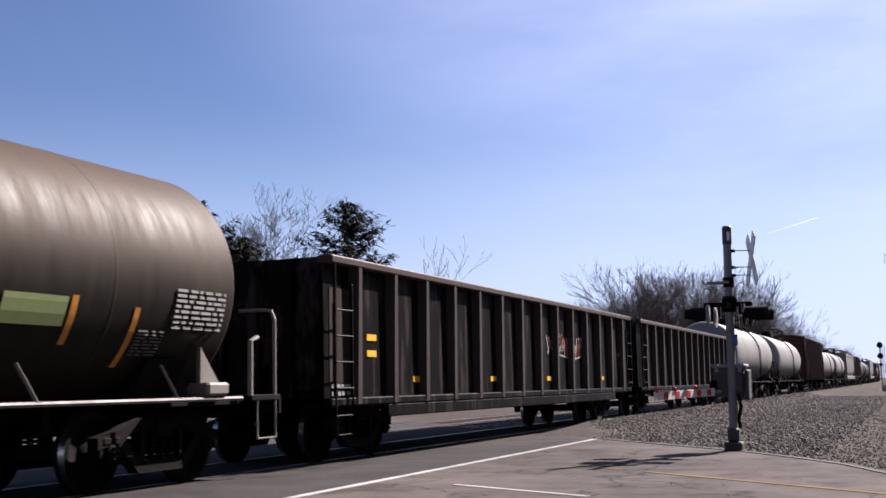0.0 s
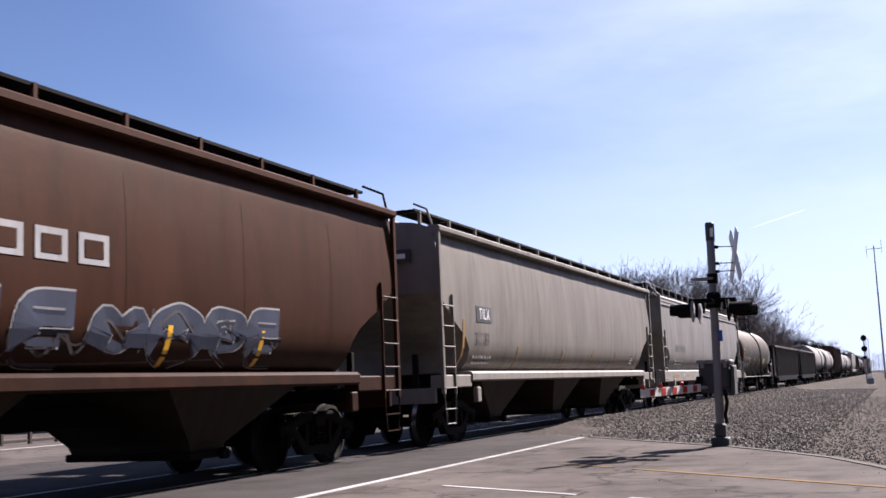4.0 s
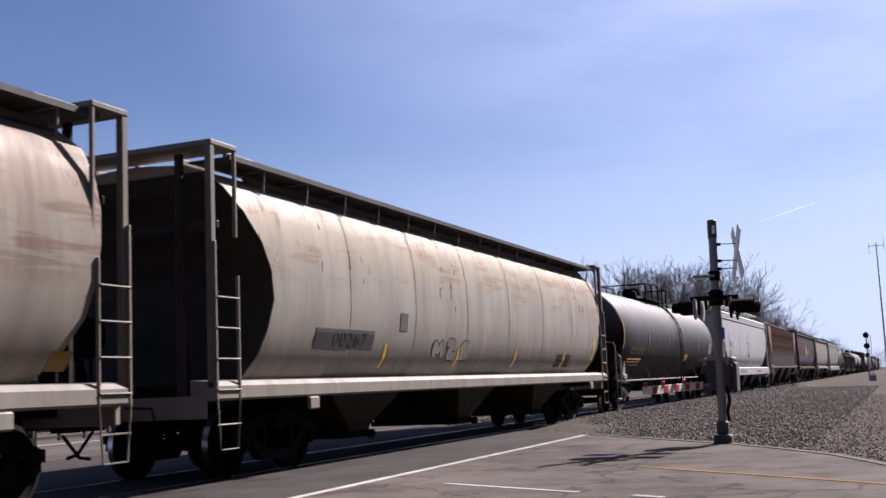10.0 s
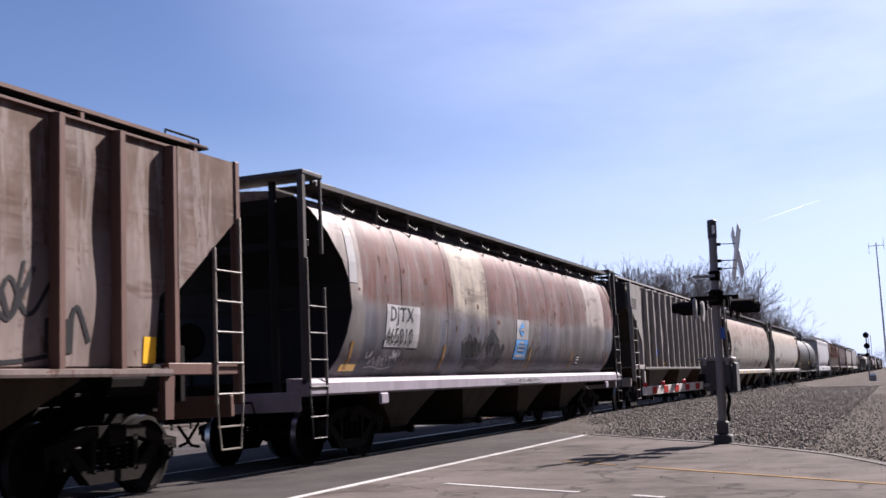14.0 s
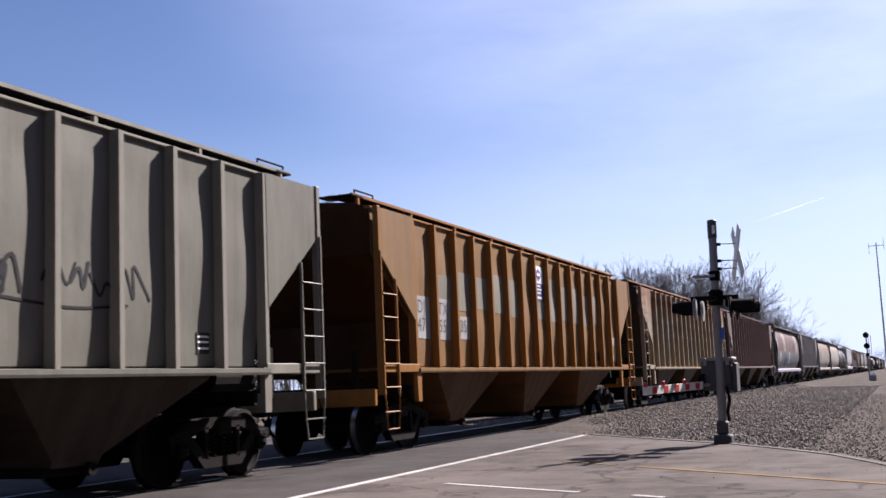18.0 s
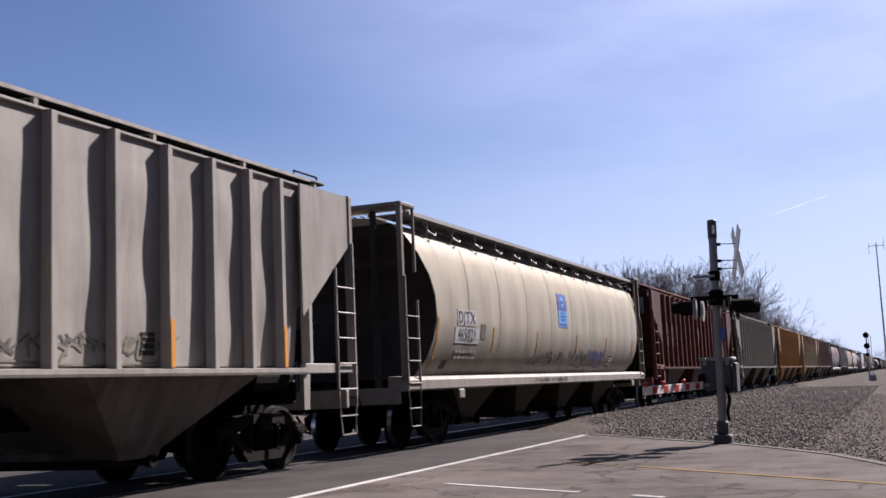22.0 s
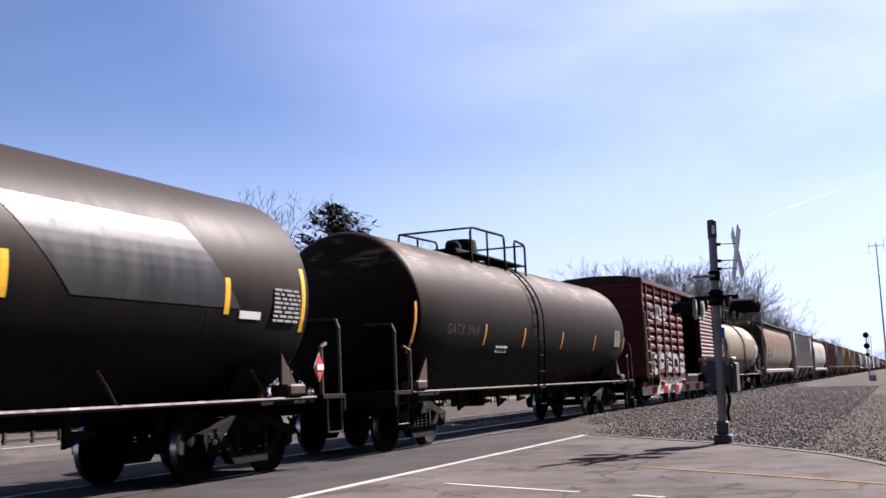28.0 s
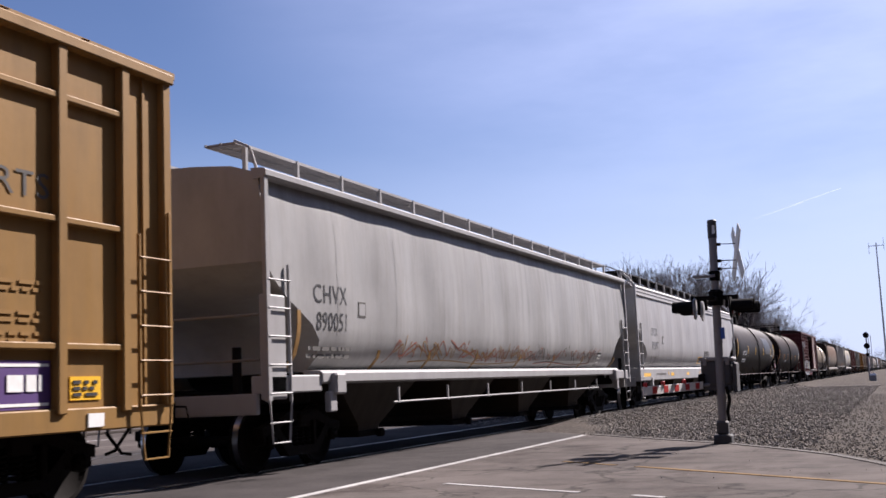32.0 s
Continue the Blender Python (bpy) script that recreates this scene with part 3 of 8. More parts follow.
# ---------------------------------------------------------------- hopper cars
# road dirt on the bays, darkened further for shade under the body
M_BAY = paint("shaded_dirt_on_bays", (0.032, 0.024, 0.018), rust=.06, grime=.6, gloss=0.06, seed=70)
P_ROUND = [(1.26, 1.40, 1.64), (1.46, 1.60, 1.64), (1.55, 1.85, 1.58), (1.58, 2.06, 1.36), (1.59, 2.25, 1.0), (1.60, 2.42, .62), (1.60, 2.62, .30), (1.60, 2.86, .14),
           (1.59, 3.2, .15), (1.56, 3.6, .26), (1.55, 3.72, .30), (1.52, 3.98, .30), (1.47, 4.08, .04), (1.1, 4.20, .04), (.5, 4.26, .04), (.02, 4.28, .04)]
P_PLAIN = [(x, z, i if z < 2.7 else .05) for x, z, i in P_ROUND]
P_RIB = [(1.36, 1.43, 1.62), (1.42, 1.47, 1.60), (1.45, 2.27, 1.52), (1.45, 3.31, .06), (1.45, 4.075, .03), (1.12, 4.18, .03), (.5, 4.24, .03), (.02, 4.26, .03)]
P_CYL = [(1.22, 1.28, 1.15), (1.44, 1.60, .90), (1.55, 1.95, .68), (1.60, 2.35, .54), (1.60, 2.75, .48), (1.585, 3.1, .46), (1.52, 3.47, .48),
         (1.41, 3.78, .55), (1.20, 3.99, .70), (.85, 4.11, .85), (.30, 4.16, 1.0), (.02, 4.17, 1.0)]
CYL_REAR = (.66, .78, .88, .98, .93, .74, .42, .10, .0, .0, .0, .0)      # inset of the rear end, row by row


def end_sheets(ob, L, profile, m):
    """The sheets that close both ends of a body; their dark paint stands in for shade."""
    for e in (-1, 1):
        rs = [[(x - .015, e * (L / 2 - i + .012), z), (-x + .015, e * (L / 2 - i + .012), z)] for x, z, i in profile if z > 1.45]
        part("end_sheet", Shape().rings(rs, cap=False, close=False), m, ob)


def round_hopper(label, front, rear, m, trim, sill_m, n_bays=4, chord="ridged", panel=2.3, lad=None, board=M_UNDER, tall_sill=True, dents=0.012, seed=0, bay_m=None, walk_z=4.56, crease=0.0):
    ob, L = car("covered_hopper_car", label, "hopper car", front, rear)
    rnd = random.Random(seed)
    ph = [rnd.uniform(.4, 1.3) for _ in range(40)]

    def wave(y, z):
        k = (y + L / 2) / panel
        f = k % 1
        band = max(0.0, 1 - abs(z - 2.7) / 1.5)
        d = (y + 3.42 + 1.77) % 3.54 - 1.77
        fold = ph[int((y + 20) / 3.54)] * math.exp(-(d / (.10 if d < 0 else .26)) ** 2) * max(0.0, min(1.0, (z - 1.55) * 2, (3.45 - z) * 1.6))
        return -dents * ph[int(k) % 40] * band * math.sin(math.pi * f) ** 2 - crease * fold
    lad = lad or trim
    DENT[0] = wave
    part("body", loft(P_ROUND if chord == "ridged" else P_PLAIN, L, 320 if crease else 150, wave), m, ob, smooth=40)
    k = 1
    while k * panel < L - 1.7:
        y = -L / 2 + k * panel
        if y > -L / 2 + 1.5:
            q = Shape().rings([[(x + .0025 + wave(y, z), y + d, z) for x, z, _ in P_ROUND[1:10]] for d in (-.005, .005)], cap=False, close=False)
            part("weld_seam", q, m, ob)
        k += 1
    for s in (1, -1):
        q = Shape()
        if chord == "ridged":
            poly = [(1.50, 3.72), (1.57, 3.74), (1.59, 3.77), (1.578, 3.80), (1.572, 3.87), (1.59, 3.89), (1.578, 3.92), (1.572, 3.985), (1.592, 4.00), (1.592, 4.03), (1.52, 4.09), (1.30, 4.19)]
        else:
            poly = [(1.45, 3.98), (1.63, 3.99), (1.66, 4.02), (1.66, 4.09), (1.62, 4.12), (1.42, 4.13)]
        gap = .26 if chord == "ridged" else .02
        q.prism([(s * x, z) for x, z in poly], -L / 2 + gap, L / 2 - gap)
        for e in (-1, 1):
            post = Shape().box(s * 1.57, s * 1.635, e * (L / 2 - .015), e * (L / 2 - .115), 1.0, 4.06, .008)
            if chord == "ridged":
                post.rings([[(x, e * (L / 2 - a), z) for x, a, z in r] for r in (
                    ((s * 1.57, .015, 4.04), (s * 1.635, .015, 4.06), (s * 1.635, .115, 4.06), (s * 1.57, .115, 4.04)),
                    ((s * 1.12, .16, 4.54), (s * 1.16, .16, 4.59), (s * 1.16, .30, 4.59), (s * 1.12, .30, 4.54)))])
                post.tube([(s * 1.60, e * (L / 2 - .06), 3.55), (s * 1.56, e * (L / 2 - .34), 3.80)], .02, 5)
            part("corner_post", post, trim, ob)
        part("top_chord", q, trim, ob)
        zb = .98 if tall_sill else 1.21
        q = Shape().prism([(s * x, z) for x, z in [(1.30, zb), (1.60, zb), (1.63, zb + .03), (1.63, 1.36), (1.58, 1.40), (1.30, 1.42)]], -L / 2 + (.05 if tall_sill else 1.5), L / 2 - (.05 if tall_sill else 1.5))
        part("side_sill", q, sill_m, ob)
        if not tall_sill:
            for e in (-1, 1):
                part("sill_end", Shape().box(s * 1.35, s * 1.60, e * (L / 2 - .03), e * (L / 2 - 1.52), 1.10, 1.34, .02), sill_m, ob)
        for e in (-1, 1):
            ladder(ob, s * 1.62 if s > 0 else -1.60, e * (L / 2 - .06), e * (L / 2 - .62), .98, 4.1 if s * e < 0 or True else 2.9, 2.85, lad)
            part("jacking_pad", Shape().box(s * 1.56, s * 1.66, e * (L / 2 - 1.75) - .11, e * (L / 2 - 1.75) + .11, .80, 1.10, .02), sill_m, ob)
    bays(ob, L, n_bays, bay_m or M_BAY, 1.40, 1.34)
    running_board(ob, L - .3, walk_z, .62, 1.10, board, int(L / 1.35), 4.16, 1.3, trim)
    for k in range(5):
        y = -L / 2 + L * (k + .5) / 5
        part("roof_hatch", Shape().box(-.4, .4, y - 1.4, y + 1.4, 4.26, 4.40, .04), trim, ob)
    end_platform(ob, L, sill_m, 1.5)
    for e in (-1, 1):
        g = Shape().tube([(1.5, e * (L / 2 - .05), 4.12), (1.42, e * (L / 2 - .02), 4.42), (1.10, e * (L / 2 - .15), 4.57)], .022, 6)
        part("grab_iron", g, trim, ob)
    return ob, L


def ribbed_hopper(label, front, rear, m, lad, rib_m=None, ribs=17, board=M_UNDER, n_bays=3, bay_m=None, end_m=None, corner=1.5, crowd=0.0, shift=0.0):
    ob, L = car("ribbed_hopper_car", label, "hopper car", front, rear)
    span = L - 2 * corner
    at = [shift + span / 2 * u * (1 + crowd - crowd * u * u) for u in (-1 + 2 * k / (ribs - 1) for k in range(ribs))]
    RIBS[:] = at
    rnd = random.Random(int(L * 1000))
    ph = [(rnd.uniform(0, 6.3), rnd.uniform(2.2, 4.2), rnd.uniform(.5, 1.2)) for _ in range(ribs + 2)]

    def wave(y, z):
        """Panels between the ribs bulge and buckle a little."""
        if z < 1.5 or z > 3.97 or not at[0] < y < at[-1]:
            return 0.0
        k = bisect(at, y)
        a, b, c = ph[k]
        return .014 * c * math.sin(math.pi * (y - at[k - 1]) / (at[k] - at[k - 1])) * math.sin(a + b * z) * min(1, (z - 1.5) * 3, (3.97 - z) * 3)
    DENT[0] = wave
    fine = P_RIB[:2] + [(1.42 + .03 * min(1, (1.47 + .1 * j - 1.47) / .8), 1.47 + .1 * j, 1.60 - .01 * j) if j < 8 else (1.45, 1.47 + .1 * j, 1.52 - 1.46 * (.1 * j - .8) / 1.04)
                        for j in range(1, 18)] + [(1.45, 3.31 + .1 * j, .06) for j in range(6)] + P_RIB[4:]
    part("body", loft(fine, L, 170, wave), m, ob, smooth=30)
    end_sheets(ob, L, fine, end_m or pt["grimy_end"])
    for s in (1, -1):
        x = s * 1.44
        rm = None
        for k in range(ribs):
            y = at[k]
            if rm is None:
                rm = Shape().rings([[(x, -.055, 1.42), (s * 1.575, -.04, 1.42), (s * 1.575, .04, 1.42), (x, .055, 1.42)],
                                    [(x, -.055, 4.075), (s * 1.575, -.04, 4.06), (s * 1.575, .04, 4.06), (x, .055, 4.075)]]).mesh("rib", rib_m or m)
            r = part("rib", rm, None, ob)
            r.matrix_basis = pose(0, y, 0)
        part("top_chord", Shape().prism([(s * a, b) for a, b in [(1.38, 4.05), (1.475, 4.05), (1.49, 4.06), (1.49, 4.085), (1.47, 4.095), (1.36, 4.11)]], -L / 2, L / 2), rib_m or m, ob)
        q = Shape().prism([(s * a, b) for a, b in [(1.36, 1.36), (1.61, 1.35), (1.62, 1.38), (1.62, 1.43), (1.36, 1.45)]], -L / 2 + 1.5, L / 2 - 1.5)
        part("side_sill", q, m, ob)
        for e in (-1, 1):
            q = Shape().box(s * 1.50, s * 1.60, e * (L / 2 - .02), e * (L / 2 - .12), 1.0, 4.09, .01)
            q.box(s * 1.50, s * 1.59, e * (L / 2 - .1), e * (L / 2 - 1.55), 1.36, 1.50, .01)
            q.prism_x([(e * (L / 2 - 1.42), 1.45), (e * (L / 2 - 1.60), 1.45), (e * (L / 2 - 1.60), .86), (e * (L / 2 - 1.45), .86)], s * 1.50, s * 1.58)
            part("corner_post", q, rib_m or m, ob)
            q = Shape().prism_x([(e * (L / 2 - .06), 3.35), (e * (L / 2 - .06), 4.07), (e * (L / 2 - corner + .03), 4.07), (e * (L / 2 - corner + .03), 3.35 - (corner - .09) * .79)], s * 1.55, s * 1.58)
            part("corner_sheet", q, m, ob)
            ladder(ob, s * 1.61, e * (L / 2 - .06), e * (L / 2 - .62), 1.0, 3.35, 2.92, lad)
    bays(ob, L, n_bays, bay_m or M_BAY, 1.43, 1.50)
    running_board(ob, L - .1, 4.335, .70, 1.10, board, int(L / 1.8), 4.16, 1.3, rib_m or m)
    part("board_edge", Shape().box(1.115, 1.135, -L / 2 + .05, L / 2 - .05, 4.31, 4.355), rib_m or m, ob)
    part("roof_hatch", Shape().box(-.35, .35, -L / 2 + 1, L / 2 - 1, 4.24, 4.33, .03), m, ob)
    end_platform(ob, L, rib_m or m, 1.6)
    for e in (-1, 1):
        q = Shape().tube([(1.1, e * (L / 2 - .9), 4.33), (1.1, e * (L / 2 - .9), 4.42), (1.1, e * (L / 2 - .2), 4.42), (1.1, e * (L / 2 - .2), 4.33)], .016, 5)
        q.box(.5, 1.14, e * (L / 2 - .45), e * (L / 2 - .03), 4.31, 4.335)
        part("roof_step", q, board, ob)
    return ob, L


def cylinder_hopper(label, front, rear, m, trim, sill_m, n_bays=4, board=None, seams=6, loops=False, dents=.014, seed=0, end_m=None, tail=.48):
    ob, L = car("centre_flow_hopper_car", label, "hopper car", front, rear)
    rnd = random.Random(seed)
    ph = [rnd.uniform(.3, 1.4) for _ in range(40)]
    panel = (L - 1) / seams / 2

    def wave(y, z):
        k = (y + L / 2) / panel
        f = k % 1
        return -dents * ph[int(k) % 40] * math.sin(math.pi * f) ** 2 * max(0, 1 - abs(z - 2.6) / 1.4)
    DENT[0] = wave
    board = board or pt["board_grey"]
    ends = {1: L / 2, -1: L / 2 + tail}
    rs, n = [], 120
    for (x, z, i), back in zip(P_CYL, CYL_REAR):
        ys = [-L / 2 + back + (L - i - back) * k / n for k in range(n + 1)]
        rs.append([(x + wave(y, z), y, z) for y in ys] + [(-x - wave(y, z), y, z) for y in reversed(ys)])
    part("body", Shape().rings(rs), m, ob, smooth=45)
    # end sheets, their colour darkened to hold the shade of the ends
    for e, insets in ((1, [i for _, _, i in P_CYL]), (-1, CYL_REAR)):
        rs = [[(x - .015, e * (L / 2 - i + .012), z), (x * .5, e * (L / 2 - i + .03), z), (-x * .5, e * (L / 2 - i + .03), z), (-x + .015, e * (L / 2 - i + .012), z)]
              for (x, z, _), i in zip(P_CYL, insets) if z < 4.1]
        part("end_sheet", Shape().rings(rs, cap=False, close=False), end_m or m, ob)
    for k in range(1, seams):
        y = -L / 2 + .8 + (L - 1.6) * k / seams
        q = Shape().rings([[(x + .006 + wave(y + d, z), y + d, z) for x, z, _ in P_CYL[:-1]] for d in (-.014, .014)], cap=False, close=False)
        part("weld_seam", q, m, ob)
    for s in (1, -1):
        q = Shape().prism([(s * x, z) for x, z in [(1.25, 1.04), (1.59, 1.04), (1.62, 1.07), (1.62, 1.22), (1.56, 1.28), (1.25, 1.30)]], -ends[-1] + .02, L / 2 - .02)
        part("side_sill", q, sill_m, ob)
        for e in (-1, 1):
            H = ends[e]
            q = Shape().box(s * 1.50, s * 1.59, e * (H - .02), e * (H - .12), 1.2, 4.24, .01)
            q.box(s * 1.54, s * 1.59, e * (H - .56), e * (H - .61), 3.1 if e < 0 else 2.4, 4.24, .01)
            part("end_post", q, trim, ob)
            ladder(ob, s * 1.62, e * (H - .05), e * (H - .55), 1.05, 3.0, 2.6, trim)
            q = Shape().box(s * 1.60, s * 1.66, e * (L / 2 - 1.9) - .14, e * (L / 2 - 1.9) + .14, .86, 1.04, .02)
            part("jacking_pad", q, sill_m, ob)
    for e in (-1, 1):
        H = ends[e]
        q = Shape().box(-1.6, 1.6, e * (H - .02), e * (H - .62), 4.22, 4.29, .012)
        for x in (-1.4, -.7, 0, .7, 1.4):
            q.box(x - .03, x + .03, e * (H - .62), e * (H - 1.3), 4.16, 4.24, .01)
        part("roof_platform", q, trim, ob)
        q = Shape()
        for x in (-.95, .95):
            q.box(x - .05, x + .05, e * (H - .30), e * (H - .22), 1.1, 4.2, .01)
        for z in (2.35, 3.25):
            q.box(-1.5, 1.5, e * (H - .34), e * (H - .28), z - .05, z + .05, .01)
        part("end_frame", q, end_m or m, ob)
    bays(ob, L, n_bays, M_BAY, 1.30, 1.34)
    s = Shape()
    for sx in (1, -1):
        s.box(sx * .86, sx * 1.50, -L / 2 + .1, L / 2 - .4, 4.15, 4.172)
        s.box(sx * 1.47, sx * 1.51, -L / 2 + .1, L / 2 - .4, 4.13, 4.20)
        n = int(L / .16)
        for k in range(n):
            y = -L / 2 + .4 + (L - .8) * (k + .5) / n
            s.box(sx * .86, sx * 1.5, y - .02, y + .02, 4.172, 4.192)
    rb = part("running_board", s, board, ob)
    nb = int(L / 1.25)
    for k in range(nb):
        y = -L / 2 + 1.0 + (L - 2.0) * k / (nb - 1)
        for sx in (1, -1):
            part("bracket", Shape().tube([(sx * .95, y, 4.14), (sx * 1.48, y, 4.14), (sx * 1.40, y + .06, 3.84)], .022, 5), board if loops else trim, rb)
            if loops:
                part("hatch_loop", Shape().tube([(sx * 1.34, y + .1, 4.10), (sx * 1.44, y + .12, 3.94), (sx * 1.48, y + .28, 3.88), (sx * 1.44, y + .44, 3.94), (sx * 1.34, y + .46, 4.10)], .018, 5), board, rb)
    q = Shape()
    for sx in (1, -1):
        q.prism([(sx * 1.18, 4.00), (sx * 1.26, 3.96), (sx * 1.24, 4.04), (sx * 1.16, 4.06)], -L / 2 + .9, L / 2 - .9)
    part("roof_rail", q, trim, ob)
    end_platform(ob, L, sill_m, 1.0, back=tail)
    return ob, L


# ---------------------------------------------------------------- tank, gondola and box cars
def tank_profile(R, zc):
    return [(R * math.cos(a), zc + R * math.sin(a), 0) for a in (radians(-80 + 160 * k / 32) for k in range(33))]


def tank_car(label, front, rear, m, rail_m, R=1.52, zc=2.48, rings_at=(), shiny=None, dome_y=.0, line_m=None, frame_m=None, end_rail=True, ladder_m=None, rail_box=None):
    """front and rear are those of the tank itself; the platforms reach past it."""
    frame_m, ladder_m, line_m = frame_m or M_UNDER, ladder_m or rail_m, line_m or rail_m
    ob, L = car("tank_car", label, "tank car", front + .75, rear - .75, inset=2.0, reach=.85)
    T = front - rear
    prof = [(-T / 2 + .42 * (1 - math.cos(a)), max(R * math.sin(a), .01)) for a in (math.pi / 2 * k / 9 for k in range(10))]
    prof += [(-T / 2 + .42 + (T - .84) * k / 10, R) for k in range(1, 10)]
    prof += [(-y, r) for y, r in reversed(prof[:10])]
    part("tank", Shape().lathe_y(prof, 72, (0, 0, zc)), m, ob, smooth=30)
    for y in rings_at:
        part("weld_seam", Shape().lathe_y([(-.030, R - .001), (-.012, R + .003), (.012, R + .003), (.030, R - .001)], 72, (0, y, zc)), m, ob, smooth=50)
    q = Shape()
    for s in (1, -1):
        q.tube([(s * 1.42, -T / 2 + .1, 1.02), (s * 1.42, T / 2 - .1, 1.02)], .03, 6)
    part("side_rail", q, line_m, ob)
    for s in (1, -1):
        for k in range(6):
            y = -T / 2 + 1.4 + (T - 2.8) * k / 5
            part("rail_strut", Shape().box(s * 1.40, s * 1.44, y - .04, y + .04, 1.0, 1.05).tube([(s * 1.42, y, 1.02), (s * 1.30, y - .18, 1.42)], .022, 5), line_m, ob)
    for e in (-1, 1):
        q = Shape().prism([(-1.25, 1.5), (-1.0, 1.05), (1.0, 1.05), (1.25, 1.5), (.9, 1.22), (0, 1.02), (-.9, 1.22)], e * (T / 2 - 1.75), e * (T / 2 - 1.0))
        part("saddle", q, frame_m, ob)
        q = Shape().box(-1.48, 1.48, e * (L / 2 - .72), e * (L / 2), .98, 1.06, .015).box(-1.48, 1.48, e * (L / 2 - .06), e * L / 2, .80, 1.0, .01)
        q.box(-1.35, 1.35, e * (L / 2 - 2.2), e * (L / 2 - .7), .94, 1.0, .01)
        part("end_platform", q, frame_m, ob)
        for s in (1, -1):
            y = e * (L / 2 - .12)
            g = Shape().tube([(s * 1.45, y, 1.05), (s * 1.45, y, 2.05), (s * 1.40, y, 2.17), (s * 1.25, y, 2.19), (s * .9, y, 2.19)], .025, 6)
            g.tube([(s * 1.45, e * (L / 2 - .7), 1.05), (s * 1.45, e * (L / 2 - .7), 1.75), (s * 1.42, e * (L / 2 - .5), 1.8)], .035, 6)
            g.tube([(s * 1.46, y, 1.0), (s * 1.46, y, .50), (s * 1.46, e * (L / 2 - .55), .50), (s * 1.46, e * (L / 2 - .55), 1.0)], .018, 5)
            part("handrail", g, line_m, ob)
            part("jacking_pad", Shape().box(s * 1.15, s * 1.48, e * (T / 2 - .55) - .35, e * (T / 2 - .55) + .1, 1.06, 1.22, .03).prism_x([(e * (T / 2 - .9), 1.2), (e * (T / 2 - .5), 1.2), (e * (T / 2 - .9), 1.65)], s * 1.30, s * 1.36), line_m, ob)
    zp, x1 = zc + R - .02, .86
    if rail_box:
        ya, yb = rail_box
        zr, yc = zp + .69, ya + .45
        q = Shape().lathe_z([(R - .06, .30), (R + .05, .31), (R + .08, .27), (R + .46, .26), (R + .50, .22), (R + .51, .02)], 18, (.15, yc, zc))
        part("dome", q, rail_m, ob, smooth=40)
        q = Shape().lathe_z([(R - .05, .14), (R + .20, .14), (R + .26, .09), (R + .27, .01)], 12, (0, yc + .6, zc)).box(-.4, .4, yc - .3, yc + .9, zc + R - .06, zc + R + .08, .02)
        part("valve", q, rail_m, ob, smooth=40)
        plat = Shape().box(.45, x1, ya, yb, zp - .03, zp).box(-x1, -.45, ya, yb, zp - .03, zp).box(-.45, .45, yb - .4, yb, zp - .03, zp)
        part("platform", plat, rail_m, ob)
        for e in (1, -1):
            h = Shape().tube(rounded([(e * x1, ya, zp - .3), (e * x1, ya, zr), (e * x1, yb, zr), (e * x1, yb, zp - .3)], .10), .026, 6)
            h.tube([(e * x1, ya, zp + .36), (e * x1, yb, zp + .36)], .02, 6)
            part("railing", h, rail_m, ob)
        for y in (ya, yb):
            part("railing_end", Shape().tube([(-x1, y, zr - .03), (x1, y, zr - .03)], .024, 6), rail_m, ob)
    else:
        q = Shape().lathe_z([(R - .08, .42), (R + .05, .44), (R + .08, .40), (R + .42, .36), (R + .46, .33), (R + .47, .02)], 20, (0, dome_y, zc))
        part("dome", q, rail_m, ob, smooth=40)
        q = Shape().lathe_z([(R - .05, .16), (R + .22, .16), (R + .30, .10), (R + .32, .01)], 12, (.25, dome_y - 1.05, zc)).box(-.5, .5, dome_y - 1.6, dome_y - .7, zc + R - .06, zc + R + .1, .02)
        part("valve", q, rail_m, ob, smooth=40)
        plat = Shape()
        for s in (1, -1):
            plat.box(s * .45, s * x1, dome_y - 1.6, dome_y + 2.15, zp - .03, zp)
        plat.box(-.45, .45, dome_y + .6, dome_y + 2.15, zp - .03, zp)
        part("platform", plat, rail_m, ob)
        for s in (1, -1):
            x, zr = s * x1, zp + .56
            h = Shape().tube(rounded([(x, dome_y - 1.6, zp - .3), (x, dome_y - 1.6, zr - .02), (x, dome_y + .62, zr + .02), (x, dome_y + .62, zp - .3)], .16), .028, 6)
            h.tube([(x, dome_y - .55, zr), (x, dome_y - .55, zp - .3)], .024, 6)
            part("railing", h, rail_m, ob)
            h = Shape().tube(rounded([(x, dome_y + 1.36, zp - .3), (x, dome_y + 1.36, zr), (x, dome_y + 2.15, zr - .05), (x, dome_y + 2.15, zp - .3)], .12), .028, 6)
            part("railing", h, rail_m, ob)
        part("railing_end", Shape().tube([(-x1, dome_y + 2.15, zp + .50), (x1, dome_y + 2.15, zp + .50)], .024, 6), rail_m, ob)
        part("railing_end", Shape().tube([(-x1, dome_y - 1.6, zp + .52), (x1, dome_y - 1.6, zp + .52)], .024, 6), rail_m, ob)
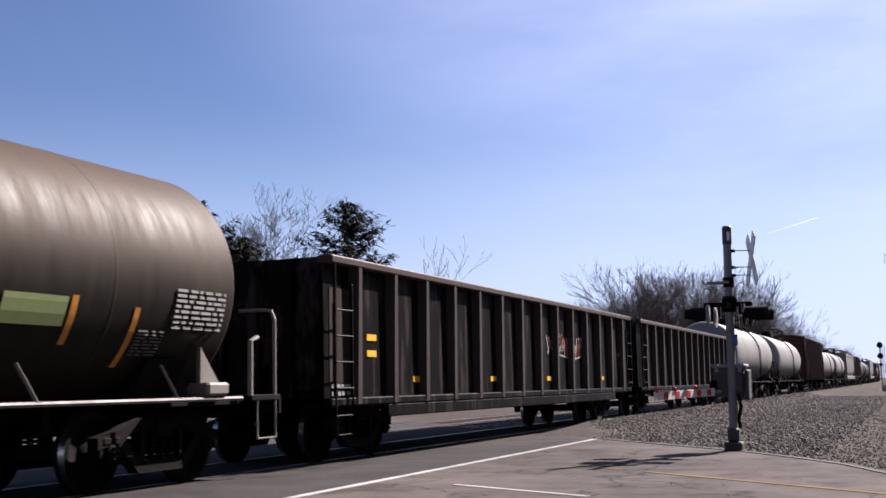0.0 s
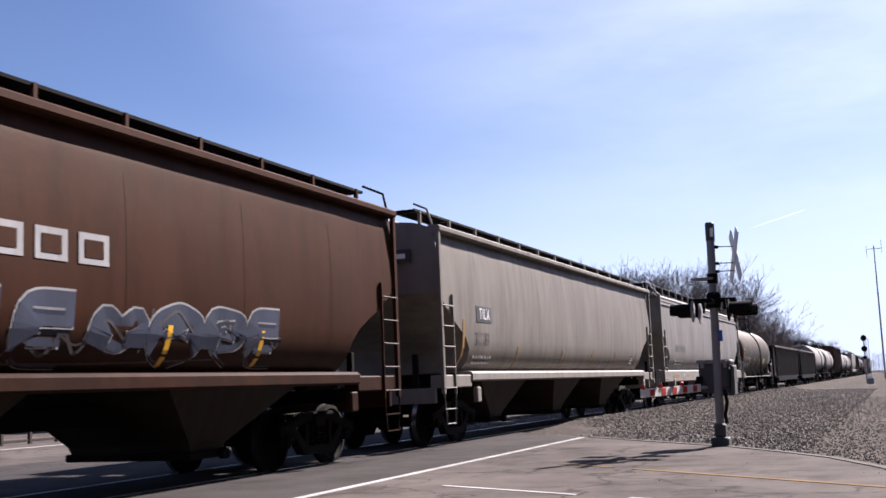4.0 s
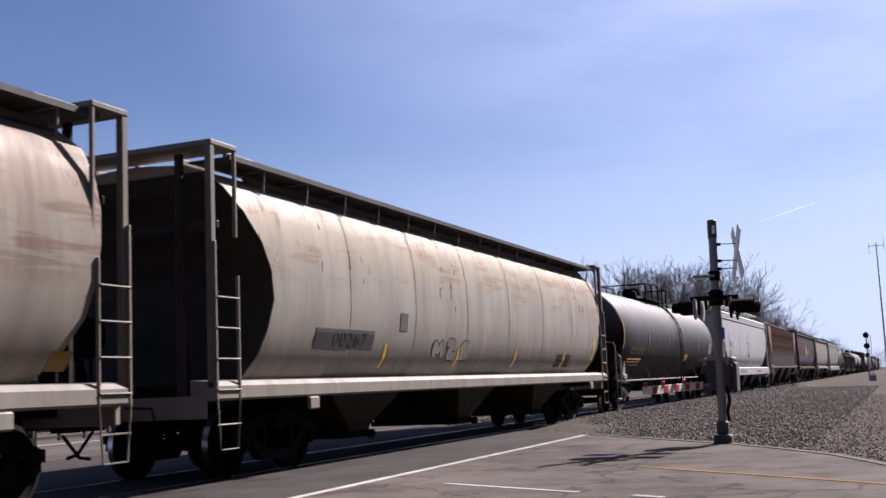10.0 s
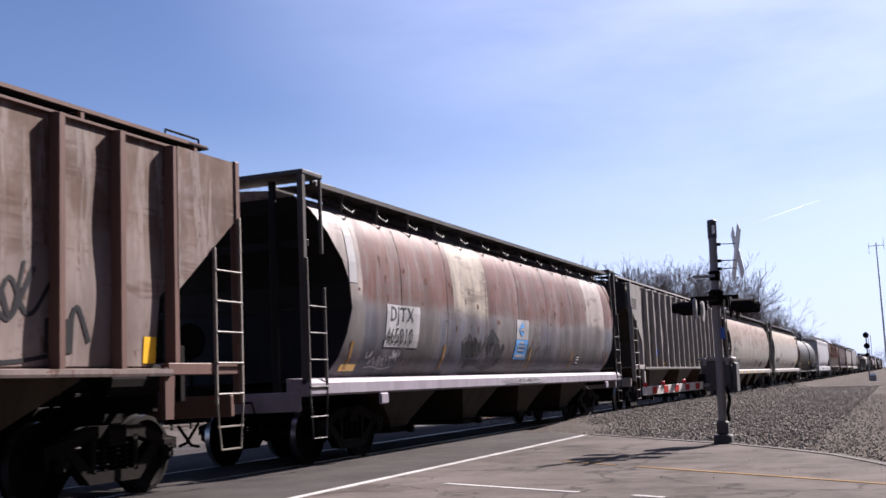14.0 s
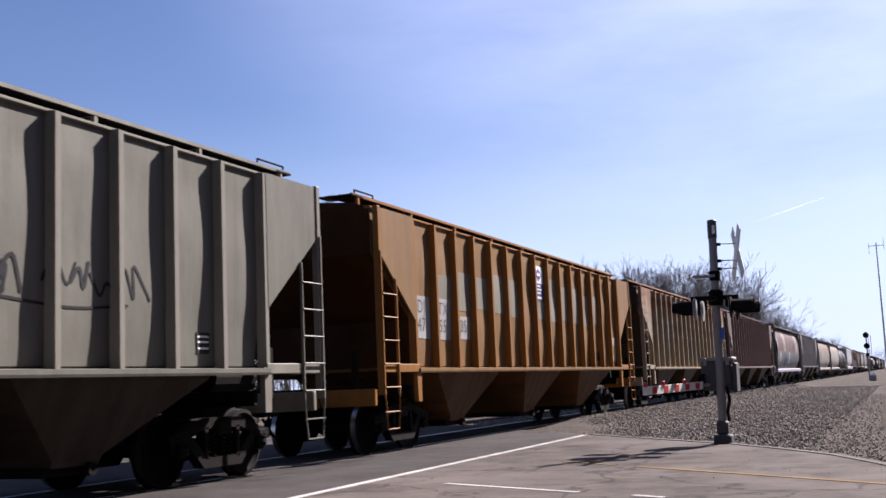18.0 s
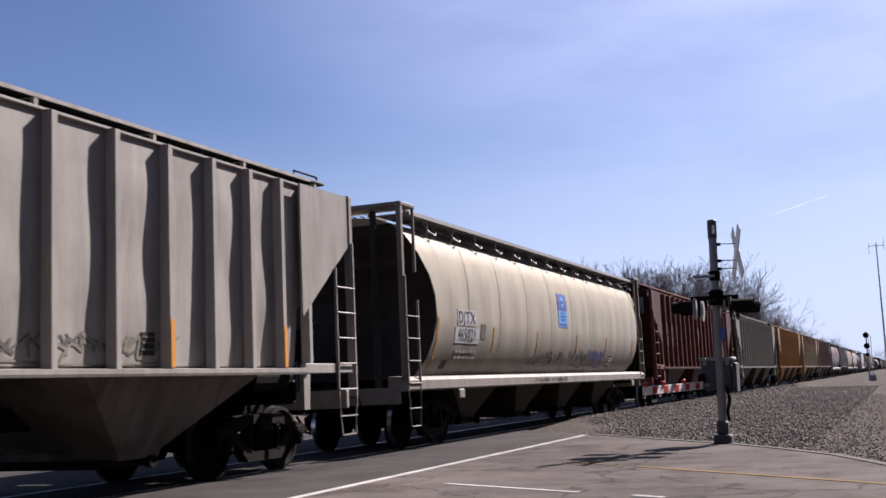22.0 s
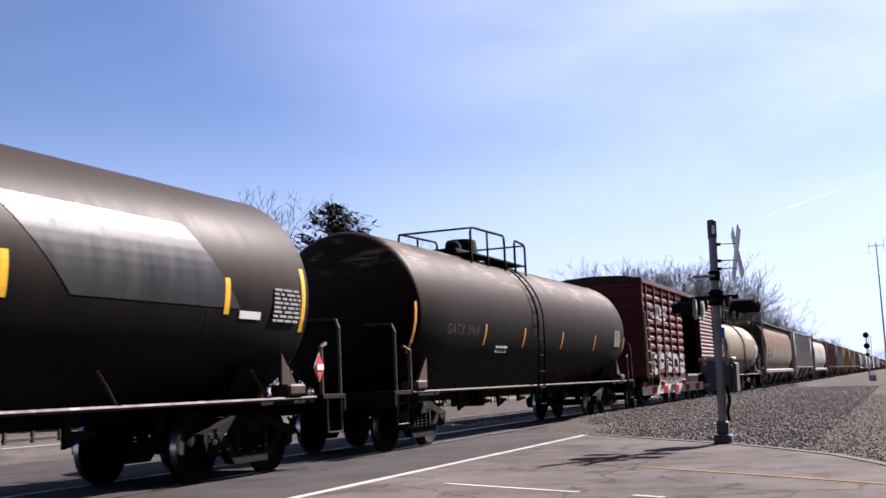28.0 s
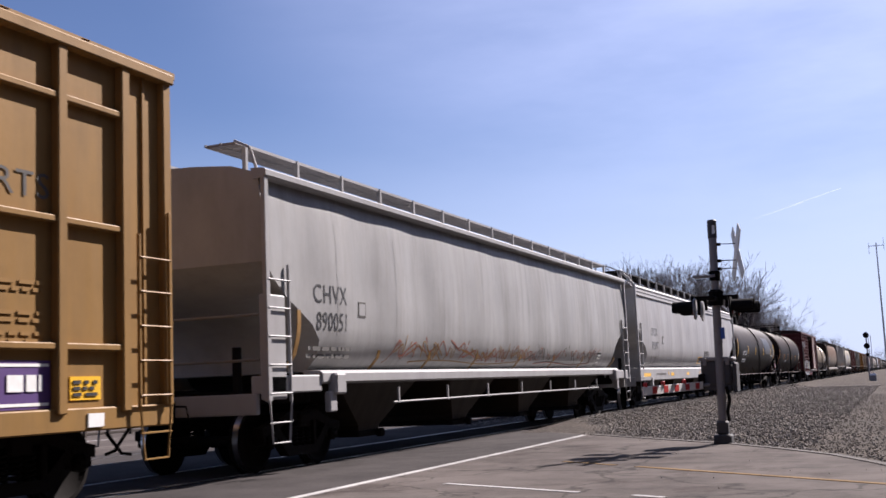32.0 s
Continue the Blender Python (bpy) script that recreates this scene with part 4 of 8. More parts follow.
    for s in (1, -1):
        l = Shape()
        for yy in (dome_y + .62, dome_y + 1.06):
            pts = [(s * (R + .07) * math.cos(a), yy, zc + (R + .07) * math.sin(a)) for a in (radians(58 - 58 * k / 8) for k in range(9))]
            l.tube(pts + [(s * (R + .07), yy, 1.9), (s * 1.5, yy, .55)], .02, 5)
        lad = part("ladder", l, ladder_m, ob)
        for k in range(11):
            if k < 6:
                a = radians(54 - 52 * k / 5)
                x, z = s * (R + .07) * math.cos(a), zc + (R + .07) * math.sin(a)
            else:
                x, z = s * 1.56, 2.45 - (k - 5) * .37
            rg = rung(lad, .44, ladder_m)
            rg.matrix_basis = pose(x, dome_y + .84, z)
    q = Shape().box(-.35, .35, dome_y - .2, dome_y + .2, .62, .98, .03)
    part("brake_cylinder", q, M_UNDER, ob)
    for k in range(9):
        y = -T / 2 + 2.9 + (T - 5.8) * k / 8 + (k % 3) * .13
        part("hanger", Shape().prism_x([(y - .05, 1.0), (y + .05, 1.0), (y + .05, .78), (y + .5, .76), (y + .5, .72), (y - .05, .66 - (k % 2) * .08)], .55, .61), M_UNDER, ob)
    return ob, T


def gondola(label, front, rear, m, top_m, rib_m, ribs=14, top=3.06):
    ob, L = car("gondola_car", label, "gondola car", front, rear)
    for s in (1, -1):
        part("side_wall", Shape().box(s * 1.40, s * 1.46, -L / 2, L / 2, .84, top - .05), m, ob)
        part("top_chord", Shape().box(s * 1.36, s * 1.62, -L / 2 - .02, L / 2 + .02, top - .12, top, .02), top_m, ob)
        part("side_sill", Shape().box(s * 1.40, s * 1.56, -L / 2 + 1.9, L / 2 - 1.9, .66, .86, .02).box(s * 1.40, s * 1.57, -L / 2, L / 2, .86, .98, .02), m, ob)
        rm = None
        for k in range(ribs):
            y = -L / 2 + .9 + (L - 1.8) * k / (ribs - 1)
            if rm is None:
                rm = Shape().rings([[(s * 1.45, -.13, .88), (s * 1.58, -.07, .88), (s * 1.58, .07, .88), (s * 1.45, .13, .88)],
                                    [(s * 1.45, -.13, top - .1), (s * 1.61, -.05, top - .1), (s * 1.61, .05, top - .1), (s * 1.45, .13, top - .1)]]).mesh("rib", rib_m)
            r = part("rib", rm, None, ob)
            r.matrix_basis = pose(0, y, 0)
        for e in (-1, 1):
            ladder(ob, s * 1.61, e * (L / 2 - .08), e * (L / 2 - .60), 1.0, top - .1, top - .4, m)
    for e in (-1, 1):
        ew = part("end_wall", Shape().box(-1.42, 1.42, e * (L / 2 - .06), e * L / 2, 1.0, top - .02), m, ob)
        for x in (-.9, -.3, .3, .9):
            part("end_rib", Shape().box(x - .07, x + .07, e * L / 2, e * (L / 2 + .10), 1.0, top - .1, .01), m, ew)
    part("floor", Shape().box(-1.42, 1.42, -L / 2, L / 2, 1.02, 1.10), m, ob)
    return ob, L


def corrugated(s, x, y0, y1, z0, z1, n, m, parent, depth=.045, name="side_panel"):
    """A pressed panel of level ridges."""
    poly = [(x - .02, z0)]
    h = (z1 - z0) / n
    for k in range(n):
        z = z0 + k * h
        poly += [(x, z + h * .08), (x + depth, z + h * .30), (x + depth, z + h * .62), (x, z + h * .84)]
    poly += [(x - .02, z1)]
    return part(name, Shape().prism([(s * a, b) for a, b in poly], y0, y1), m, parent)


def boxcar(label, front, rear, m, roof_m, eave=4.30, sill=1.07, roof_rise=.22, lad=None):
    ob, L = car("boxcar", label, "boxcar", front, rear)
    q = Shape().prism([(-1.58, eave - .04), (-1.62, eave - .02), (-1.62, eave + .06), (-.9, eave + roof_rise * .8), (0, eave + roof_rise), (.9, eave + roof_rise * .8), (1.62, eave + .06), (1.62, eave - .02), (1.58, eave - .04)], -L / 2 - .05, L / 2 + .05)
    rf = part("roof", q, roof_m, ob)
    for k in range(int(L / 1.15)):
        y = -L / 2 + .6 + k * 1.15
        q = Shape().prism([(-1.63, eave + .05), (-.9, eave + roof_rise * .8 + .05), (0, eave + roof_rise + .05), (.9, eave + roof_rise * .8 + .05), (1.63, eave + .05), (.9, eave + roof_rise * .8), (0, eave + roof_rise), (-.9, eave + roof_rise * .8)], y - .06, y + .06)
        part("roof_seam", q, roof_m, rf)
    part("floor", Shape().box(-1.45, 1.45, -L / 2, L / 2, sill - .02, sill + .10), M_UNDER, ob)
    for e in (-1, 1):
        ew = part("end_wall", Shape().box(-1.5, 1.5, e * (L / 2 - .08), e * (L / 2 - .02), sill, eave), m, ob)
        n = 9
        for k in range(n):
            z = sill + .15 + (eave - sill - .3) * k / (n - 1)
            part("end_rib", Shape().box(-1.4, 1.4, e * (L / 2 - .02), e * (L / 2 + .05), z - .09, z + .09, .03), m, ew)
        for s in (1, -1):
            part("corner_post", Shape().box(s * 1.46, s * 1.60, e * (L / 2 - .16), e * L / 2, sill, eave, .02), m, ob)
            ladder(ob, s * 1.64, e * (L / 2 - .12), e * (L / 2 - .66), sill, sill + 2.2, sill + 1.9, lad or m)
    return ob, L


# ---------------------------------------------------------------- ground, road, track
def asphalt(name, a, b, cracks):
    m, n, l, p = mat(name)
    v = coords(n, l, (1, 1, 1))
    grain, mid, big = noise_at(n, l, v, 60, 4, 0.7), noise_at(n, l, v, 1.6, 7, 0.7), noise_at(n, l, v, 0.30, 5, 0.6)
    c = blend(n, l, grain, a, b)
    k = ramp(n, [(0.42, 0), (0.66, 0.75)])
    l.new(mid, k.inputs[0])
    c = blend(n, l, k.outputs[0], c, tuple(q * 0.6 for q in a))
    k = ramp(n, [(0.45, 0), (0.65, 0.5)])
    l.new(big, k.inputs[0])
    c = blend(n, l, k.outputs[0], c, tuple(q * 1.35 for q in b))
    if cracks:
        k = ramp(n, [(0.53, 0), (0.63, 0.6)])
        l.new(noise_at(n, l, v, 0.75, 9, 0.72), k.inputs[0])
        c = blend(n, l, k.outputs[0], c, tuple(q * f for q, f in zip(a, (0.50, 0.44, 0.42))))
        w = n.new("ShaderNodeVectorMath")
        w.operation = "MULTIPLY_ADD"
        no = n.new("ShaderNodeTexNoise")
        no.inputs["Scale"].default_value, no.inputs["Detail"].default_value = 1.4, 6
        l.new(v, no.inputs["Vector"])
        l.new(no.outputs["Color"], w.inputs[0])
        w.inputs[1].default_value = (1.3, 1.3, 0)
        l.new(v, w.inputs[2])
        vo = n.new("ShaderNodeTexVoronoi")
        vo.feature = "DISTANCE_TO_EDGE"
        vo.inputs["Scale"].default_value = 0.42
        l.new(w.outputs[0], vo.inputs["Vector"])
        k = ramp(n, [(0.0, 0.9), (0.016, 0.0)])
        l.new(vo.outputs["Distance"], k.inputs[0])
        c = blend(n, l, times_(n, l, k.outputs[0], cracks), c, (0.012, 0.011, 0.010))
    l.new(c, p.inputs["Base Color"])
    p.inputs["Roughness"].default_value, p.inputs["Specular IOR Level"].default_value = 0.9, 0.06
    bumped(n, l, p, grain, 0.5, 0.006)
    return m


def gravel(name, a, b, dirt):
    m, n, l, p = mat(name)
    v = coords(n, l, (1, 1, 1))
    vo = n.new("ShaderNodeTexVoronoi")
    vo.inputs["Scale"].default_value = 34
    l.new(v, vo.inputs["Vector"])
    cell = n.new("ShaderNodeSeparateColor")
    l.new(vo.outputs["Color"], cell.inputs[0])
    k = ramp(n, [(0.15, 0), (0.9, 1)])
    l.new(cell.outputs[0], k.inputs[0])
    c = blend(n, l, k.outputs[0], a, b)
    k = ramp(n, [(0.30, 0), (0.62, 1)])
    l.new(vo.outputs["Distance"], k.inputs[0])
    c = blend(n, l, times_(n, l, k.outputs[0], 0.5), c, tuple(q * 0.4 for q in a))
    k = ramp(n, [(0.45, 0), (0.66, 0.8)])
    l.new(noise_at(n, l, v, 0.22, 6, 0.65), k.inputs[0])
    c = blend(n, l, k.outputs[0], c, dirt)
    l.new(c, p.inputs["Base Color"])
    p.inputs["Roughness"].default_value, p.inputs["Specular IOR Level"].default_value = 0.95, 0.04
    bumped(n, l, p, vo.outputs["Distance"], 0.8, -0.014)
    return m


M_GRAVEL = gravel("grey_gravel", (0.044, 0.037, 0.032), (0.104, 0.090, 0.079), (0.088, 0.074, 0.063))
M_ASPHALT = asphalt("worn_asphalt", (0.058, 0.0485, 0.0445), (0.099, 0.085, 0.0775), 0.8)
M_APRON = asphalt("smooth_asphalt", (0.036, 0.032, 0.031), (0.051, 0.0455, 0.044), 0.0)
M_STONE = rough_stuff("ballast_stone", (0.085, 0.075, 0.066), (0.165, 0.148, 0.132), 16, 0.95, 0.7, vary=True)
M_LINE = asphalt("worn_white_line", (0.26, 0.25, 0.245), (0.40, 0.39, 0.38), 0.0)
M_YLINE = asphalt("worn_yellow_line", (0.13, 0.085, 0.042), (0.18, 0.115, 0.055), 0.0)
M_KERB = rough_stuff("concrete_kerb", (0.052, 0.045, 0.041), (0.088, 0.077, 0.070), 9, 0.9, 0.3)
M_GRASS = rough_stuff("dry_spring_grass", (0.07, 0.075, 0.03), (0.13, 0.12, 0.055), 14, 0.95, 0.6)

g = Shape().add([(-2500, -300, -.10), (2500, -300, -.10), (2500, 4000, -.10), (-2500, 4000, -.10)], [(0, 1, 2, 3)])
solid("ground", g, M_GRAVEL, "grey gravel ground beside the railway", "ground", kind="structure")

KERB = [(-30.0, 50.2), (-13.0, 30.3), (-5.84, 21.7), (-2.55, 17.85), (-1.6, 16.4), (-.9, 15.2), (-.27, 13.6), (.5, 11.0)]
road_edge = KERB + [(14, -25), (-60, -25), (-62, 20), (-38, 55)]
g = Shape().rings([[(x, y, -.09) for x, y in road_edge], [(x, y, 0) for x, y in road_edge]])
solid("road", g, M_ASPHALT, "worn grey asphalt road over the level crossing", "road", kind="structure")
g = Shape().add([(-15.5, 3, .004), (-6.12, 3, .004), (-6.12, 21.9, .004), (-7.6, 23.6, .004), (-15.5, 33, .004)], [(0, 1, 2, 3, 4)])
solid("crossing_surface", g, M_APRON, "smooth newer asphalt at the crossing", "road", kind="structure")


def strip(pts, w, z0, z1):
    """A band of some width along a line on the ground."""
    rs = []
    for i, (x, y) in enumerate(pts):
        (xa, ya), (xb, yb) = pts[max(i - 1, 0)], pts[min(i + 1, len(pts) - 1)]
        d = math.hypot(xb - xa, yb - ya)
        nx, ny = -(yb - ya) / d * w / 2, (xb - xa) / d * w / 2
        rs.append([(x - nx, y - ny, z0), (x + nx, y + ny, z0), (x + nx, y + ny, z1), (x - nx, y - ny, z1)])
    return Shape().rings(rs)


solid("kerb", strip(KERB[2:8] + [(2.5, 6.0)], .12, -.08, .010), M_KERB, "low worn concrete kerb along the road", "kerb", kind="structure")
solid("white_line", strip([(-6.02, 2.0), (-6.02, 12.0), (-6.0, 21.6)], .11, -.01, .008), M_LINE, "white painted line along the track", "road marking", kind="structure")
solid("lane_line", strip([(-4.9, 11.7), (-3.05, 10.68)], .08, -.01, .006), M_LINE, "short white painted line on the asphalt", "road marking", kind="structure")
solid("lane_line", strip([(-2.45, 10.4), (-2.1, 10.2)], .08, -.01, .006), M_LINE, "broken end of a white painted line", "road marking", kind="structure")
solid("centre_line", strip([(-4.4, 14.75), (-3.5, 14.0)], .08, -.01, .006), M_YLINE, "faded yellow dash on the road", "road marking", kind="structure")
solid("centre_line", strip([(-3.15, 13.72), (-1.6, 12.46), (-.24, 11.34), (5, 7.0)], .10, -.01, .006), M_YLINE, "worn yellow centre line of the road", "road marking", kind="structure")
solid("edge_line", strip([(-21.6, 18.0), (-21.2, 26.0)], .13, -.01, .006), M_LINE, "white line on the road beyond the tracks", "road marking", kind="structure")
g = Shape().add([(-160, 24, -.06), (-40, 24, -.06), (-31, 52, -.06), (-26, 60, -.06), (-26, 95, -.06), (-160, 95, -.06)], [(0, 1, 2, 3, 4, 5)])
solid("grass_verge", g, M_GRASS, "dull spring grass beyond the tracks", "grass", kind="structure")


def track(x, y0, y1, label):
    tr = thing("railway_track", label, "railway track", kind="structure", at=pose(x, 0, 0))
    for s in (-1, 1):
        c = s * .752
        head = [(c - .036, -.045), (c - .036, -.004), (c - .026, 0), (c + .026, 0), (c + .036, -.004), (c + .036, -.045), (c + .010, -.058), (c + .010, -.15),
                (c + .07, -.165), (c + .07, -.175), (c - .07, -.175), (c - .07, -.165), (c - .010, -.15), (c - .010, -.058)]
        r = part("rail", Shape().prism(head, y0, y1), M_RAILWEB, tr)
        part("rail_head", Shape().box(c - .027, c + .027, y0, y1, -.003, .012), M_TREAD, r)
    tie = Shape().box(-1.3, 1.3, -.115, .115, -.17, -.02, .01).mesh("tie", M_TIE)
    rnd = random.Random(int(-x * 10))
    for k in range(110):
        q = part("tie", tie, None, tr)
        q.matrix_basis = pose(rnd.uniform(-.04, .04), 24.2 + k * .55, 0, 0, 0, rnd.uniform(-.6, .6))
    return tr


track(TRACK_X, -40, 900, "steel track that carries the freight train")
track(TRACK_X - 4.4, -40, 900, "empty second track behind the train")
for x in (TRACK_X, TRACK_X - 4.4):
    rnd, rs = random.Random(5), []
    for k in range(80):
        y = 22.6 + (k / 79) ** 2 * 880
        j = lambda: rnd.uniform(-.05, .05)
        up = min(1, k / 6) * (1.0 if x == TRACK_X else 0.0)
        rs.append([(x - 3.0 + j(), y, -.12), (x - 1.7 + j(), y, -.05 + j() * .3), (x, y, -.075), (x + 1.2, y, -.06), (x + 1.42 + j() * .5, y, -.05 + .16 * up + j() * .4),
                   (x + 2.0 + j(), y, -.05 + .13 * up + j() * .3), (x + 3.4 + j(), y, -.12)])
    solid("ballast_bed", Shape().rings(rs, cap=False), M_GRAVEL, "bed of crushed grey stone under the track", "ballast", kind="structure")


def stones(name, label, count, place, lo, hi, seed):
    """Loose stones, each a small broken octahedron."""
    rnd, s = random.Random(seed), Shape()
    for _ in range(count):
        x, y, z = place(rnd)
        r = rnd.uniform(lo, hi)
        v = []
        for a, b, c in ((1, 0, 0), (0, 1, 0), (-1, 0, 0), (0, -1, 0), (0, 0, 1), (0, 0, -1)):
            q = r * rnd.uniform(.6, 1.25)
            v.append((x + a * q + rnd.uniform(-.3, .3) * r, y + b * q + rnd.uniform(-.3, .3) * r, z + c * q * .75))
        s.add(v, [(0, 1, 4), (1, 2, 4), (2, 3, 4), (3, 0, 4), (1, 0, 5), (2, 1, 5), (3, 2, 5), (0, 3, 5)])
    me = bpy.data.meshes.new(name)
    me.from_pydata(s.v, [], s.f)
    me.materials.append(M_STONE)
    return tagged(new(name, me), label, "stones", kind="stuff")


def kerb_y(x):
    """Where the far kerb runs at this x."""
    for (x0, y0), (x1, y1) in zip(KERB, KERB[1:]):
        if x0 <= x <= x1:
            return y0 + (y1 - y0) * (x - x0) / (x1 - x0)
    return 11.0


def by_track(rnd):
    x = -8.0 + 6.6 * rnd.random() ** 1.5
    y = kerb_y(x) + .25 + 60 * rnd.random() ** 2.2
    up = max(0, min(1, (-5.9 - x) / 1.4)) * max(0, min(1, (y - 23.5) / 5))
    return x, y, -.075 + .20 * up


def on_lot(rnd):
    x = -4.6 + 8.6 * rnd.random() ** 1.15
    return x, kerb_y(x) + .2 + 38 * rnd.random() ** 2.0, -.085


def between(rnd):
    return rnd.uniform(-14.8, -8.2), 23.8 + 40 * rnd.random() ** 1.8, -.06


stones("ballast_stones", "loose crushed grey ballast stones", 21000, by_track, .015, .042, 1)
stones("lot_stones", "scattered grey gravel stones", 20000, on_lot, .008, .026, 2)
stones("track_stones", "crushed stones between the tracks", 4000, between, .022, .05, 3)


def on_road(rnd):
    x = rnd.uniform(-4.5, .3)
    return x, kerb_y(x) - .2 - 6 * rnd.random() ** 1.6, .006


stones("road_pebbles", "small stones strewn over the asphalt", 45, on_road, .005, .012, 4)

# ---------------------------------------------------------------- crossing signal
sig = thing("crossing_signal", "galvanised crossing signal mast with crossbuck, lamps and lowered gate", "crossing signal", at=pose(-2.73, 18.08, 0, 0, 1.0))
part("mast", Shape().lathe_z([(.1, .070), (3.52, .066), (3.57, .060), (3.58, .03)], 16), M_GALV, sig, smooth=40)
part("mast_cap", Shape().lathe_z([(3.30, .074), (3.58, .076), (3.60, .06)], 16), M_HOUSING, sig, "dark cap of the mast")
part("cap_plate", Shape().box(.01, .05, -.085, -.07, 3.36, 3.50), M_WHITE, sig)
part("base", Shape().box(-.14, .14, -.14, .14, -.05, .14, .02).box(-.09, .09, -.09, .09, .14, .36, .03), M_HOUSING, sig, "dark cast base")
for z in (2.80, 2.93, 3.20):
    part("sign_bracket", Shape().tube([(.0, 0, z), (.34, .12, z)], .008, 6).box(.05, .12, -.03, .04, z - .03, z + .015, .006), M_UNDER, sig)
for k, a in enumerate((38, -38)):
    q = Shape().box(-.010, .010, -.10, .10, -.50, .50, .004)
    b = part("crossbuck_board", q, M_WHITE, sig, "white crossbuck board")
    b.matrix_basis = pose(.345 + k * .022, .13, 3.05, 0, 0, 20) @ pose(0, 0, 0, a)
part("sign_plate", Shape().box(-.34, .02, -.10, .10, 2.66, 2.70, .005), M_GALV, sig)
part("sign_clamp", Shape().lathe_z([(2.60, .09), (2.76, .09)], 12), M_UNDER, sig)
part("lamp_arm", Shape().box(-.40, .36, -.045, .045, 2.29, 2.36, .01).box(-.05, .05, -.55, .55, 2.26, 2.33, .01), M_UNDER, sig)
part("junction_box", Shape().lathe_z([(2.20, .12), (2.42, .12), (2.46, .08)], 14), M_UNDER, sig)
for s in (-1, 1):
    for t in (-1, 1):
        x0, y0 = s * .20, t * .36
        lamp = part("lamp", Shape().lathe_x([(s * .12, .05), (s * .13, .17), (s * .15, .17), (s * .16, .11)], 24, (s * .14, y0, 2.14)), M_GALV if s < 0 else M_UNDER, sig, "flashing lamp with round backing")
        part("hood", Shape().rings([[(s * (.30 + d), y0 + r * math.cos(q), 2.14 + r * math.sin(q)) for q in (math.pi * (-.15 + 1.3 * j / 12) for j in range(13))]
                                    for d, r in ((0, .125), (.33, .125), (.33, .118), (0, .118))], cap=False, close=False), M_UNDER, lamp)
        part("lens", Shape().lathe_x([(s * .0, .105), (s * .02, .10), (s * .035, .04)], 16, (s * .30, y0, 2.14)), M_LENS, lamp)
        part("lamp_drop", Shape().tube([(s * .22, y0, 2.32), (s * .22, y0, 2.15)], .025, 6), M_UNDER, lamp)
part("blue_plate", Shape().box(.055, .12, -.08, -.07, 1.66, 1.84), M_BLUE, sig, "small blue notice plate")
gm = part("gate_mechanism", Shape().box(-.30, .18, -.02, .36, .92, 1.32, .03), M_HOUSING, sig, "dark grey gate machine housing")
part("housing_lid", Shape().box(-.33, .22, -.04, .38, 1.31, 1.37, .02), M_GALV, gm)
for x in (-.23, .13):
    part("lid_latch", Shape().box(x - .03, x + .03, -.06, -.03, 1.24, 1.36, .008), M_GALV, gm)
part("housing_foot", Shape().box(-.27, .17, .0, .34, .84, .92, .01), M_HOUSING, gm)
part("counterweight", Shape().box(.20, .26, -.02, .34, .80, 1.28, .02), M_HOUSING, gm)
part("hub", Shape().lathe_x([(-.33, .03), (-.33, .11), (-.24, .11)], 16, (0, -.05, 1.0)), M_UNDER, gm)
part("conduit", Shape().tube([(.10, -.1, .90), (.14, -.1, .70), (.10, -.1, .5), (.12, -.1, .36)], .028, 8), M_UNDER, sig)
root, tip = Vector((-.16, -.22, .935)), Vector((-.69, -2.58, .895))
arm = part("gate_arm", Shape().tube([root, root.lerp(tip, .1)], .03, 6), M_GALV, sig, "lowered gate arm with red and white bands")
h = .060


def blade(f0, f1, h, t):
    a, b = root.lerp(tip, f0), root.lerp(tip, f1)
    return Shape().rings([[(p.x - t, p.y, p.z - h), (p.x + t, p.y, p.z - h), (p.x + t, p.y, p.z + h), (p.x - t, p.y, p.z + h)] for p in (a, b)])


part("blade", blade(.10, 1.0, h, .011), M_WHITE, arm)
for k in range(5):
    f = .15 + .90 * (k * 2 + .2) / 11
    part("band", blade(f, f + .062, h * .80, .015), M_RED, arm)
for f in (.40, .72, .97):
    p = root.lerp(tip, f)
    part("arm_lamp", Shape().lathe_z([(.05, .02), (.05, .03), (.11, .03), (.12, .01)], 10, tuple(p)), M_RED, arm)

# ---------------------------------------------------------------- along the line
far = thing("railway_signal", "dark two-headed railway signal beside the track", "railway signal", at=pose(-2.9, 110, -.1))
part("mast", Shape().lathe_z([(0, .07), (4.5, .06)], 10), M_GALV, far)
for z in (4.2, 3.2, 2.4):
    part("signal_head", Shape().lathe_y([(-.08, .1), (-.06, .27 if z > 3 else .16), (.0, .27 if z > 3 else .16), (.04, .1)], 18, (0, -.12, z)), M_UNDER, far)
part("ladder", Shape().box(.15, .2, .1, .14, 0, 4.2).box(.35, .4, .1, .14, 0, 4.2), M_GALV, far)
cab = thing("relay_cabinet", "small white relay cabinet by the signal", "cabinet", at=pose(-2.45, 104, -.1))
part("cabinet_body", Shape().box(-.28, .28, -.25, .25, .0, .5, .03), M_GALV, cab)
part("cabinet_roof", Shape().rings([[(-.32, -.28, .5), (.32, -.28, .5), (.32, .28, .5), (-.32, .28, .5)], [(-.2, -.14, .66), (.2, -.14, .66), (.2, .14, .66), (-.2, .14, .66)]]), M_WHITE, cab)
tow = thing("radio_mast", "thin grey radio mast with a yagi antenna", "antenna mast", at=pose(-1.75, 150, -.1))
part("pole", Shape().lathe_z([(0, .12), (8, .10), (17, .06)], 8), M_GALV, tow)
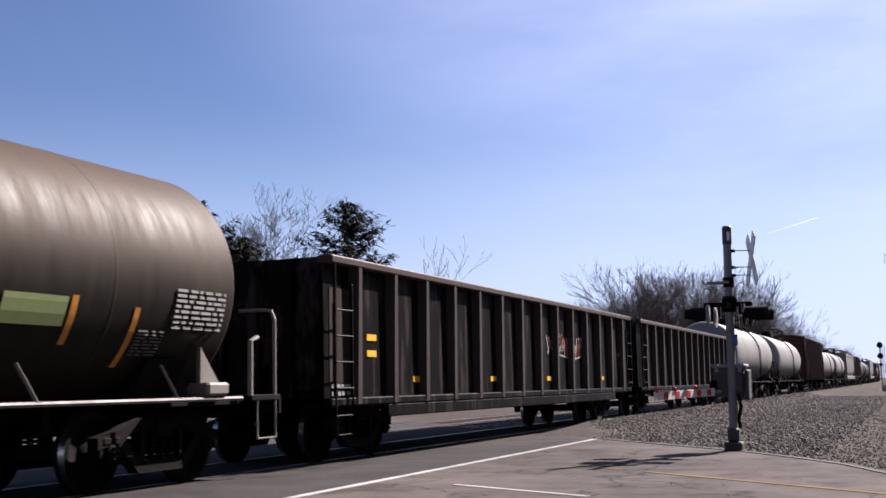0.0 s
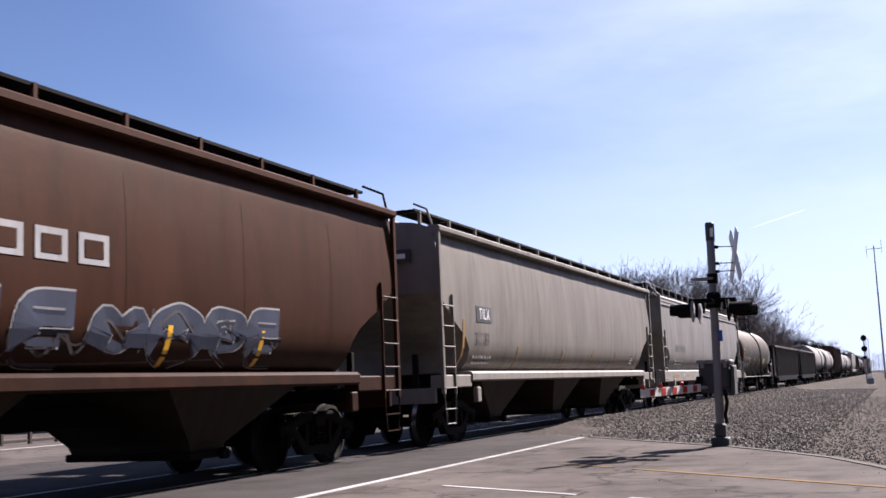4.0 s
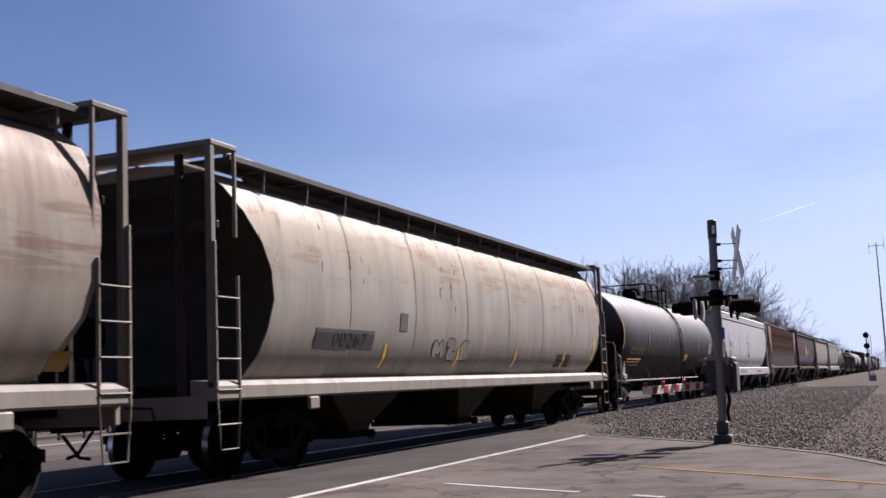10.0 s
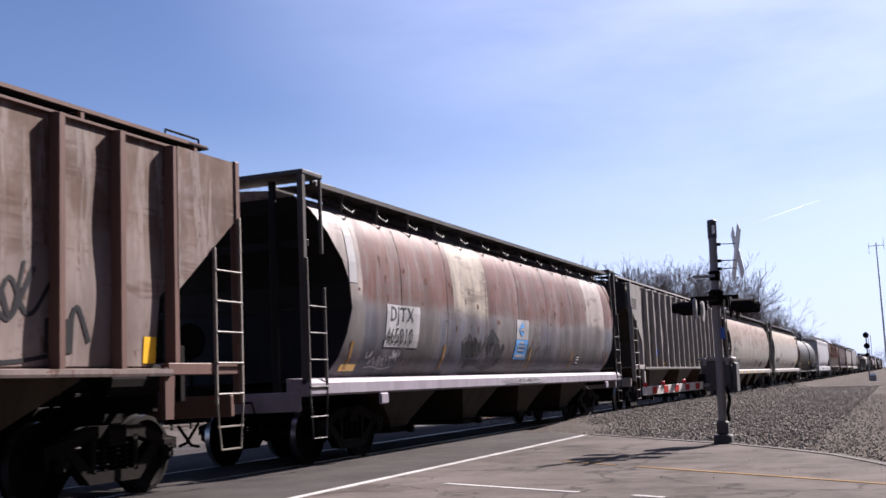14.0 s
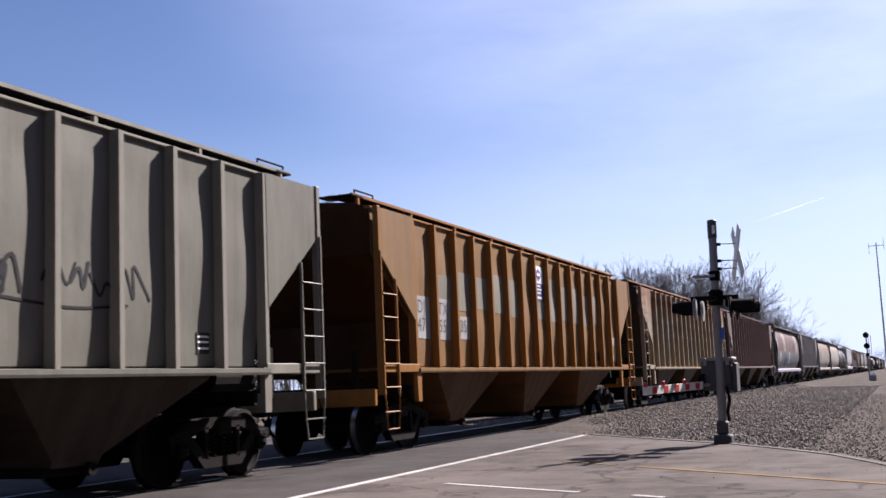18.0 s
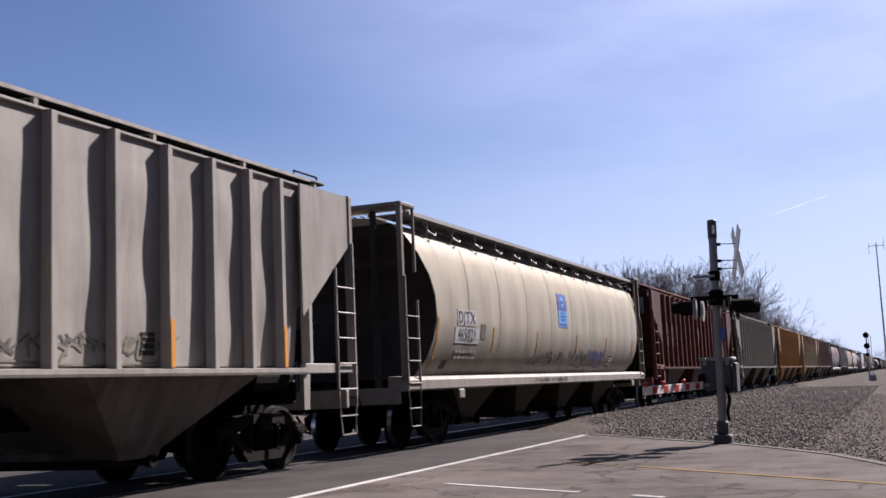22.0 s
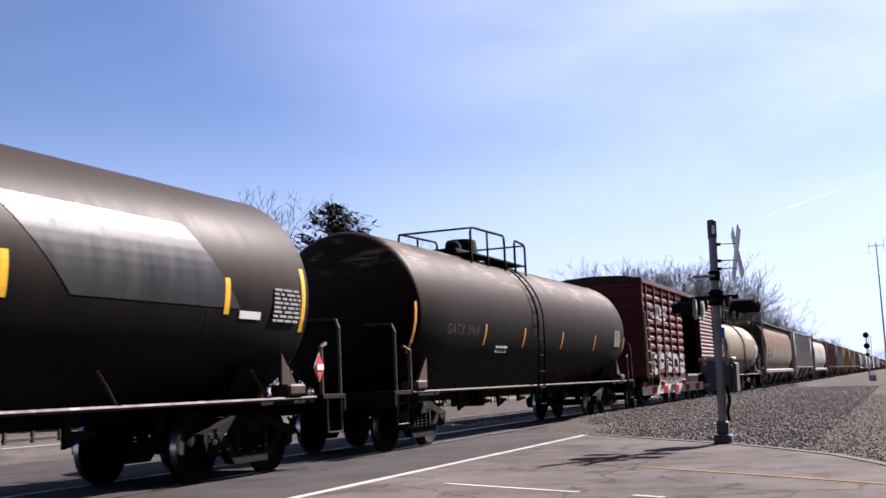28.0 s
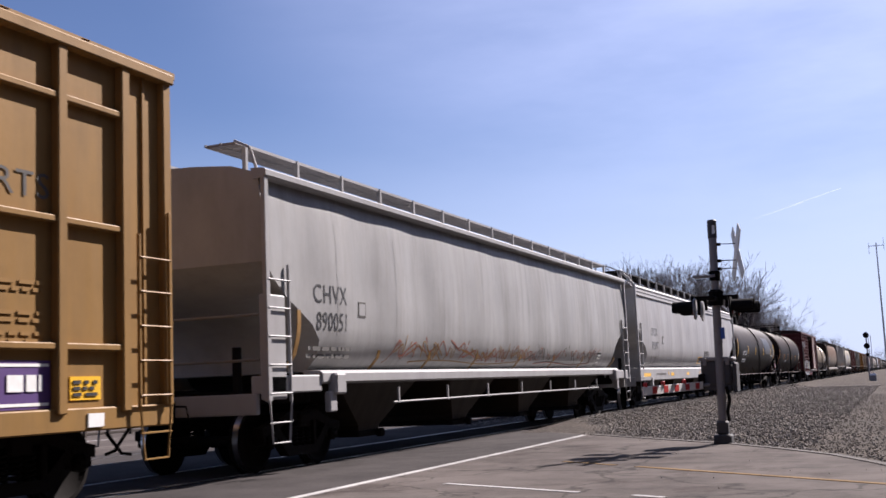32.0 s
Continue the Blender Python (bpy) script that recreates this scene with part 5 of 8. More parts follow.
part("antenna_boom", Shape().tube([(-.9, 0, 16.6), (.9, 0, 16.6)], .04, 6), M_GALV, tow)
for x in (-.9, .9):
    part("antenna_element", Shape().tube([(x, 0, 15.6 if x < 0 else 16.0), (x, 0, 17.0 if x < 0 else 17.6)], .03, 5), M_GALV, tow)
pole = thing("utility_pole", "dark wooden pole beside the gravel lot", "pole", at=pose(-.6, 118, -.1))
part("shaft", Shape().lathe_z([(0, .13), (7.2, .10)], 8), M_TIE, pole)


low = thing("post_fence", "low dark post fence beyond the tracks", "fence", at=pose(-23.4, 24, -.06))
for k in range(14):
    part("post", Shape().box(-.05, .05, k * 1.1 - .05, k * 1.1 + .05, 0, .55, .01), M_TIE, low)
part("rail", Shape().box(-.03, .03, -.1, 14.4, .12, .20, .01), M_TIE, low)
high = thing("rail_fence", "dark wooden rail fence beside the far track", "fence", at=pose(-17.9, 32.5, -.06, 0, 0, 12))
for k in range(5):
    part("post", Shape().box(-.07, .07, k * 1.7 - .07, k * 1.7 + .07, 0, .90, .01), M_TIE, high)
for z in (.30, .72):
    part("rail", Shape().box(.06, .10, -.2, 7.0, z, z + .10, .01), M_TIE, high)
board = thing("board_fence", "white painted board fence in the distance", "fence", at=pose(-22.0, 39.2, -.06, 0, 0, -62))
for k in range(4):
    part("post", Shape().box(-.05, .05, k * .9 - .05, k * .9 + .05, 0, 1.0, .01), M_WHITE, board)
for z in (.36, .56, .76):
    part("board", Shape().box(-.08, -.05, -.2, 2.9, z, z + .13, .005), M_WHITE, board)


# ---------------------------------------------------------------- trees
M_BARK = rough_stuff("grey_brown_bark", (0.035, 0.028, 0.024), (0.085, 0.07, 0.06), 9, 0.95, 0.5)
M_TWIG = rough_stuff("grey_brown_twigs", (0.085, 0.069, 0.064), (0.165, 0.137, 0.126), 3, 0.95, 0.1)
M_NEEDLE = rough_stuff("dark_spruce_needles", (0.010, 0.013, 0.009), (0.028, 0.030, 0.019), 4, 0.9, 0.2)


def bare_tree_meshes(seed, height, levels=5, spread=.55, thin=.010, droop=.04):
    """Trunk with limbs, and a crown of fine twigs."""
    rnd = random.Random(seed)
    wood, twigs = Shape(), Shape()

    def grow(p, d, length, r, level):
        segs = 4 if level < 2 else 3
        pts, q, dd = [p], p.copy(), d.copy()
        for _ in range(segs):
            dd = (dd + Vector((rnd.gauss(0, .13), rnd.gauss(0, .13), rnd.gauss(droop + .03, .08)))).normalized()
            q = q + dd * length / segs
            pts.append(q.copy())
        end = max(r * (.62 if level < levels else .4), thin * .7)
        (wood if level < 3 else twigs).tube(pts, r, 7 if level == 0 else 5 if level < 3 else 3, end)
        if level >= levels:
            return
        n = rnd.choice((3, 4, 4)) if level < 2 else rnd.choice((2, 3, 3, 4))
        turn = rnd.uniform(0, math.tau)
        for k in range(n):
            f = 1.0 if k < 2 else rnd.uniform(.40, .95)
            i = min(int(f * segs), segs)
            base = pts[i]
            a = turn + k * 3.0 + rnd.gauss(0, .5)
            side = Vector((math.cos(a), math.sin(a), rnd.uniform(-.15, .35)))
            nd = (dd + side * spread * (rnd.uniform(.35, .75) if k < 2 else rnd.uniform(.7, 1.1))).normalized()
            grow(base, nd, length * (rnd.uniform(.66, .92) if k < 2 else rnd.uniform(.45, .75)), max(end * rnd.uniform(.6, .85), thin), level + 1)
    grow(Vector((0, 0, -.1)), Vector((rnd.uniform(-.08, .08), rnd.uniform(-.08, .08), 1)).normalized(), height * .30, height * .020, 0)
    top = max(v[2] for v in wood.v + twigs.v)
    k = height / top
    for s in (wood, twigs):
        s.v = [(x * k, y * k, z * k) for x, y, z in s.v]
    out = []
    for name, s, m in (("trunk", wood, M_BARK), ("crown", twigs, M_TWIG)):
        me = bpy.data.meshes.new(name)
        me.from_pydata(s.v, [], s.f)
        me.materials.append(m)
        out.append(me)
    return out


def spruce_meshes(seed, height):
    rnd = random.Random(seed)
    wood, needles = Shape(), Shape()
    wood.tube([(0, 0, -.1), (.05, 0, height * .5), (0, 0, height)], height * .016, 8, .02)
    z = height * .12
    while z < height * .985:
        reach = 3.3 * (1 - (z / height) ** 4.5) * rnd.uniform(.55, 1.15) + .25
        for _ in range(8):
            a = rnd.uniform(0, math.tau)
            r = reach * rnd.uniform(.6, 1.1)
            pts = [Vector((0, 0, z)) + Vector((math.cos(a), math.sin(a), 0)) * r * f + Vector((0, 0, r * (-.22 * f + .52 * f * f))) for f in (0, .3, .6, .85, 1)]
            wood.tube(pts, .035, 4, .01)
            for k in range(int(9 + r * 13)):
                f = rnd.uniform(.12, 1.0)
                i = min(int(f * 4), 3)
                p = pts[i].lerp(pts[i + 1], f * 4 - i) + Vector((rnd.gauss(0, .10), rnd.gauss(0, .10), rnd.gauss(-.05, .08)))
                d = Vector((math.cos(a + rnd.gauss(0, .8)), math.sin(a + rnd.gauss(0, .8)), rnd.uniform(-.7, .35))) * rnd.uniform(.2, .45)
                w = Vector((-d.y, d.x, rnd.uniform(-.1, .1))).normalized() * rnd.uniform(.05, .10)
                needles.add([p - w, p + w, p + d + w * .4, p + d * 1.2, p + d - w * .4], [(0, 1, 2, 3, 4)])
        z += height * .028
    out = []
    for name, s, m in (("trunk", wood, M_BARK), ("crown", needles, M_NEEDLE)):
        me = bpy.data.meshes.new(name)
        me.from_pydata(s.v, [], s.f)
        me.materials.append(m)
        out.append(me)
    return out


def plant(name, meshes, x, y, size, turn, label, category="tree", group=""):
    ob = thing(name, label, category, group, at=pose(x, y, -.1, 0, 0, turn))
    ob.scale = (size, size, size)
    for me in meshes:
        part(me.name.split(".")[0], me, None, ob)
    return ob


SPRUCE = spruce_meshes(3, 12.0)
plant("bare_tree", bare_tree_meshes(21, 13.7, 8, .85, .019, .0), -32.3, 51.6, .93, 40, "tall bare grey-brown tree with a rounded twiggy crown")
plant("bare_tree", bare_tree_meshes(8, 12.4, 7, .75, .017, .01), -33.6, 52.6, .86, 200, "slender bare tree with thin upright limbs")
plant("spruce", SPRUCE, -28.6, 53.6, .99, 0, "dark green spruce with upswept ragged branches", "tree")
plant("spruce", SPRUCE, -36.2, 50.0, 1.0, 120, "dark spruce half hidden by bare trees", "tree")
# made-up row behind the train that blocks bright sky in the car gaps
for k in range(18):
    a = radians(33.5 + 1.0 * k)
    plant("spruce", SPRUCE, -(52 + k % 3 * 2) * math.sin(a), (52 + k % 3 * 2) * math.cos(a), .72 + .03 * (k % 4), 37 * k, "spruce added behind the cars to darken the gaps between them", "tree", "row of spruces")
plant("bare_tree", bare_tree_meshes(5, 10.0, 6, .7, .012), -26.6, 57.5, 1.0, 10, "small bare tree behind the spruce")
WOOD = [bare_tree_meshes(k, 12, 7, w, .0135, .0) for k, w in ((31, .70), (32, .80), (35, .9), (39, .75), (44, .85))]
rnd = random.Random(77)
# the wood's edge: bearing in degrees left of the line, and how high the crowns stand there
CROWNS = [(19.5, 10.6), (14.6, 10.8), (13.5, 12.8), (12.6, 14.8), (11.7, 14.6), (10.8, 13.2), (9.3, 13.3), (7.7, 12.2), (6.7, 9.6), (5.7, 7.4), (4.6, 6.0)]


def crown_height(b):
    for (b0, h0), (b1, h1) in zip(CROWNS, CROWNS[1:]):
        if b0 >= b >= b1:
            return h0 + (h1 - h0) * (b0 - b) / (b0 - b1)
    return 6.0


for k in range(44):
    b = 19.4 - 13.4 * (k % 20) / 19 + rnd.uniform(-.2, .2)
    d = rnd.uniform(106, 118) if k < 20 else rnd.uniform(122, 140)
    h = crown_height(b) * d / 115 * (rnd.uniform(.90, 1.03) if k < 20 else rnd.uniform(.78, .95))
    plant("bare_tree", WOOD[rnd.randrange(5)], -d * math.sin(radians(b)), d * math.cos(radians(b)), h / 12, rnd.uniform(0, 360), "bare leafless tree at the edge of the wood", group="bare wood along the line")
for k in range(64):
    f = k / 63
    y = 150 + 270 * f ** 1.5 + rnd.uniform(-5, 5)
    x = -17.5 - rnd.uniform(0, 22) * (1 - .2 * f) - 2 * f
    plant("bare_tree", WOOD[rnd.randrange(5)], x, y, rnd.uniform(.74, 1.04), rnd.uniform(0, 360), "bare leafless tree at the edge of the wood", group="bare wood along the line")


def thicket(seed, count, place, hi):
    """Brush: a crowd of bent stems with side twigs."""
    rnd, s = random.Random(seed), Shape()
    for _ in range(count):
        x, y = place(rnd)
        h, a = rnd.uniform(.45, 1) * hi, rnd.uniform(0, math.tau)
        lean = Vector((math.cos(a), math.sin(a), 0)) * h * rnd.uniform(.05, .3)
        p = [Vector((x, y, -.1)), Vector((x, y, h * .5)) + lean * .35, Vector((x, y, h)) + lean]
        s.tube(p, .045, 3, .015)
        for _ in range(7):
            f = rnd.uniform(.3, 1)
            q = p[0].lerp(p[2], f)
            b = rnd.uniform(0, math.tau)
            s.tube([q, q + Vector((math.cos(b), math.sin(b), rnd.uniform(.3, 1.2))) * h * rnd.uniform(.08, .22)], .022, 3, .012)
    me = bpy.data.meshes.new("brush")
    me.from_pydata(s.v, [], s.f)
    me.materials.append(M_TWIG)
    return tagged(new("brush", me), "tangle of bare brown brush under the trees", "brush", kind="stuff")


thicket(1, 1200, lambda r: (r.uniform(-46, -15.5), r.uniform(100, 150)), 6.0)
thicket(2, 1000, lambda r: (r.uniform(-36, -14.5), 150 + 330 * r.random() ** 1.4), 5.5)
thicket(3, 300, lambda r: (r.uniform(-40, -24), r.uniform(56, 70)), 5.0)
thicket(4, 700, lambda r: (r.uniform(-40, 60), r.uniform(430, 560)), 9.0)

# contrail, high and far
M_TRAIL, n_, l_, p_ = mat("contrail_ice")
tr_, mx_, ts_ = n_.new("ShaderNodeBsdfTranslucent"), n_.new("ShaderNodeMixShader"), n_.new("ShaderNodeBsdfTransparent")
tr_.inputs[0].default_value, mx_.inputs[0].default_value = (1, 1, 1, 1), 0.92
l_.new(tr_.outputs[0], mx_.inputs[1])
l_.new(ts_.outputs[0], mx_.inputs[2])
l_.new(mx_.outputs[0], n_["Material Output"].inputs[0])


def sky_way(bearing, height):
    """A far point of the sky, in the ratios x / y and z / y."""
    return Vector((bearing, 1, height)) * 2560


TRAIL = [sky_way(*q) for q in ((-.1115, .1295), (-.0687, .1404), (-.1130, .1291), (-.0687, .1404), (-.1100, .1360), (-.0801, .1442))]
contrails = []
for a, b, label in ((TRAIL[0], TRAIL[1], "older faint end of a contrail in the blue sky"), (TRAIL[2], TRAIL[3], "thin white contrail in the blue sky")):
    g = Shape().tube([(b - a) * (f / 6) for f in range(7)], 0.20, 8, 0.55)
    contrails.append(solid("contrail", g, M_TRAIL, label, "contrail", kind="structure", at=Matrix.Translation(a)))

# unseen walls added beside and behind the camera to cut the sky's fill light
M_BLOCKER = rough_stuff("dark_blocker_wall", (0.05, 0.03, 0.024), (0.09, 0.05, 0.038), 6)
solid("blocker_east", Shape().box(8.5, 22, -70, 48, -.1, 13), M_BLOCKER, "unseen dark wall added in the east to hold back sky light", "building", kind="structure")
solid("blocker_south", Shape().box(-14.5, 8.4, -40, -26, -.1, 12), M_BLOCKER, "unseen dark wall added behind the camera to hold back sky light", "building", kind="structure")


# ---------------------------------------------------------------- paint of the cars
pt = {
    # lower barrel darkened: the light's fall-off is put into the paint
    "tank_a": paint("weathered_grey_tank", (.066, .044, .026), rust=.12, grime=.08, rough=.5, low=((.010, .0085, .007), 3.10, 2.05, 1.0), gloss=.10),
    "admx": paint("dusty_grey_paint", (.169, .159, .150), rust=.0, grime=.30, seed=1, rough=.55),
    "tilx": paint("beige_grey_paint", (.176, .159, .139), rust=.04, grime=.30, seed=2),
    "sill_pale": paint("pale_worn_sill_paint", (.215, .195, .175), rust=.05, grime=.22, seed=31),
    "brown": paint("rust_brown_paint", (.043, .0172, .0092), rust=.04, grime=.30, seed=3, stain=((.060, .0260, .0135), 2.2, 3.6, .7), gloss=.05, low=((.018, .010, .008), 2.1, 1.45, .8)),
    "rust": paint("rusted_white_paint", (.215, .185, .160), rust=.42, grime=.3, seed=4, rust_colour=(.128, .041, .017), stain=((.185, .056, .019), 1.75, 2.75, .95), chalk=((.24, .20, .165), .5)),
    "rust_rib": paint("rust_washed_rib_paint", (.33, .29, .25), rust=.25, grime=.35, seed=104, rust_colour=(.14, .05, .02), stain=((.17, .055, .02), 2.0, 2.9, .95)),
    "white": paint("clean_white_paint", (.305, .299, .299), rust=.0, grime=.10, seed=5, rough=.42),
    # white raised above the car's own, standing for light through the open grating
    "white_walk": paint("lightened_grating_paint", (.58, .565, .54), rust=.0, grime=.10, seed=105),
    # grey bay, darker towards its outlet
    "grey2_bay": paint("dusty_grey_bay_paint", (.165, .145, .128), rust=.08, grime=.5, seed=117, gloss=.06, low=((.05, .042, .036), 1.0, .5, .8)),
    # grey end with shade painted over its lower part
    "half_shaded_end": paint("half_shaded_end_paint", (.098, .084, .072), rust=.12, grime=.5, seed=174, gloss=.05, low=((.020, .017, .015), 3.0, 2.2, .95)),
    # lower half near black: painted shade with some grime
    "utlx": paint("shaded_grey_tank", (.098, .094, .094), rust=.0, grime=.12, seed=6, rough=.5, low=((.004, .003, .004), 3.30, 2.25, 1.0)),
    # even black; on the patched hopper's ends it stands for shade
    "soot": paint("dull_black_paint", (.010, .009, .009), rust=.0, grime=.2, seed=61),
    "b1": paint("chalky_white_paint", (.275, .258, .235), rust=.05, grime=.22, seed=7, rust_colour=(.240, .128, .072), stain=((.32, .25, .165), 2.6, 3.5, .7), spots=.40, smear=((.20, .110, .062), 2.5, 3.0, .6)),
    "b2": paint("stained_white_paint", (.235, .212, .182), rust=.06, grime=.25, seed=8, rust_colour=(.166, .074, .043), stain=((.235, .140, .095), 2.5, 3.3, .6), spots=.48, smear=((.117, .059, .034), 2.0, 2.7, .7)),
    "rib1": paint("faded_grey_paint", (.191, .178, .165), rust=.03, grime=.28, seed=9, spots=.14),
    "rib1_rib": paint("rusting_rib_paint", (.270, .247, .232), rust=.14, grime=.3, seed=41),
    "multi": paint("patched_red_white_paint", (.154, .141, .145), rust=.06, grime=.5, seed=10, chalk=((.30, .265, .265), .35), spots=.44, smear=((.079, .046, .037), 1.9, 2.6, .6), patch=((1.9, .3, 2.35, 2.65, 1.0, ((.110, .044, .035), (.130, .060, .048), (.118, .050, .040), (.330, .290, .235), (.100, .044, .036), (.290, .250, .235))), (1.5, .7, 2.6, 2.2, .9, ((.072, .076, .104), (.092, .088, .088), (.123, .114, .114), (.066, .063, .067), (.079, .083, .106))))),
    "multi_sill": paint("violet_grey_sill_paint", (.255, .232, .270), rust=.1, grime=.2, seed=42),
    "pink": paint("faded_pink_grey_paint", (.190, .152, .140), rust=.30, grime=.45, seed=11, rust_colour=(.075, .034, .020), stain=((.088, .044, .024), 2.3, 3.3, .95), chalk=((.30, .25, .235), .8), spots=.5, smear=((.070, .034, .022), 1.6, 2.2, .7)),
    "pink_rib": paint("dull_red_rib_paint", (.130, .078, .066), rust=.30, grime=.3, seed=43),
    "tan": paint("rusty_tan_paint", (.274, .217, .151), rust=.08, grime=.25, seed=12, smear=((.10, .045, .022), 2.0, 3.6, .7), stain=((.193, .076, .035), 3.0, 3.9, .9)),
    "orange": paint("orange_tan_paint", (.20, .115, .05), rust=.10, grime=.25, seed=13),
    "orange_rib": paint("orange_rib_paint", (.243, .108, .024), rust=.15, grime=.25, seed=44),
    "orange_bay": paint("orange_brown_bay_paint", (.112, .049, .017), rust=.2, grime=.4, seed=45),
    # darker copy of the orange, for ends turned from the sun
    "orange_end": paint("shaded_orange_end_paint", (.042, .018, .006), rust=.15, grime=.5, seed=145, gloss=.05),
    "fade": paint("faded_grey_patch", (.203, .191, .161), rust=.0, grime=.25, seed=46),
    "grey": paint("greenish_grey_paint", (.143, .139, .118), rust=.02, grime=.28, seed=14),
    "red": paint("dull_oxide_red_paint", (.060, .026, .019), rust=.05, grime=.3, seed=15),
    "red_patch": paint("patch_of_orange_brown_paint", (.105, .046, .024), rust=.1, grime=.3, seed=95),
    "red_rib": paint("oxide_red_rib_paint", (.13, .045, .035), rust=.05, grime=.2, seed=47),
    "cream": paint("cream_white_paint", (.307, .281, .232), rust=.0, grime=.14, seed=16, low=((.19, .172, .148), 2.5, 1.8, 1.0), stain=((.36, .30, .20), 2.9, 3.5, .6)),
    "grey2": paint("pale_grey_paint", (.285, .266, .245), rust=.03, grime=.34, seed=17),
    "rcyl": paint("rust_stained_tan_paint", (.155, .125, .095), rust=.09, grime=.3, rough=.62, gloss=.06, seed=18, rust_colour=(.085, .034, .016), stain=((.150, .078, .042), 2.1, 3.1, .85), bands=(2.3, .40, (.215, .172, .130)), smear=((.066, .030, .016), 1.5, 2.1, .55), spots=.5, low=((.115, .098, .080), 2.3, 1.5, .7)),
    "rcyl_tag": paint("washed_out_grey_spray", (.135, .125, .118), rust=.15, grime=.5, seed=97, rust_colour=(.10, .075, .055)),
    "rcyl_sill": paint("rusty_tan_sill_paint", (.175, .145, .115), rust=.3, grime=.4, seed=77, rust_colour=(.085, .036, .018)),
    "thiele": paint("dusty_tan_tank", (.150, .112, .069), rust=.03, grime=.25, seed=19, rough=.55, stain=((.150, .064, .026), 3.2, 3.9, .85)),
    "box": paint("boxcar_red_paint", (.083, .019, .017), rust=.05, grime=.25, seed=20),
    "box_pale": paint("weathered_ridge_paint", (.125, .042, .034), rust=.1, grime=.3, seed=48, chalk=((.20, .12, .10), .12), rust_colour=(.10, .03, .024), gloss=.05),
    "box_door": paint("faded_pink_door_paint", (.23, .14, .12), rust=.3, grime=.35, seed=73, rust_colour=(.115, .035, .028)),
    # brown and black tanks: shade of the lower barrel put into the colour
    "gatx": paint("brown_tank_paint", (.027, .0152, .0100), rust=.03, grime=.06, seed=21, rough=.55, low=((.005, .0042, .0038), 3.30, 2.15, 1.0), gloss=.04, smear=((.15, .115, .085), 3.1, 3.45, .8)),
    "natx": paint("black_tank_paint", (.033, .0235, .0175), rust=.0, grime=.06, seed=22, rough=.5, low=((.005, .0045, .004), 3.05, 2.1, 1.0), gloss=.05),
    "natx_patch": paint("clean_gloss_black_paint", (.030, .031, .034), rust=.0, grime=.1, seed=49, rough=.36, gloss=.17),
    "chvx": paint("pale_silver_grey_paint", (.298, .295, .290), rust=.0, grime=.16, seed=23, rough=.42),
    "tanbox": paint("golden_yellow_paint", (.238, .136, .044), rust=.02, grime=.18, seed=24),
    "gon": paint("black_gondola_paint", (.0055, .0042, .004), rust=.05, grime=.3, seed=25, rust_colour=(.030, .016, .012), chalk=((.075, .062, .054), .6), gloss=.03),
    "gon_rib": paint("dusty_gondola_rib_paint", (.050, .040, .035), rust=.2, grime=.35, seed=71, rust_colour=(.050, .030, .022)),
    "gon_worn": paint("scuffed_bare_gondola_paint", (.040, .030, .025), rust=.30, grime=.6, seed=92, rust_colour=(.036, .015, .009), chalk=((.11, .09, .08), .5), gloss=.08),
    "gon_top": paint("rusty_top_chord_paint", (.064, .041, .034), rust=.3, grime=.3, seed=50),
    "board_grey": paint("dusty_grey_grating_paint", (.075, .070, .068), rust=.1, grime=.4, seed=146),
    # white tank, darker towards the bottom
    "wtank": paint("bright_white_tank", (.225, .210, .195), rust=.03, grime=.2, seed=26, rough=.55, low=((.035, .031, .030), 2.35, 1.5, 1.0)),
    "dbox": paint("dark_brown_boxcar_paint", (.040, .017, .014), rust=.1, grime=.3, seed=27),
    # some grime, and the shade of the car ends put into the colour
    "grimy_end": paint("shaded_end_paint", (.036, .031, .028), rust=.12, grime=.5, seed=74, gloss=.06),
    # darkened red that puts shade into bays and end sheets
    "red_bay": paint("shaded_red_paint", (.036, .016, .013), rust=.05, grime=.5, seed=72, gloss=.06),
    # dirty tan, its tone lowered to hold the shade below the car
    "tan_bay": paint("dirty_shaded_tan_bay", (.054, .040, .030), rust=.1, grime=.5, seed=51, gloss=.06),
}
M_SPRAY_B = paint("black_spray_paint", (.022, .022, .026), rust=0, grime=.1, seed=52)
M_SPRAY_G = paint("blue_grey_spray_paint", (.050, .058, .090), rust=0, grime=.3, seed=53, gloss=.1)
M_SPRAY_W = paint("pale_spray_paint", (.33, .33, .34), rust=0, grime=.25, seed=54)
M_SPRAY_D = paint("dark_grey_spray_paint", (.075, .07, .072), rust=0, grime=.2, seed=55)
M_SPRAY_V = paint("violet_spray_paint", (.06, .06, .16), rust=0, grime=.2, seed=56)
M_SPRAY_R = paint("brick_spray_paint", (.26, .10, .07), rust=0, grime=.2, seed=57)
M_SKYBLUE = plain("light_blue_sign_paint", (.05, .22, .52), .5)
M_NAVY = plain("navy_sign_paint", (.03, .045, .22), .5)
M_PURPLE = plain("purple_sign_paint", (.07, .03, .14), .5)
M_GREENISH = plain("pale_green_notice", (.22, .27, .12), .6)
M_SCAB = rough_stuff("scabby_rust", (.105, .045, .028), (.06, .026, .018), 30, .9, .4)
M_WARN = plain("faded_red_lettering", (.27, .115, .12), .7)
M_FADEDTXT = plain("faded_dark_lettering", (.10, .095, .09), .7)
M_DIMTXT = plain("dusty_white_lettering", (.26, .25, .24), .7)
M_OLDGOLD = plain("faded_gold_lettering", (.24, .14, .05), .6)


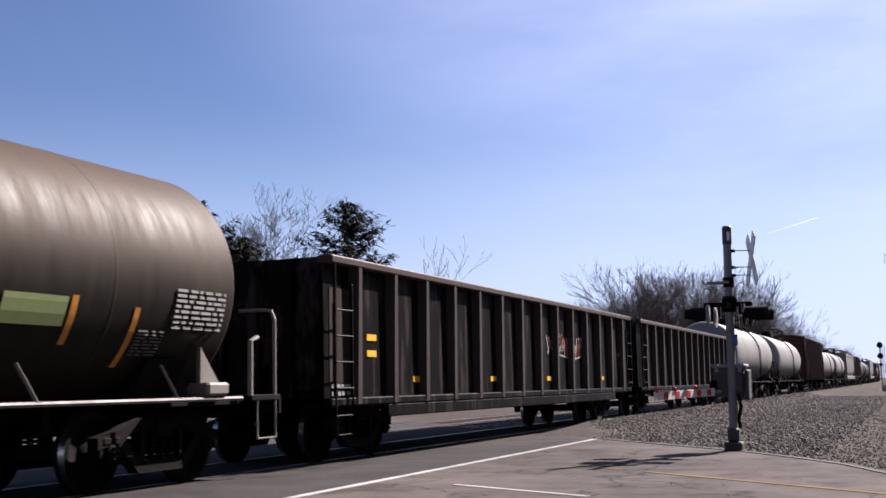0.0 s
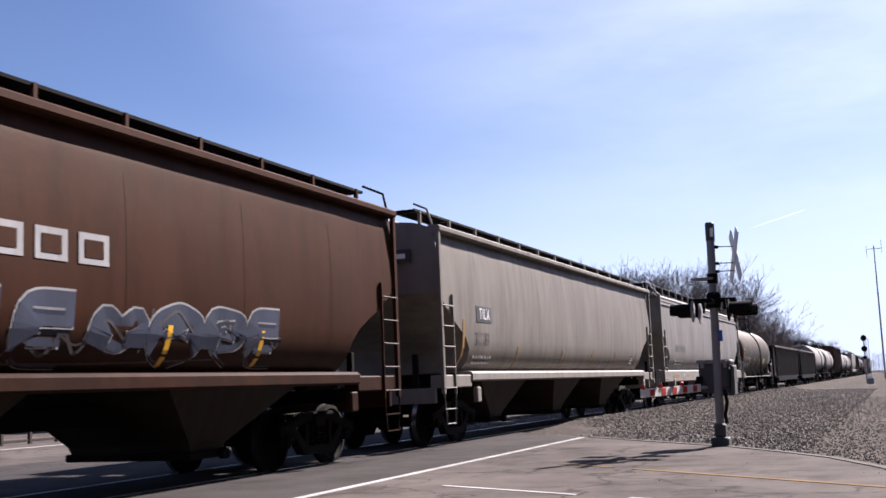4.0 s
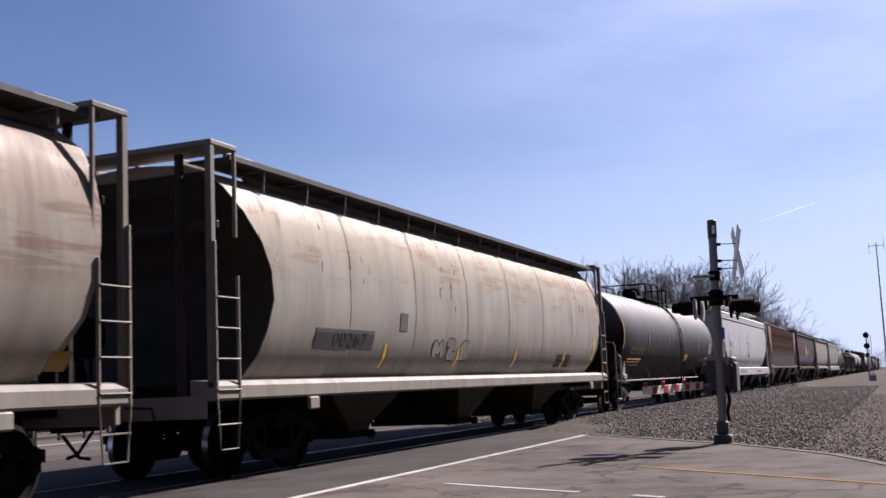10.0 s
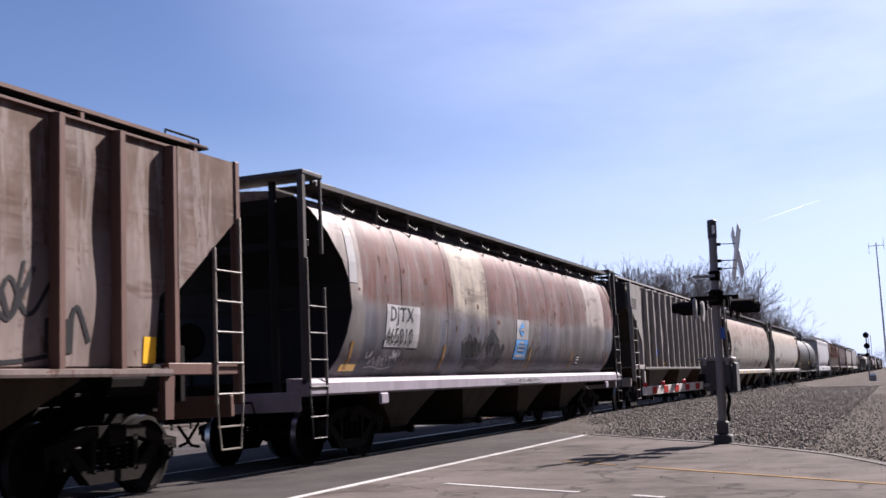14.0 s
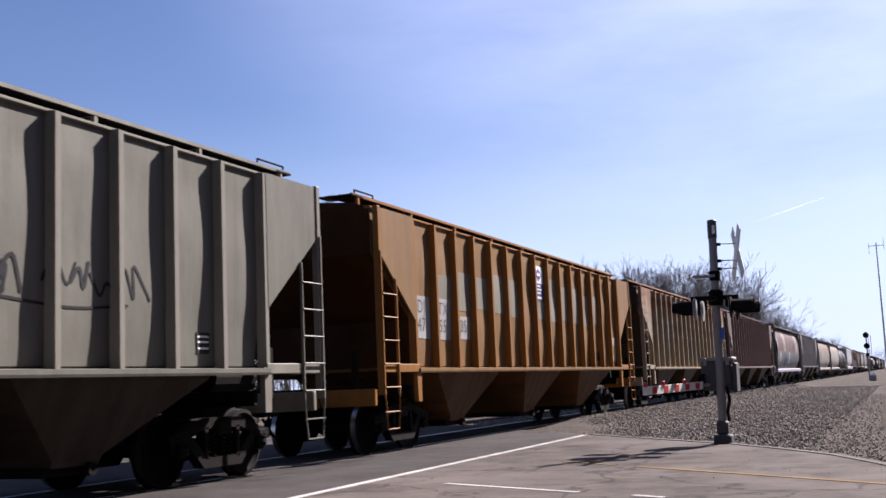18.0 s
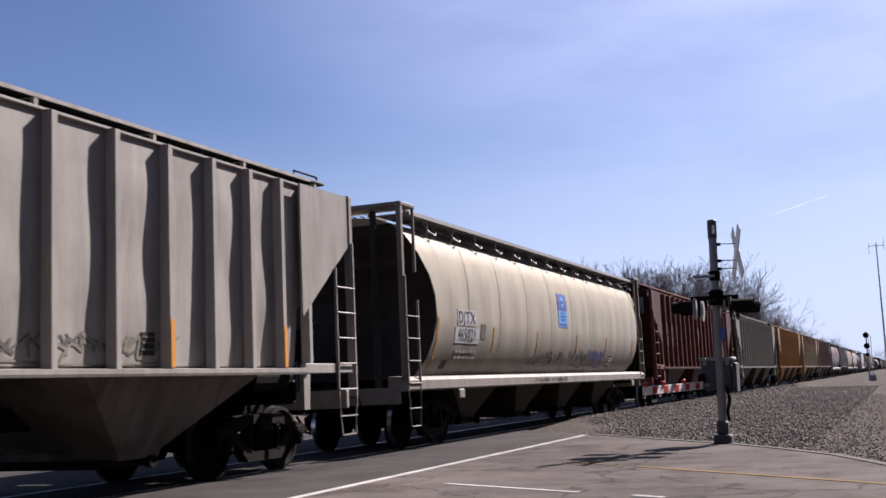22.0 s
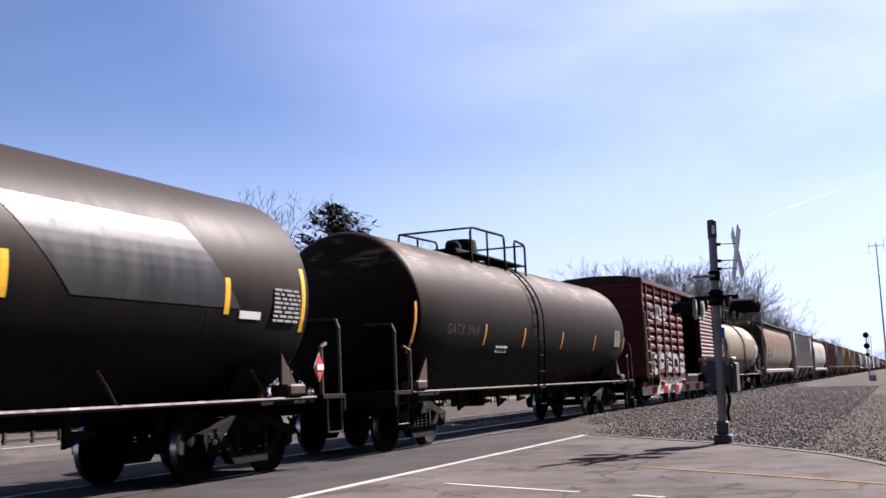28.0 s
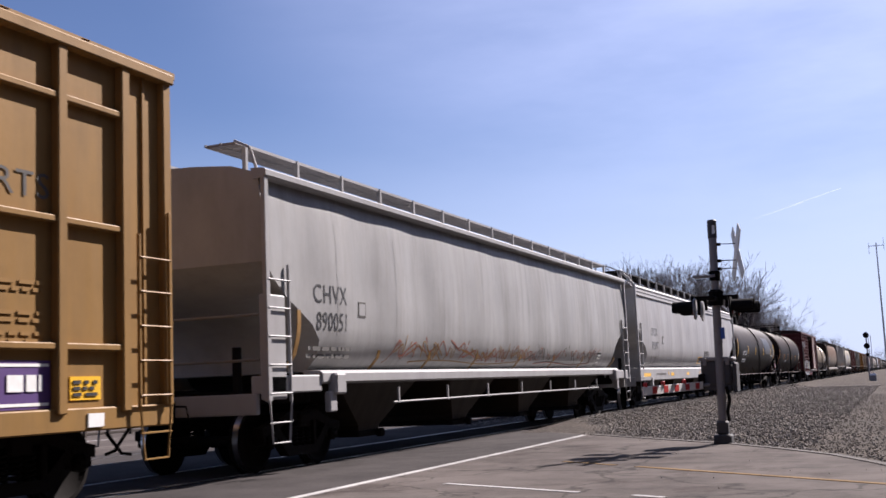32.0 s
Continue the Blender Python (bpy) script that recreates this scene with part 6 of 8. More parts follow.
def words(ob, profile, text, cap, width, y, z, m=M_BLACK):
    return letters(text, cap, width, y, z, lambda a, b: side_x(profile, b, a) + (.007 if profile is P_RIB else .005), m, ob)


def diamond(ob, profile, y, z, w, h, m, name="emblem", lift=.01, label=""):
    rs = []
    for k in range(11):
        f = k / 10
        q = w / 2 * (1 - abs(2 * f - 1))
        zz = z - h / 2 + h * f
        x = side_x(profile, zz, y) + lift
        rs.append([(x, y - q - .002, zz), (x, y + q + .002, zz), (x - .01, y + q + .002, zz), (x - .01, y - q - .002, zz)])
    return part(name, Shape().rings(rs), m, ob, label)


def owner_sign(ob, profile, y, z0, z1, w, top=M_WHITE, low=M_NAVY):
    """A two-part company sign: plain shapes in its colours."""
    h = z1 - z0
    decal("sign_top", ob, profile, y - w / 2, y + w / 2, z0 + h * .5, z1, top, "white sign panel with a blue diamond", lift=.012)
    diamond(ob, profile, y, z0 + h * .75, w * .62, h * .38, low, lift=.018)
    decal("emblem_bar", ob, profile, y - w * .16, y + w * .16, z0 + h * .71, z0 + h * .79, top, lift=.023, nz=1)
    decal("sign_base", ob, profile, y - w / 2, y + w / 2, z0, z0 + h * .49, low, "blue sign panel with white bars", lift=.012)
    for k, q in enumerate((.16, .30, .24)):
        decal("sign_bar", ob, profile, y - w * q * 1.1, y + w * q * 1.1, z0 + h * (.40 - k * .10), z0 + h * (.445 - k * .10), top, lift=.018, nz=1)
    decal("sign_word_bar", ob, profile, y - w * .38, y + w * .38, z0 + h * .05, z0 + h * .12, top, lift=.018, nz=1)


def data_panel(ob, profile, y, z, w, h, m=M_WHITE, seed=0, back=None):
    if back:
        decal("data_panel", ob, profile, y - w / 2, y + w / 2, z - h / 2, z + h / 2, back, lift=.010)
    rows = 8
    text_bars("panel_text", ob, [(x + .008, zz, i) for x, zz, i in profile], y - w * .46, z + h * .44, w * .92, rows, h * .44 / rows * 1.1, m, seed)


def stencil(ob, profile, y, z, s=.28, m=M_WHITE):
    """The small lined square of a consolidated stencil."""
    decal("stencil", ob, profile, y - s / 2, y + s / 2, z - s / 2, z + s / 2, M_PANEL, lift=.009, nz=1)
    for d in (-.25, .05, .3):
        decal("stencil_line", ob, profile, y - s * .42, y + s * .42, z + s * d - .012, z + s * d + .012, m, lift=.014, nz=1)


def scabs(ob, profile, y0, y1, z0, z1, count, seed, m, big=.07):
    """Ragged spots where rust has lifted the paint, some with a run below."""
    rnd, s = random.Random(seed), Shape()
    for _ in range(count):
        y, z, r = rnd.uniform(y0, y1), rnd.uniform(z0, z1), big * rnd.uniform(.15, 1) ** 2 + .012
        drop, thin = rnd.choice(((1, 1), (1.5, .8), (2.4, .55), (3.2, .45)))
        loop = []
        for k in range(9):
            a, q = k * math.tau / 9, r * rnd.uniform(.6, 1.2)
            b = z + math.sin(a) * q * (drop if math.sin(a) < 0 else .9)
            loop.append((y + math.cos(a) * q * thin, min(max(b, z0 - .2), z1 + .1)))
        n = len(s.v)
        s.v += [(side_x(profile, b, a) + .004, a, b) for a, b in loop] + [(side_x(profile, z, y) + .006, y, z)]
        s.f += [(n + k, n + (k + 1) % 9, n + 9) for k in range(9)]
    return tagged(part("rust_scabs", s, m, ob), kind="stuff")


def end_marks(ob, L, x0, x1, z, m, back=None):
    """Two rows of marks that cannot be read, high on the rear end."""
    y = -L / 2 + .02
    if back:
        part("end_plate", Shape().box(x0 - .1, x1 + .1, y - .012, y + .03, z - .32, z + .22), back, ob)
    for k in range(2):
        q, x = Shape(), x0 + .08 * k
        while x < x1:
            q.box(x, x + .11, y - .022, y - .005, z - .22 * k - .08, z - .22 * k + .08)
            x += .17
        part("end_mark", q, m, ob)


# ---------------------------------------------------------------- the train, from its head
FARK = "tTbtthrtthrth"
y = 53.8
for k, kind in enumerate(FARK):
    if kind in "tT":
        tank_car("white tank car far along the train" if k < 6 else "grey tank car with a shade-dark lower half, far along the train", y + 14.5, y, pt["wtank"] if k < 6 else pt["utlx"], M_UNDER)
        y += 17.8
    elif kind == "b":
        ob, L = boxcar("dark brown boxcar far along the train", y + 16.5, y - .5, pt["dbox"], pt["dbox"])
        for s in (1, -1):
            part("side_wall", Shape().box(s * 1.46, s * 1.50, -L / 2, L / 2, 1.07, 4.3), pt["dbox"], ob)
            for q in range(13):
                yy = -L / 2 + .3 + q * (L - .6) / 12
                part("side_post", Shape().box(s * 1.49, s * 1.60, yy - .06, yy + .06, 1.07, 4.28, .01), pt["dbox"], ob)
        y += 18.6
    elif kind == "h":
        round_hopper("pale grey covered hopper far along the train", y + 17.5, y - .5, pt["tilx"], pt["tilx"], pt["tilx"])
        y += 19.6
    else:
        ribbed_hopper("dark ribbed hopper far along the train", y + 17.5, y - .5, pt["dbox"], pt["dbox"])
        y += 19.6

ob, L = gondola("second black gondola car with ribbed sides", 51.6, 33.5, pt["gon"], pt["gon_top"], pt["gon_rib"])
ob, L = gondola("black rusted gondola car with ribbed sides", 32.17, 13.95, pt["gon"], pt["gon_top"], pt["gon_rib"])
P_GON = [(1.465, 1.0, 0), (1.465, 3.0, 0)]
graffiti(ob, P_GON, 1.5, 4.5, 1.7, 2.35, [M_SPRAY_W, M_SPRAY_R], 9, 3, (.02, .05))
for yy, zz in ((-7.6, 1.65), (-7.6, 1.9), (-5.9, 1.25), (-2.2, 1.25), (1.5, 1.25), (6.2, 1.25), (8.2, 1.9)):
    decal("reflector", ob, P_GON, yy - .16, yy + .16, zz - .05, zz + .05, M_YELLOW)
decal("worn_patch", ob, P_GON, -8.95, -8.05, 1.2, 2.6, pt["gon_worn"], lift=.004)
words(ob, P_GON, "9", .30, .3, -5.6, 2.1, M_SPRAY_W)
words(ob, P_GON, "5", .30, .3, -5.6, 2.55, M_SPRAY_W)
text_bars("small_writing", ob, P_GON, -8.9, 1.18, .8, 2, .06, M_SPRAY_W, 4)

T_BIG = tank_profile(1.52, 2.48)
T_DULL = tank_profile(1.49, 2.43)
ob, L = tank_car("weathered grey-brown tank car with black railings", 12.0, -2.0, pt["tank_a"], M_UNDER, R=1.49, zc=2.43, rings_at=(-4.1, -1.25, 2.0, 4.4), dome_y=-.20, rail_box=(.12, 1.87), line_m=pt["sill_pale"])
words(ob, T_DULL, "GATX 34259", .24, 2.0, -4.6, 2.05, M_SPRAY_W)
text_bars("small_writing", ob, T_DULL, -5.5, 1.78, 1.9, 3, .05, M_SPRAY_D, 5)
reflectors(ob, T_DULL, (-6.1,), 1.55, 2.6, M_ORANGE)
reflectors(ob, T_DULL, (-3.4, -1.4, 1.2, 3.82), 1.62, 2.12, M_ORANGE)
reflectors(ob, T_DULL, (4.82,), 1.40, 2.05, M_ORANGE)
decal("notice", ob, T_DULL, 2.85, 3.72, 1.80, 2.10, M_GREENISH, "yellow-green paper notice")
data_panel(ob, T_DULL, 5.95, 2.06, 1.05, .56, M_DIMTXT, 6)
data_panel(ob, T_DULL, 5.15, 1.66, .5, .34, M_FADEDTXT, 106)

ob, L = round_hopper("dusty grey covered hopper with a leaf emblem", -4.29, -24.58, pt["admx"], pt["admx"], pt["sill_pale"], panel=2.3, dents=.03, seed=1)
words(ob, P_ROUND, "ADMX 90156", .25, 2.3, -6.58, 2.2, M_FADEDTXT)
text_bars("small_writing", ob, P_ROUND, -7.66, 1.78, 1.6, 2, .06, M_FADEDTXT, 7)
diamond(ob, P_ROUND, 3.69, 2.66, 1.45, 1.35, pt["fade"], label="pale leaf-shaped emblem")
diamond(ob, P_ROUND, 3.60, 2.62, .95, 1.05, M_FADEDTXT, "emblem_inner", .015)
diamond(ob, P_ROUND, 3.72, 2.66, .60, .92, pt["fade"], "emblem_leaf", .02)
for k in range(3):
    decal("brand_block", ob, P_ROUND, 3.05 + k * .48, 3.42 + k * .48, 1.56, 1.86, M_FADEDTXT, nz=1)
P_SILL = [(1.625, .9, 0), (1.625, 1.42, 0)]
text_bars("sill_marks", ob, P_SILL, -8.56, 1.22, 1.2, 1, .12, M_OLDGOLD, 8)
stencil(ob, P_SILL, -6.46, 1.2, .2)
reflectors(ob, P_SILL, (-5.56, -2.76, .24, 2.94, 5.84), 1.14, 1.24, M_OLDGOLD, .45)
graffiti(ob, P_ROUND, -2.2, 1.6, 1.46, 1.80, [M_FADEDTXT], 9, 91, (.01, .02))

ob, L = round_hopper("beige-grey covered hopper with dark stencilled number", -26.40, -45.0, pt["tilx"], pt["tilx"], pt["sill_pale"], chord="plain", tall_sill=False, n_bays=3, panel=2.03, dents=.02, seed=2, walk_z=4.47)
decal("mark_plate", ob, P_ROUND, -7.40, -6.48, 2.38, 2.70, M_BLACK)
words(ob, [(x + .012, z, i) for x, z, i in P_ROUND], "TILX", .22, .80, -6.94, 2.54, M_WHITE)
words(ob, P_ROUND, "311183", .27, 1.0, -7.04, 2.03, M_BLACK)
text_bars("small_writing", ob, P_ROUND, -7.5, 1.72, 1.1, 2, .06, M_FADEDTXT, 9)
reflectors(ob, P_ROUND, (-8.05, ), 1.5, 2.4, M_OLDGOLD, .10)
reflectors(ob, P_ROUND, (-4.75, -1.25, 1.66, 4.3, 7.0), 1.5, 1.92, M_OLDGOLD)
stencil(ob, P_ROUND, 6.4, 1.7)
plate = part("end_mark", Shape().box(.35, 1.05, -L / 2 + .0, -L / 2 + .035, 3.45, 3.70), M_BLACK, ob, "black plate with white marks")
part("end_mark_text", Shape().box(.45, .95, -L / 2 - .006, -L / 2 + .002, 3.53, 3.62), M_WHITE, plate)

ob, L = round_hopper("rust-brown covered hopper with blue-grey graffiti", -46.85, -65.6, pt["brown"], pt["brown"], pt["brown"], chord="plain", tall_sill=False, n_bays=3, panel=2.35, dents=.02, seed=3, walk_z=4.47)
throwup(ob, P_ROUND, -7.4, -1.3, 1.44, 2.34, 6, M_SPRAY_G, M_SPRAY_W, 11, .19, .028)
throwup(ob, P_ROUND, -.3, 5.9, 1.44, 2.26, 6, M_SPRAY_G, M_SPRAY_W, 13, .18, .026)
graffiti(ob, P_ROUND, -7.4, 5.7, 1.48, 2.2, [M_SPRAY_D], 14, 14, (.012, .022))
diamond(ob, P_ROUND, -.6, 2.77, 1.42, 1.48, M_SPRAY_W, label="white outlined diamond emblem")
diamond(ob, P_ROUND, -.6, 2.77, 1.26, 1.32, M_SPRAY_D, "emblem_field", .015)
diamond(ob, P_ROUND, -.6, 2.77, .86, .92, M_WHITE, "emblem_inner", .02)
for dy, dz in ((0, .22), (0, -.22), (.2, 0), (-.2, 0)):
    diamond(ob, P_ROUND, -.6 + dy, 2.77 + dz, .26, .28, M_SPRAY_D, "emblem_petal", .026)
for k in range(3):
    yy = .38 + k * .62
    decal("brand_block", ob, P_ROUND, yy, yy + .46, 2.53, 2.86, M_SPRAY_W, nz=2)
    decal("brand_block_inner", ob, P_ROUND, yy + .09, yy + .37, 2.60, 2.79, pt["brown"], lift=.014, nz=1)
reflectors(ob, P_ROUND, (-5.09, -2.92, .12, 3.2, 5.2), 1.48, 1.95, M_YELLOW)

ob, L = ribbed_hopper("heavily rusted ribbed covered hopper", -66.9, -85.76, pt["rust"], pt["tilx"], pt["rust_rib"])
graffiti(ob, P_RIB, -5.8, -3.6, 2.1, 2.6, [M_SPRAY_W], 6, 16, (.015, .03))
stencil(ob, P_RIB, -7.0, 1.75, .22)

ob, L = round_hopper("clean white covered hopper with a tall side sill", -87.46, -105.8, pt["white"], pt["white"], pt["white"], board=pt["white_walk"], panel=3.54, dents=.012, seed=5, crease=.030)
words(ob, P_ROUND, "LUPX", .27, .95, -6.60, 2.53)
words(ob, P_ROUND, "60791", .27, 1.05, -6.60, 2.07)
words(ob, P_ROUND, "LD LMT 198700", .085, 1.05, -6.65, 1.68)
words(ob, P_ROUND, "LT WT 64300", .085, 1.0, -6.70, 1.54)
decal("stencil_frame", ob, P_ROUND, -5.72, -5.45, 2.32, 2.62, M_FADEDTXT, nz=1)
decal("stencil_field", ob, P_ROUND, -5.70, -5.47, 2.34, 2.60, pt["white"], lift=.012, nz=1)
decal("notice", ob, P_ROUND, -.2, .6, 2.58, 2.84, M_WHITE, lift=.016)
text_bars("notice_text", ob, [(x + .018, z, i) for x, z, i in P_ROUND], -.12, 2.80, .65, 3, .04, M_FADEDTXT, 17)
words(ob, P_ROUND, "DO NOT", .095, .42, .14, 2.17, M_WARN)
text_bars("warning", ob, P_ROUND, -.28, 2.09, .9, 1, .075, M_WARN, 18)
words(ob, P_ROUND, "CAUTION", .10, .58, -4.19, 1.70, M_WARN)
text_bars("warning", ob, P_ROUND, -4.6, 1.585, .82, 2, .03, M_FADEDTXT, 19)
text_bars("warning", ob, P_ROUND, -.5, 1.63, 1.1, 2, .04, M_WARN, 20)
stencil(ob, P_ROUND, 6.2, 1.75, .36)
text_bars("small_writing", ob, P_ROUND, 7.0, 1.86, .55, 3, .05, M_FADEDTXT, 21)
text_bars("sill_writing", ob, P_SILL, -3.9, 1.24, 2.6, 2, .045, M_FADEDTXT, 22)
text_bars("sill_writing", ob, P_SILL, 3.0, 1.24, 2.2, 2, .04, M_FADEDTXT, 23)
for yy in (-4.6, -.6, 2.5, 5.9):
    diamond(ob, P_SILL, yy, 1.20, .15, .17, M_YELLOW, "sill_mark")
stencil(ob, P_SILL, -5.6, 1.2, .22)

ob, L = tank_car("grey tank car, lower half dark with painted shade and grime", -108.0, -125.8, pt["utlx"], M_UNDER, rings_at=(-5.4, -2.4, 2.9, 5.6), dome_y=-.27, line_m=pt["sill_pale"])
T_GREY = tank_profile(1.53, 2.48)
words(ob, T_GREY, "UTLX 210072", .22, 2.3, -6.4, 1.95, M_OLDGOLD)
text_bars("small_writing", ob, T_GREY, -7.5, 1.72, 1.9, 3, .05, M_OLDGOLD, 24)
reflectors(ob, T_GREY, (-8.5, ), 2.0, 2.85, M_OLDGOLD, .12)
reflectors(ob, T_GREY, (-4.9, -1.54, 1.2, 4.6, 7.4), 2.15, 2.55, M_OLDGOLD)
decal("notice", ob, T_GREY, 2.0, 2.66, 1.66, 1.92, M_YELLOW, "yellow notice plate")
data_panel(ob, T_GREY, 7.6, 2.2, .7, .5, M_SPRAY_W, 25)
decal("placard", ob, T_GREY, 8.1, 8.3, 1.5, 1.75, M_WHITE)

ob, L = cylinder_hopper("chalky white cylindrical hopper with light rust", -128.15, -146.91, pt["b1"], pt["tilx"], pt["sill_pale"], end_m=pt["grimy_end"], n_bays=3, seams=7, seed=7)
decal("faded_patch", ob, P_CYL, -7.2, -5.3, 1.72, 2.02, M_SPRAY_D)
words(ob, [(x + .008, z, i) for x, z, i in P_CYL], "00267", .22, 1.4, -6.1, 1.87, M_BLACK)
throwup(ob, P_CYL, -2.85, -1.0, 1.52, 2.0, 3, pt["b1"], M_SPRAY_B, 26, .075, .02)
reflectors(ob, P_CYL, (-4.79, -1.56, 1.83, 5.6), 1.45, 1.82, M_YELLOW)
reflectors(ob, P_CYL, (8.25,), 1.5, 2.2, M_YELLOW, .12)
decal("data_panel", ob, P_CYL, 5.0, 5.45, 1.45, 1.75, M_PANEL)
decal("data_panel", ob, P_CYL, 5.75, 6.2, 1.45, 1.75, M_PANEL)
decal("stencil_frame", ob, P_CYL, -4.35, -4.05, 2.05, 2.35, M_FADEDTXT, nz=1)

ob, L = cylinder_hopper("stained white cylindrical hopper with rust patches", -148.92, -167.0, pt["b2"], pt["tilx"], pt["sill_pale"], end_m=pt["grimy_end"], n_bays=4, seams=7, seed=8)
decal("grey_patch", ob, P_CYL, -7.1, -5.9, 1.66, 2.40, pt["fade"], nz=6)
P_CYL2 = [(x + .010, z, i) for x, z, i in P_CYL]
words(ob, P_CYL2, "RRRX", .24, .90, -6.55, 2.31)
words(ob, P_CYL2, "407", .24, .66, -6.58, 1.95)
words(ob, P_CYL, "F", .22, .16, -6.4, 2.75, M_FADEDTXT)
scabs(ob, P_CYL, -8.0, -6.5, 2.25, 3.25, 85, 808, M_SCAB, .036)
scabs(ob, P_CYL, -6.5, 8.0, 1.6, 3.3, 50, 809, M_SCAB, .03)
holder = part("placard_holder", Shape().box(1.40, 1.50, -7.42, -7.14, 1.44, 1.60, .006), pt["soot"], ob)
part("holder_lip", Shape().box(1.44, 1.505, -7.42, -7.14, 1.605, 1.62), M_DIMTXT, holder)
graffiti(ob, P_CYL, -5.5, -4.5, 1.42, 1.95, [M_SPRAY_D], 14, 28, (.05, .10))
graffiti(ob, P_CYL, 1.6, 3.2, 1.42, 1.9, [M_SPRAY_D], 7, 29, (.02, .045))
decal("data_panel", ob, P_CYL, 4.3, 4.75, 1.42, 1.72, M_PANEL)
decal("data_panel", ob, P_CYL, 4.95, 5.4, 1.42, 1.72, M_PANEL)
decal("yellow_mark", ob, P_CYL, -8.1, -7.5, 1.42, 1.62, M_OLDGOLD)
decal("yellow_mark", ob, P_CYL, 8.0, 8.3, 1.42, 1.62, M_OLDGOLD)
P_CSILL = [(1.625, 1.0, 0), (1.625, 1.26, 0)]
for yy in (-5.2, -2.5, .6, 4.0):
    decal("sill_reflector", ob, P_CSILL, yy - .2, yy + .2, 1.10, 1.18, M_YELLOW, nz=1)

ob, L = ribbed_hopper("faded grey ribbed hopper with a blue patch", -168.94, -187.7, pt["rib1"], pt["rib1"], pt["rib1_rib"], ribs=16, bay_m=pt["tan_bay"])
for txt, yy, zz in (("PM", -6.7, 2.10), ("RX", -5.75, 2.10), ("89", -6.7, 1.72), ("31", -5.75, 1.72)):
    words(ob, P_RIB, txt, .22, .40, yy, zz, M_FADEDTXT)
decal("blue_patch", ob, P_RIB, -5.25, -4.65, 1.83, 2.05, M_BLUE, "blue painted patch")
for yy in (-3.87, -.0, 4.08):
    decal("reflector", ob, P_RIB, yy - .26, yy + .26, 1.46, 1.60, M_YELLOW, nz=1)
for yy, zz in ((-7.6, 1.8), (7.5, 1.7)):
    decal("reflector", ob, P_RIB, yy - .1, yy + .1, zz - .12, zz + .12, M_YELLOW, nz=1)
for yy in (-3.9, -2.9, -.8, .2, 1.2):
    text_bars("small_writing", ob, P_RIB, yy - .3, 1.85, .55, 3, .05, M_FADEDTXT, int(yy * 10))
decal("data_panel", ob, P_RIB, 3.6, 4.0, 1.56, 1.8, M_PANEL)
decal("data_panel", ob, P_RIB, 4.5, 4.9, 1.56, 1.8, M_PANEL)
text_bars("corner_writing", ob, [(1.582, 2, 0), (1.582, 4, 0)], -9.2, 3.6, .7, 4, .05, M_FADEDTXT, 30)

# black end paint here puts the shade of the ends into the colour
ob, L = cylinder_hopper("patched red and white cylindrical hopper", -189.6, -207.73, pt["multi"], pt["board_grey"], pt["multi_sill"], end_m=pt["soot"], n_bays=4, loops=True, seams=8, dents=.035, seed=10)
scabs(ob, P_CYL, -8.2, 8.2, 1.7, 3.3, 80, 811, M_SCAB, .06)
decal("white_patch", ob, P_CYL, -6.85, -5.5, 1.78, 2.48, M_SPRAY_W, nz=6)
words(ob, P_CYL2, "DJTX", .24, 1.0, -6.25, 2.32)
words(ob, P_CYL2, "465010", .27, 1.3, -6.30, 1.95)
decal("white_band", ob, P_CYL, -8.15, -7.90, 2.75, 3.6, M_SPRAY_W, nz=8)
owner_sign(ob, P_CYL, .15, 1.62, 2.48, .78, M_SPRAY_W, M_SKYBLUE)
graffiti(ob, P_CYL, -3.2, -1.0, 1.45, 2.3, [M_SPRAY_B], 12, 31, (.05, .10))
graffiti(ob, P_CYL, -3.2, 2.6, 1.45, 2.2, [M_SPRAY_D], 9, 32, (.008, .014))
graffiti(ob, P_CYL, -7.4, -6.2, 1.42, 1.75, [M_SPRAY_W], 6, 33, (.01, .02))
reflectors(ob, P_CYL, (-7.95, -4.2, .9, 4.4, 7.9), 1.42, 1.85, M_OLDGOLD)
decal("yellow_mark", ob, P_CYL, -8.1, -7.6, 1.40, 1.50, M_YELLOW, nz=1)
stencil(ob, P_CYL, 4.9, 1.62, .26)
graffiti(ob, P_CSILL, -1.5, 1.5, 1.1, 1.22, [M_SPRAY_W], 8, 35, (.01, .02))

ob, L = ribbed_hopper("faded pinkish ribbed hopper with dark scrawls", -209.8, -229.6, pt["pink"], pt["sill_pale"], pt["pink_rib"], ribs=19, bay_m=pt["tan_bay"], end_m=pt["red_bay"], corner=1.35)
graffiti(ob, P_RIB, 3.5, 7.3, 1.50, 2.62, [M_SPRAY_B], 6, 36, (.022, .035))
graffiti(ob, P_RIB, -4.6, 1.3, 1.48, 2.75, [M_SPRAY_B], 6, 136, (.03, .05))
graffiti(ob, P_RIB, -7.6, -5.0, 1.6, 2.4, [M_SPRAY_D], 4, 137, (.02, .035))
for yy in (-2.2, 2.7, 5.6):
    decal("reflector", ob, P_RIB, yy - .24, yy + .24, 1.45, 1.56, M_YELLOW, nz=1)
decal("reflector", ob, P_RIB, 8.1, 8.32, 1.5, 1.8, M_YELLOW, nz=1)
decal("data_panel", ob, P_RIB, 5.55, 5.95, 1.6, 1.95, M_PANEL)
decal("data_panel", ob, P_RIB, 6.55, 6.95, 1.6, 1.95, M_PANEL)

ob, L = ribbed_hopper("rusty tan ribbed covered hopper", -230.9, -248.93, pt["tan"], pt["tan"], bay_m=pt["tan_bay"])
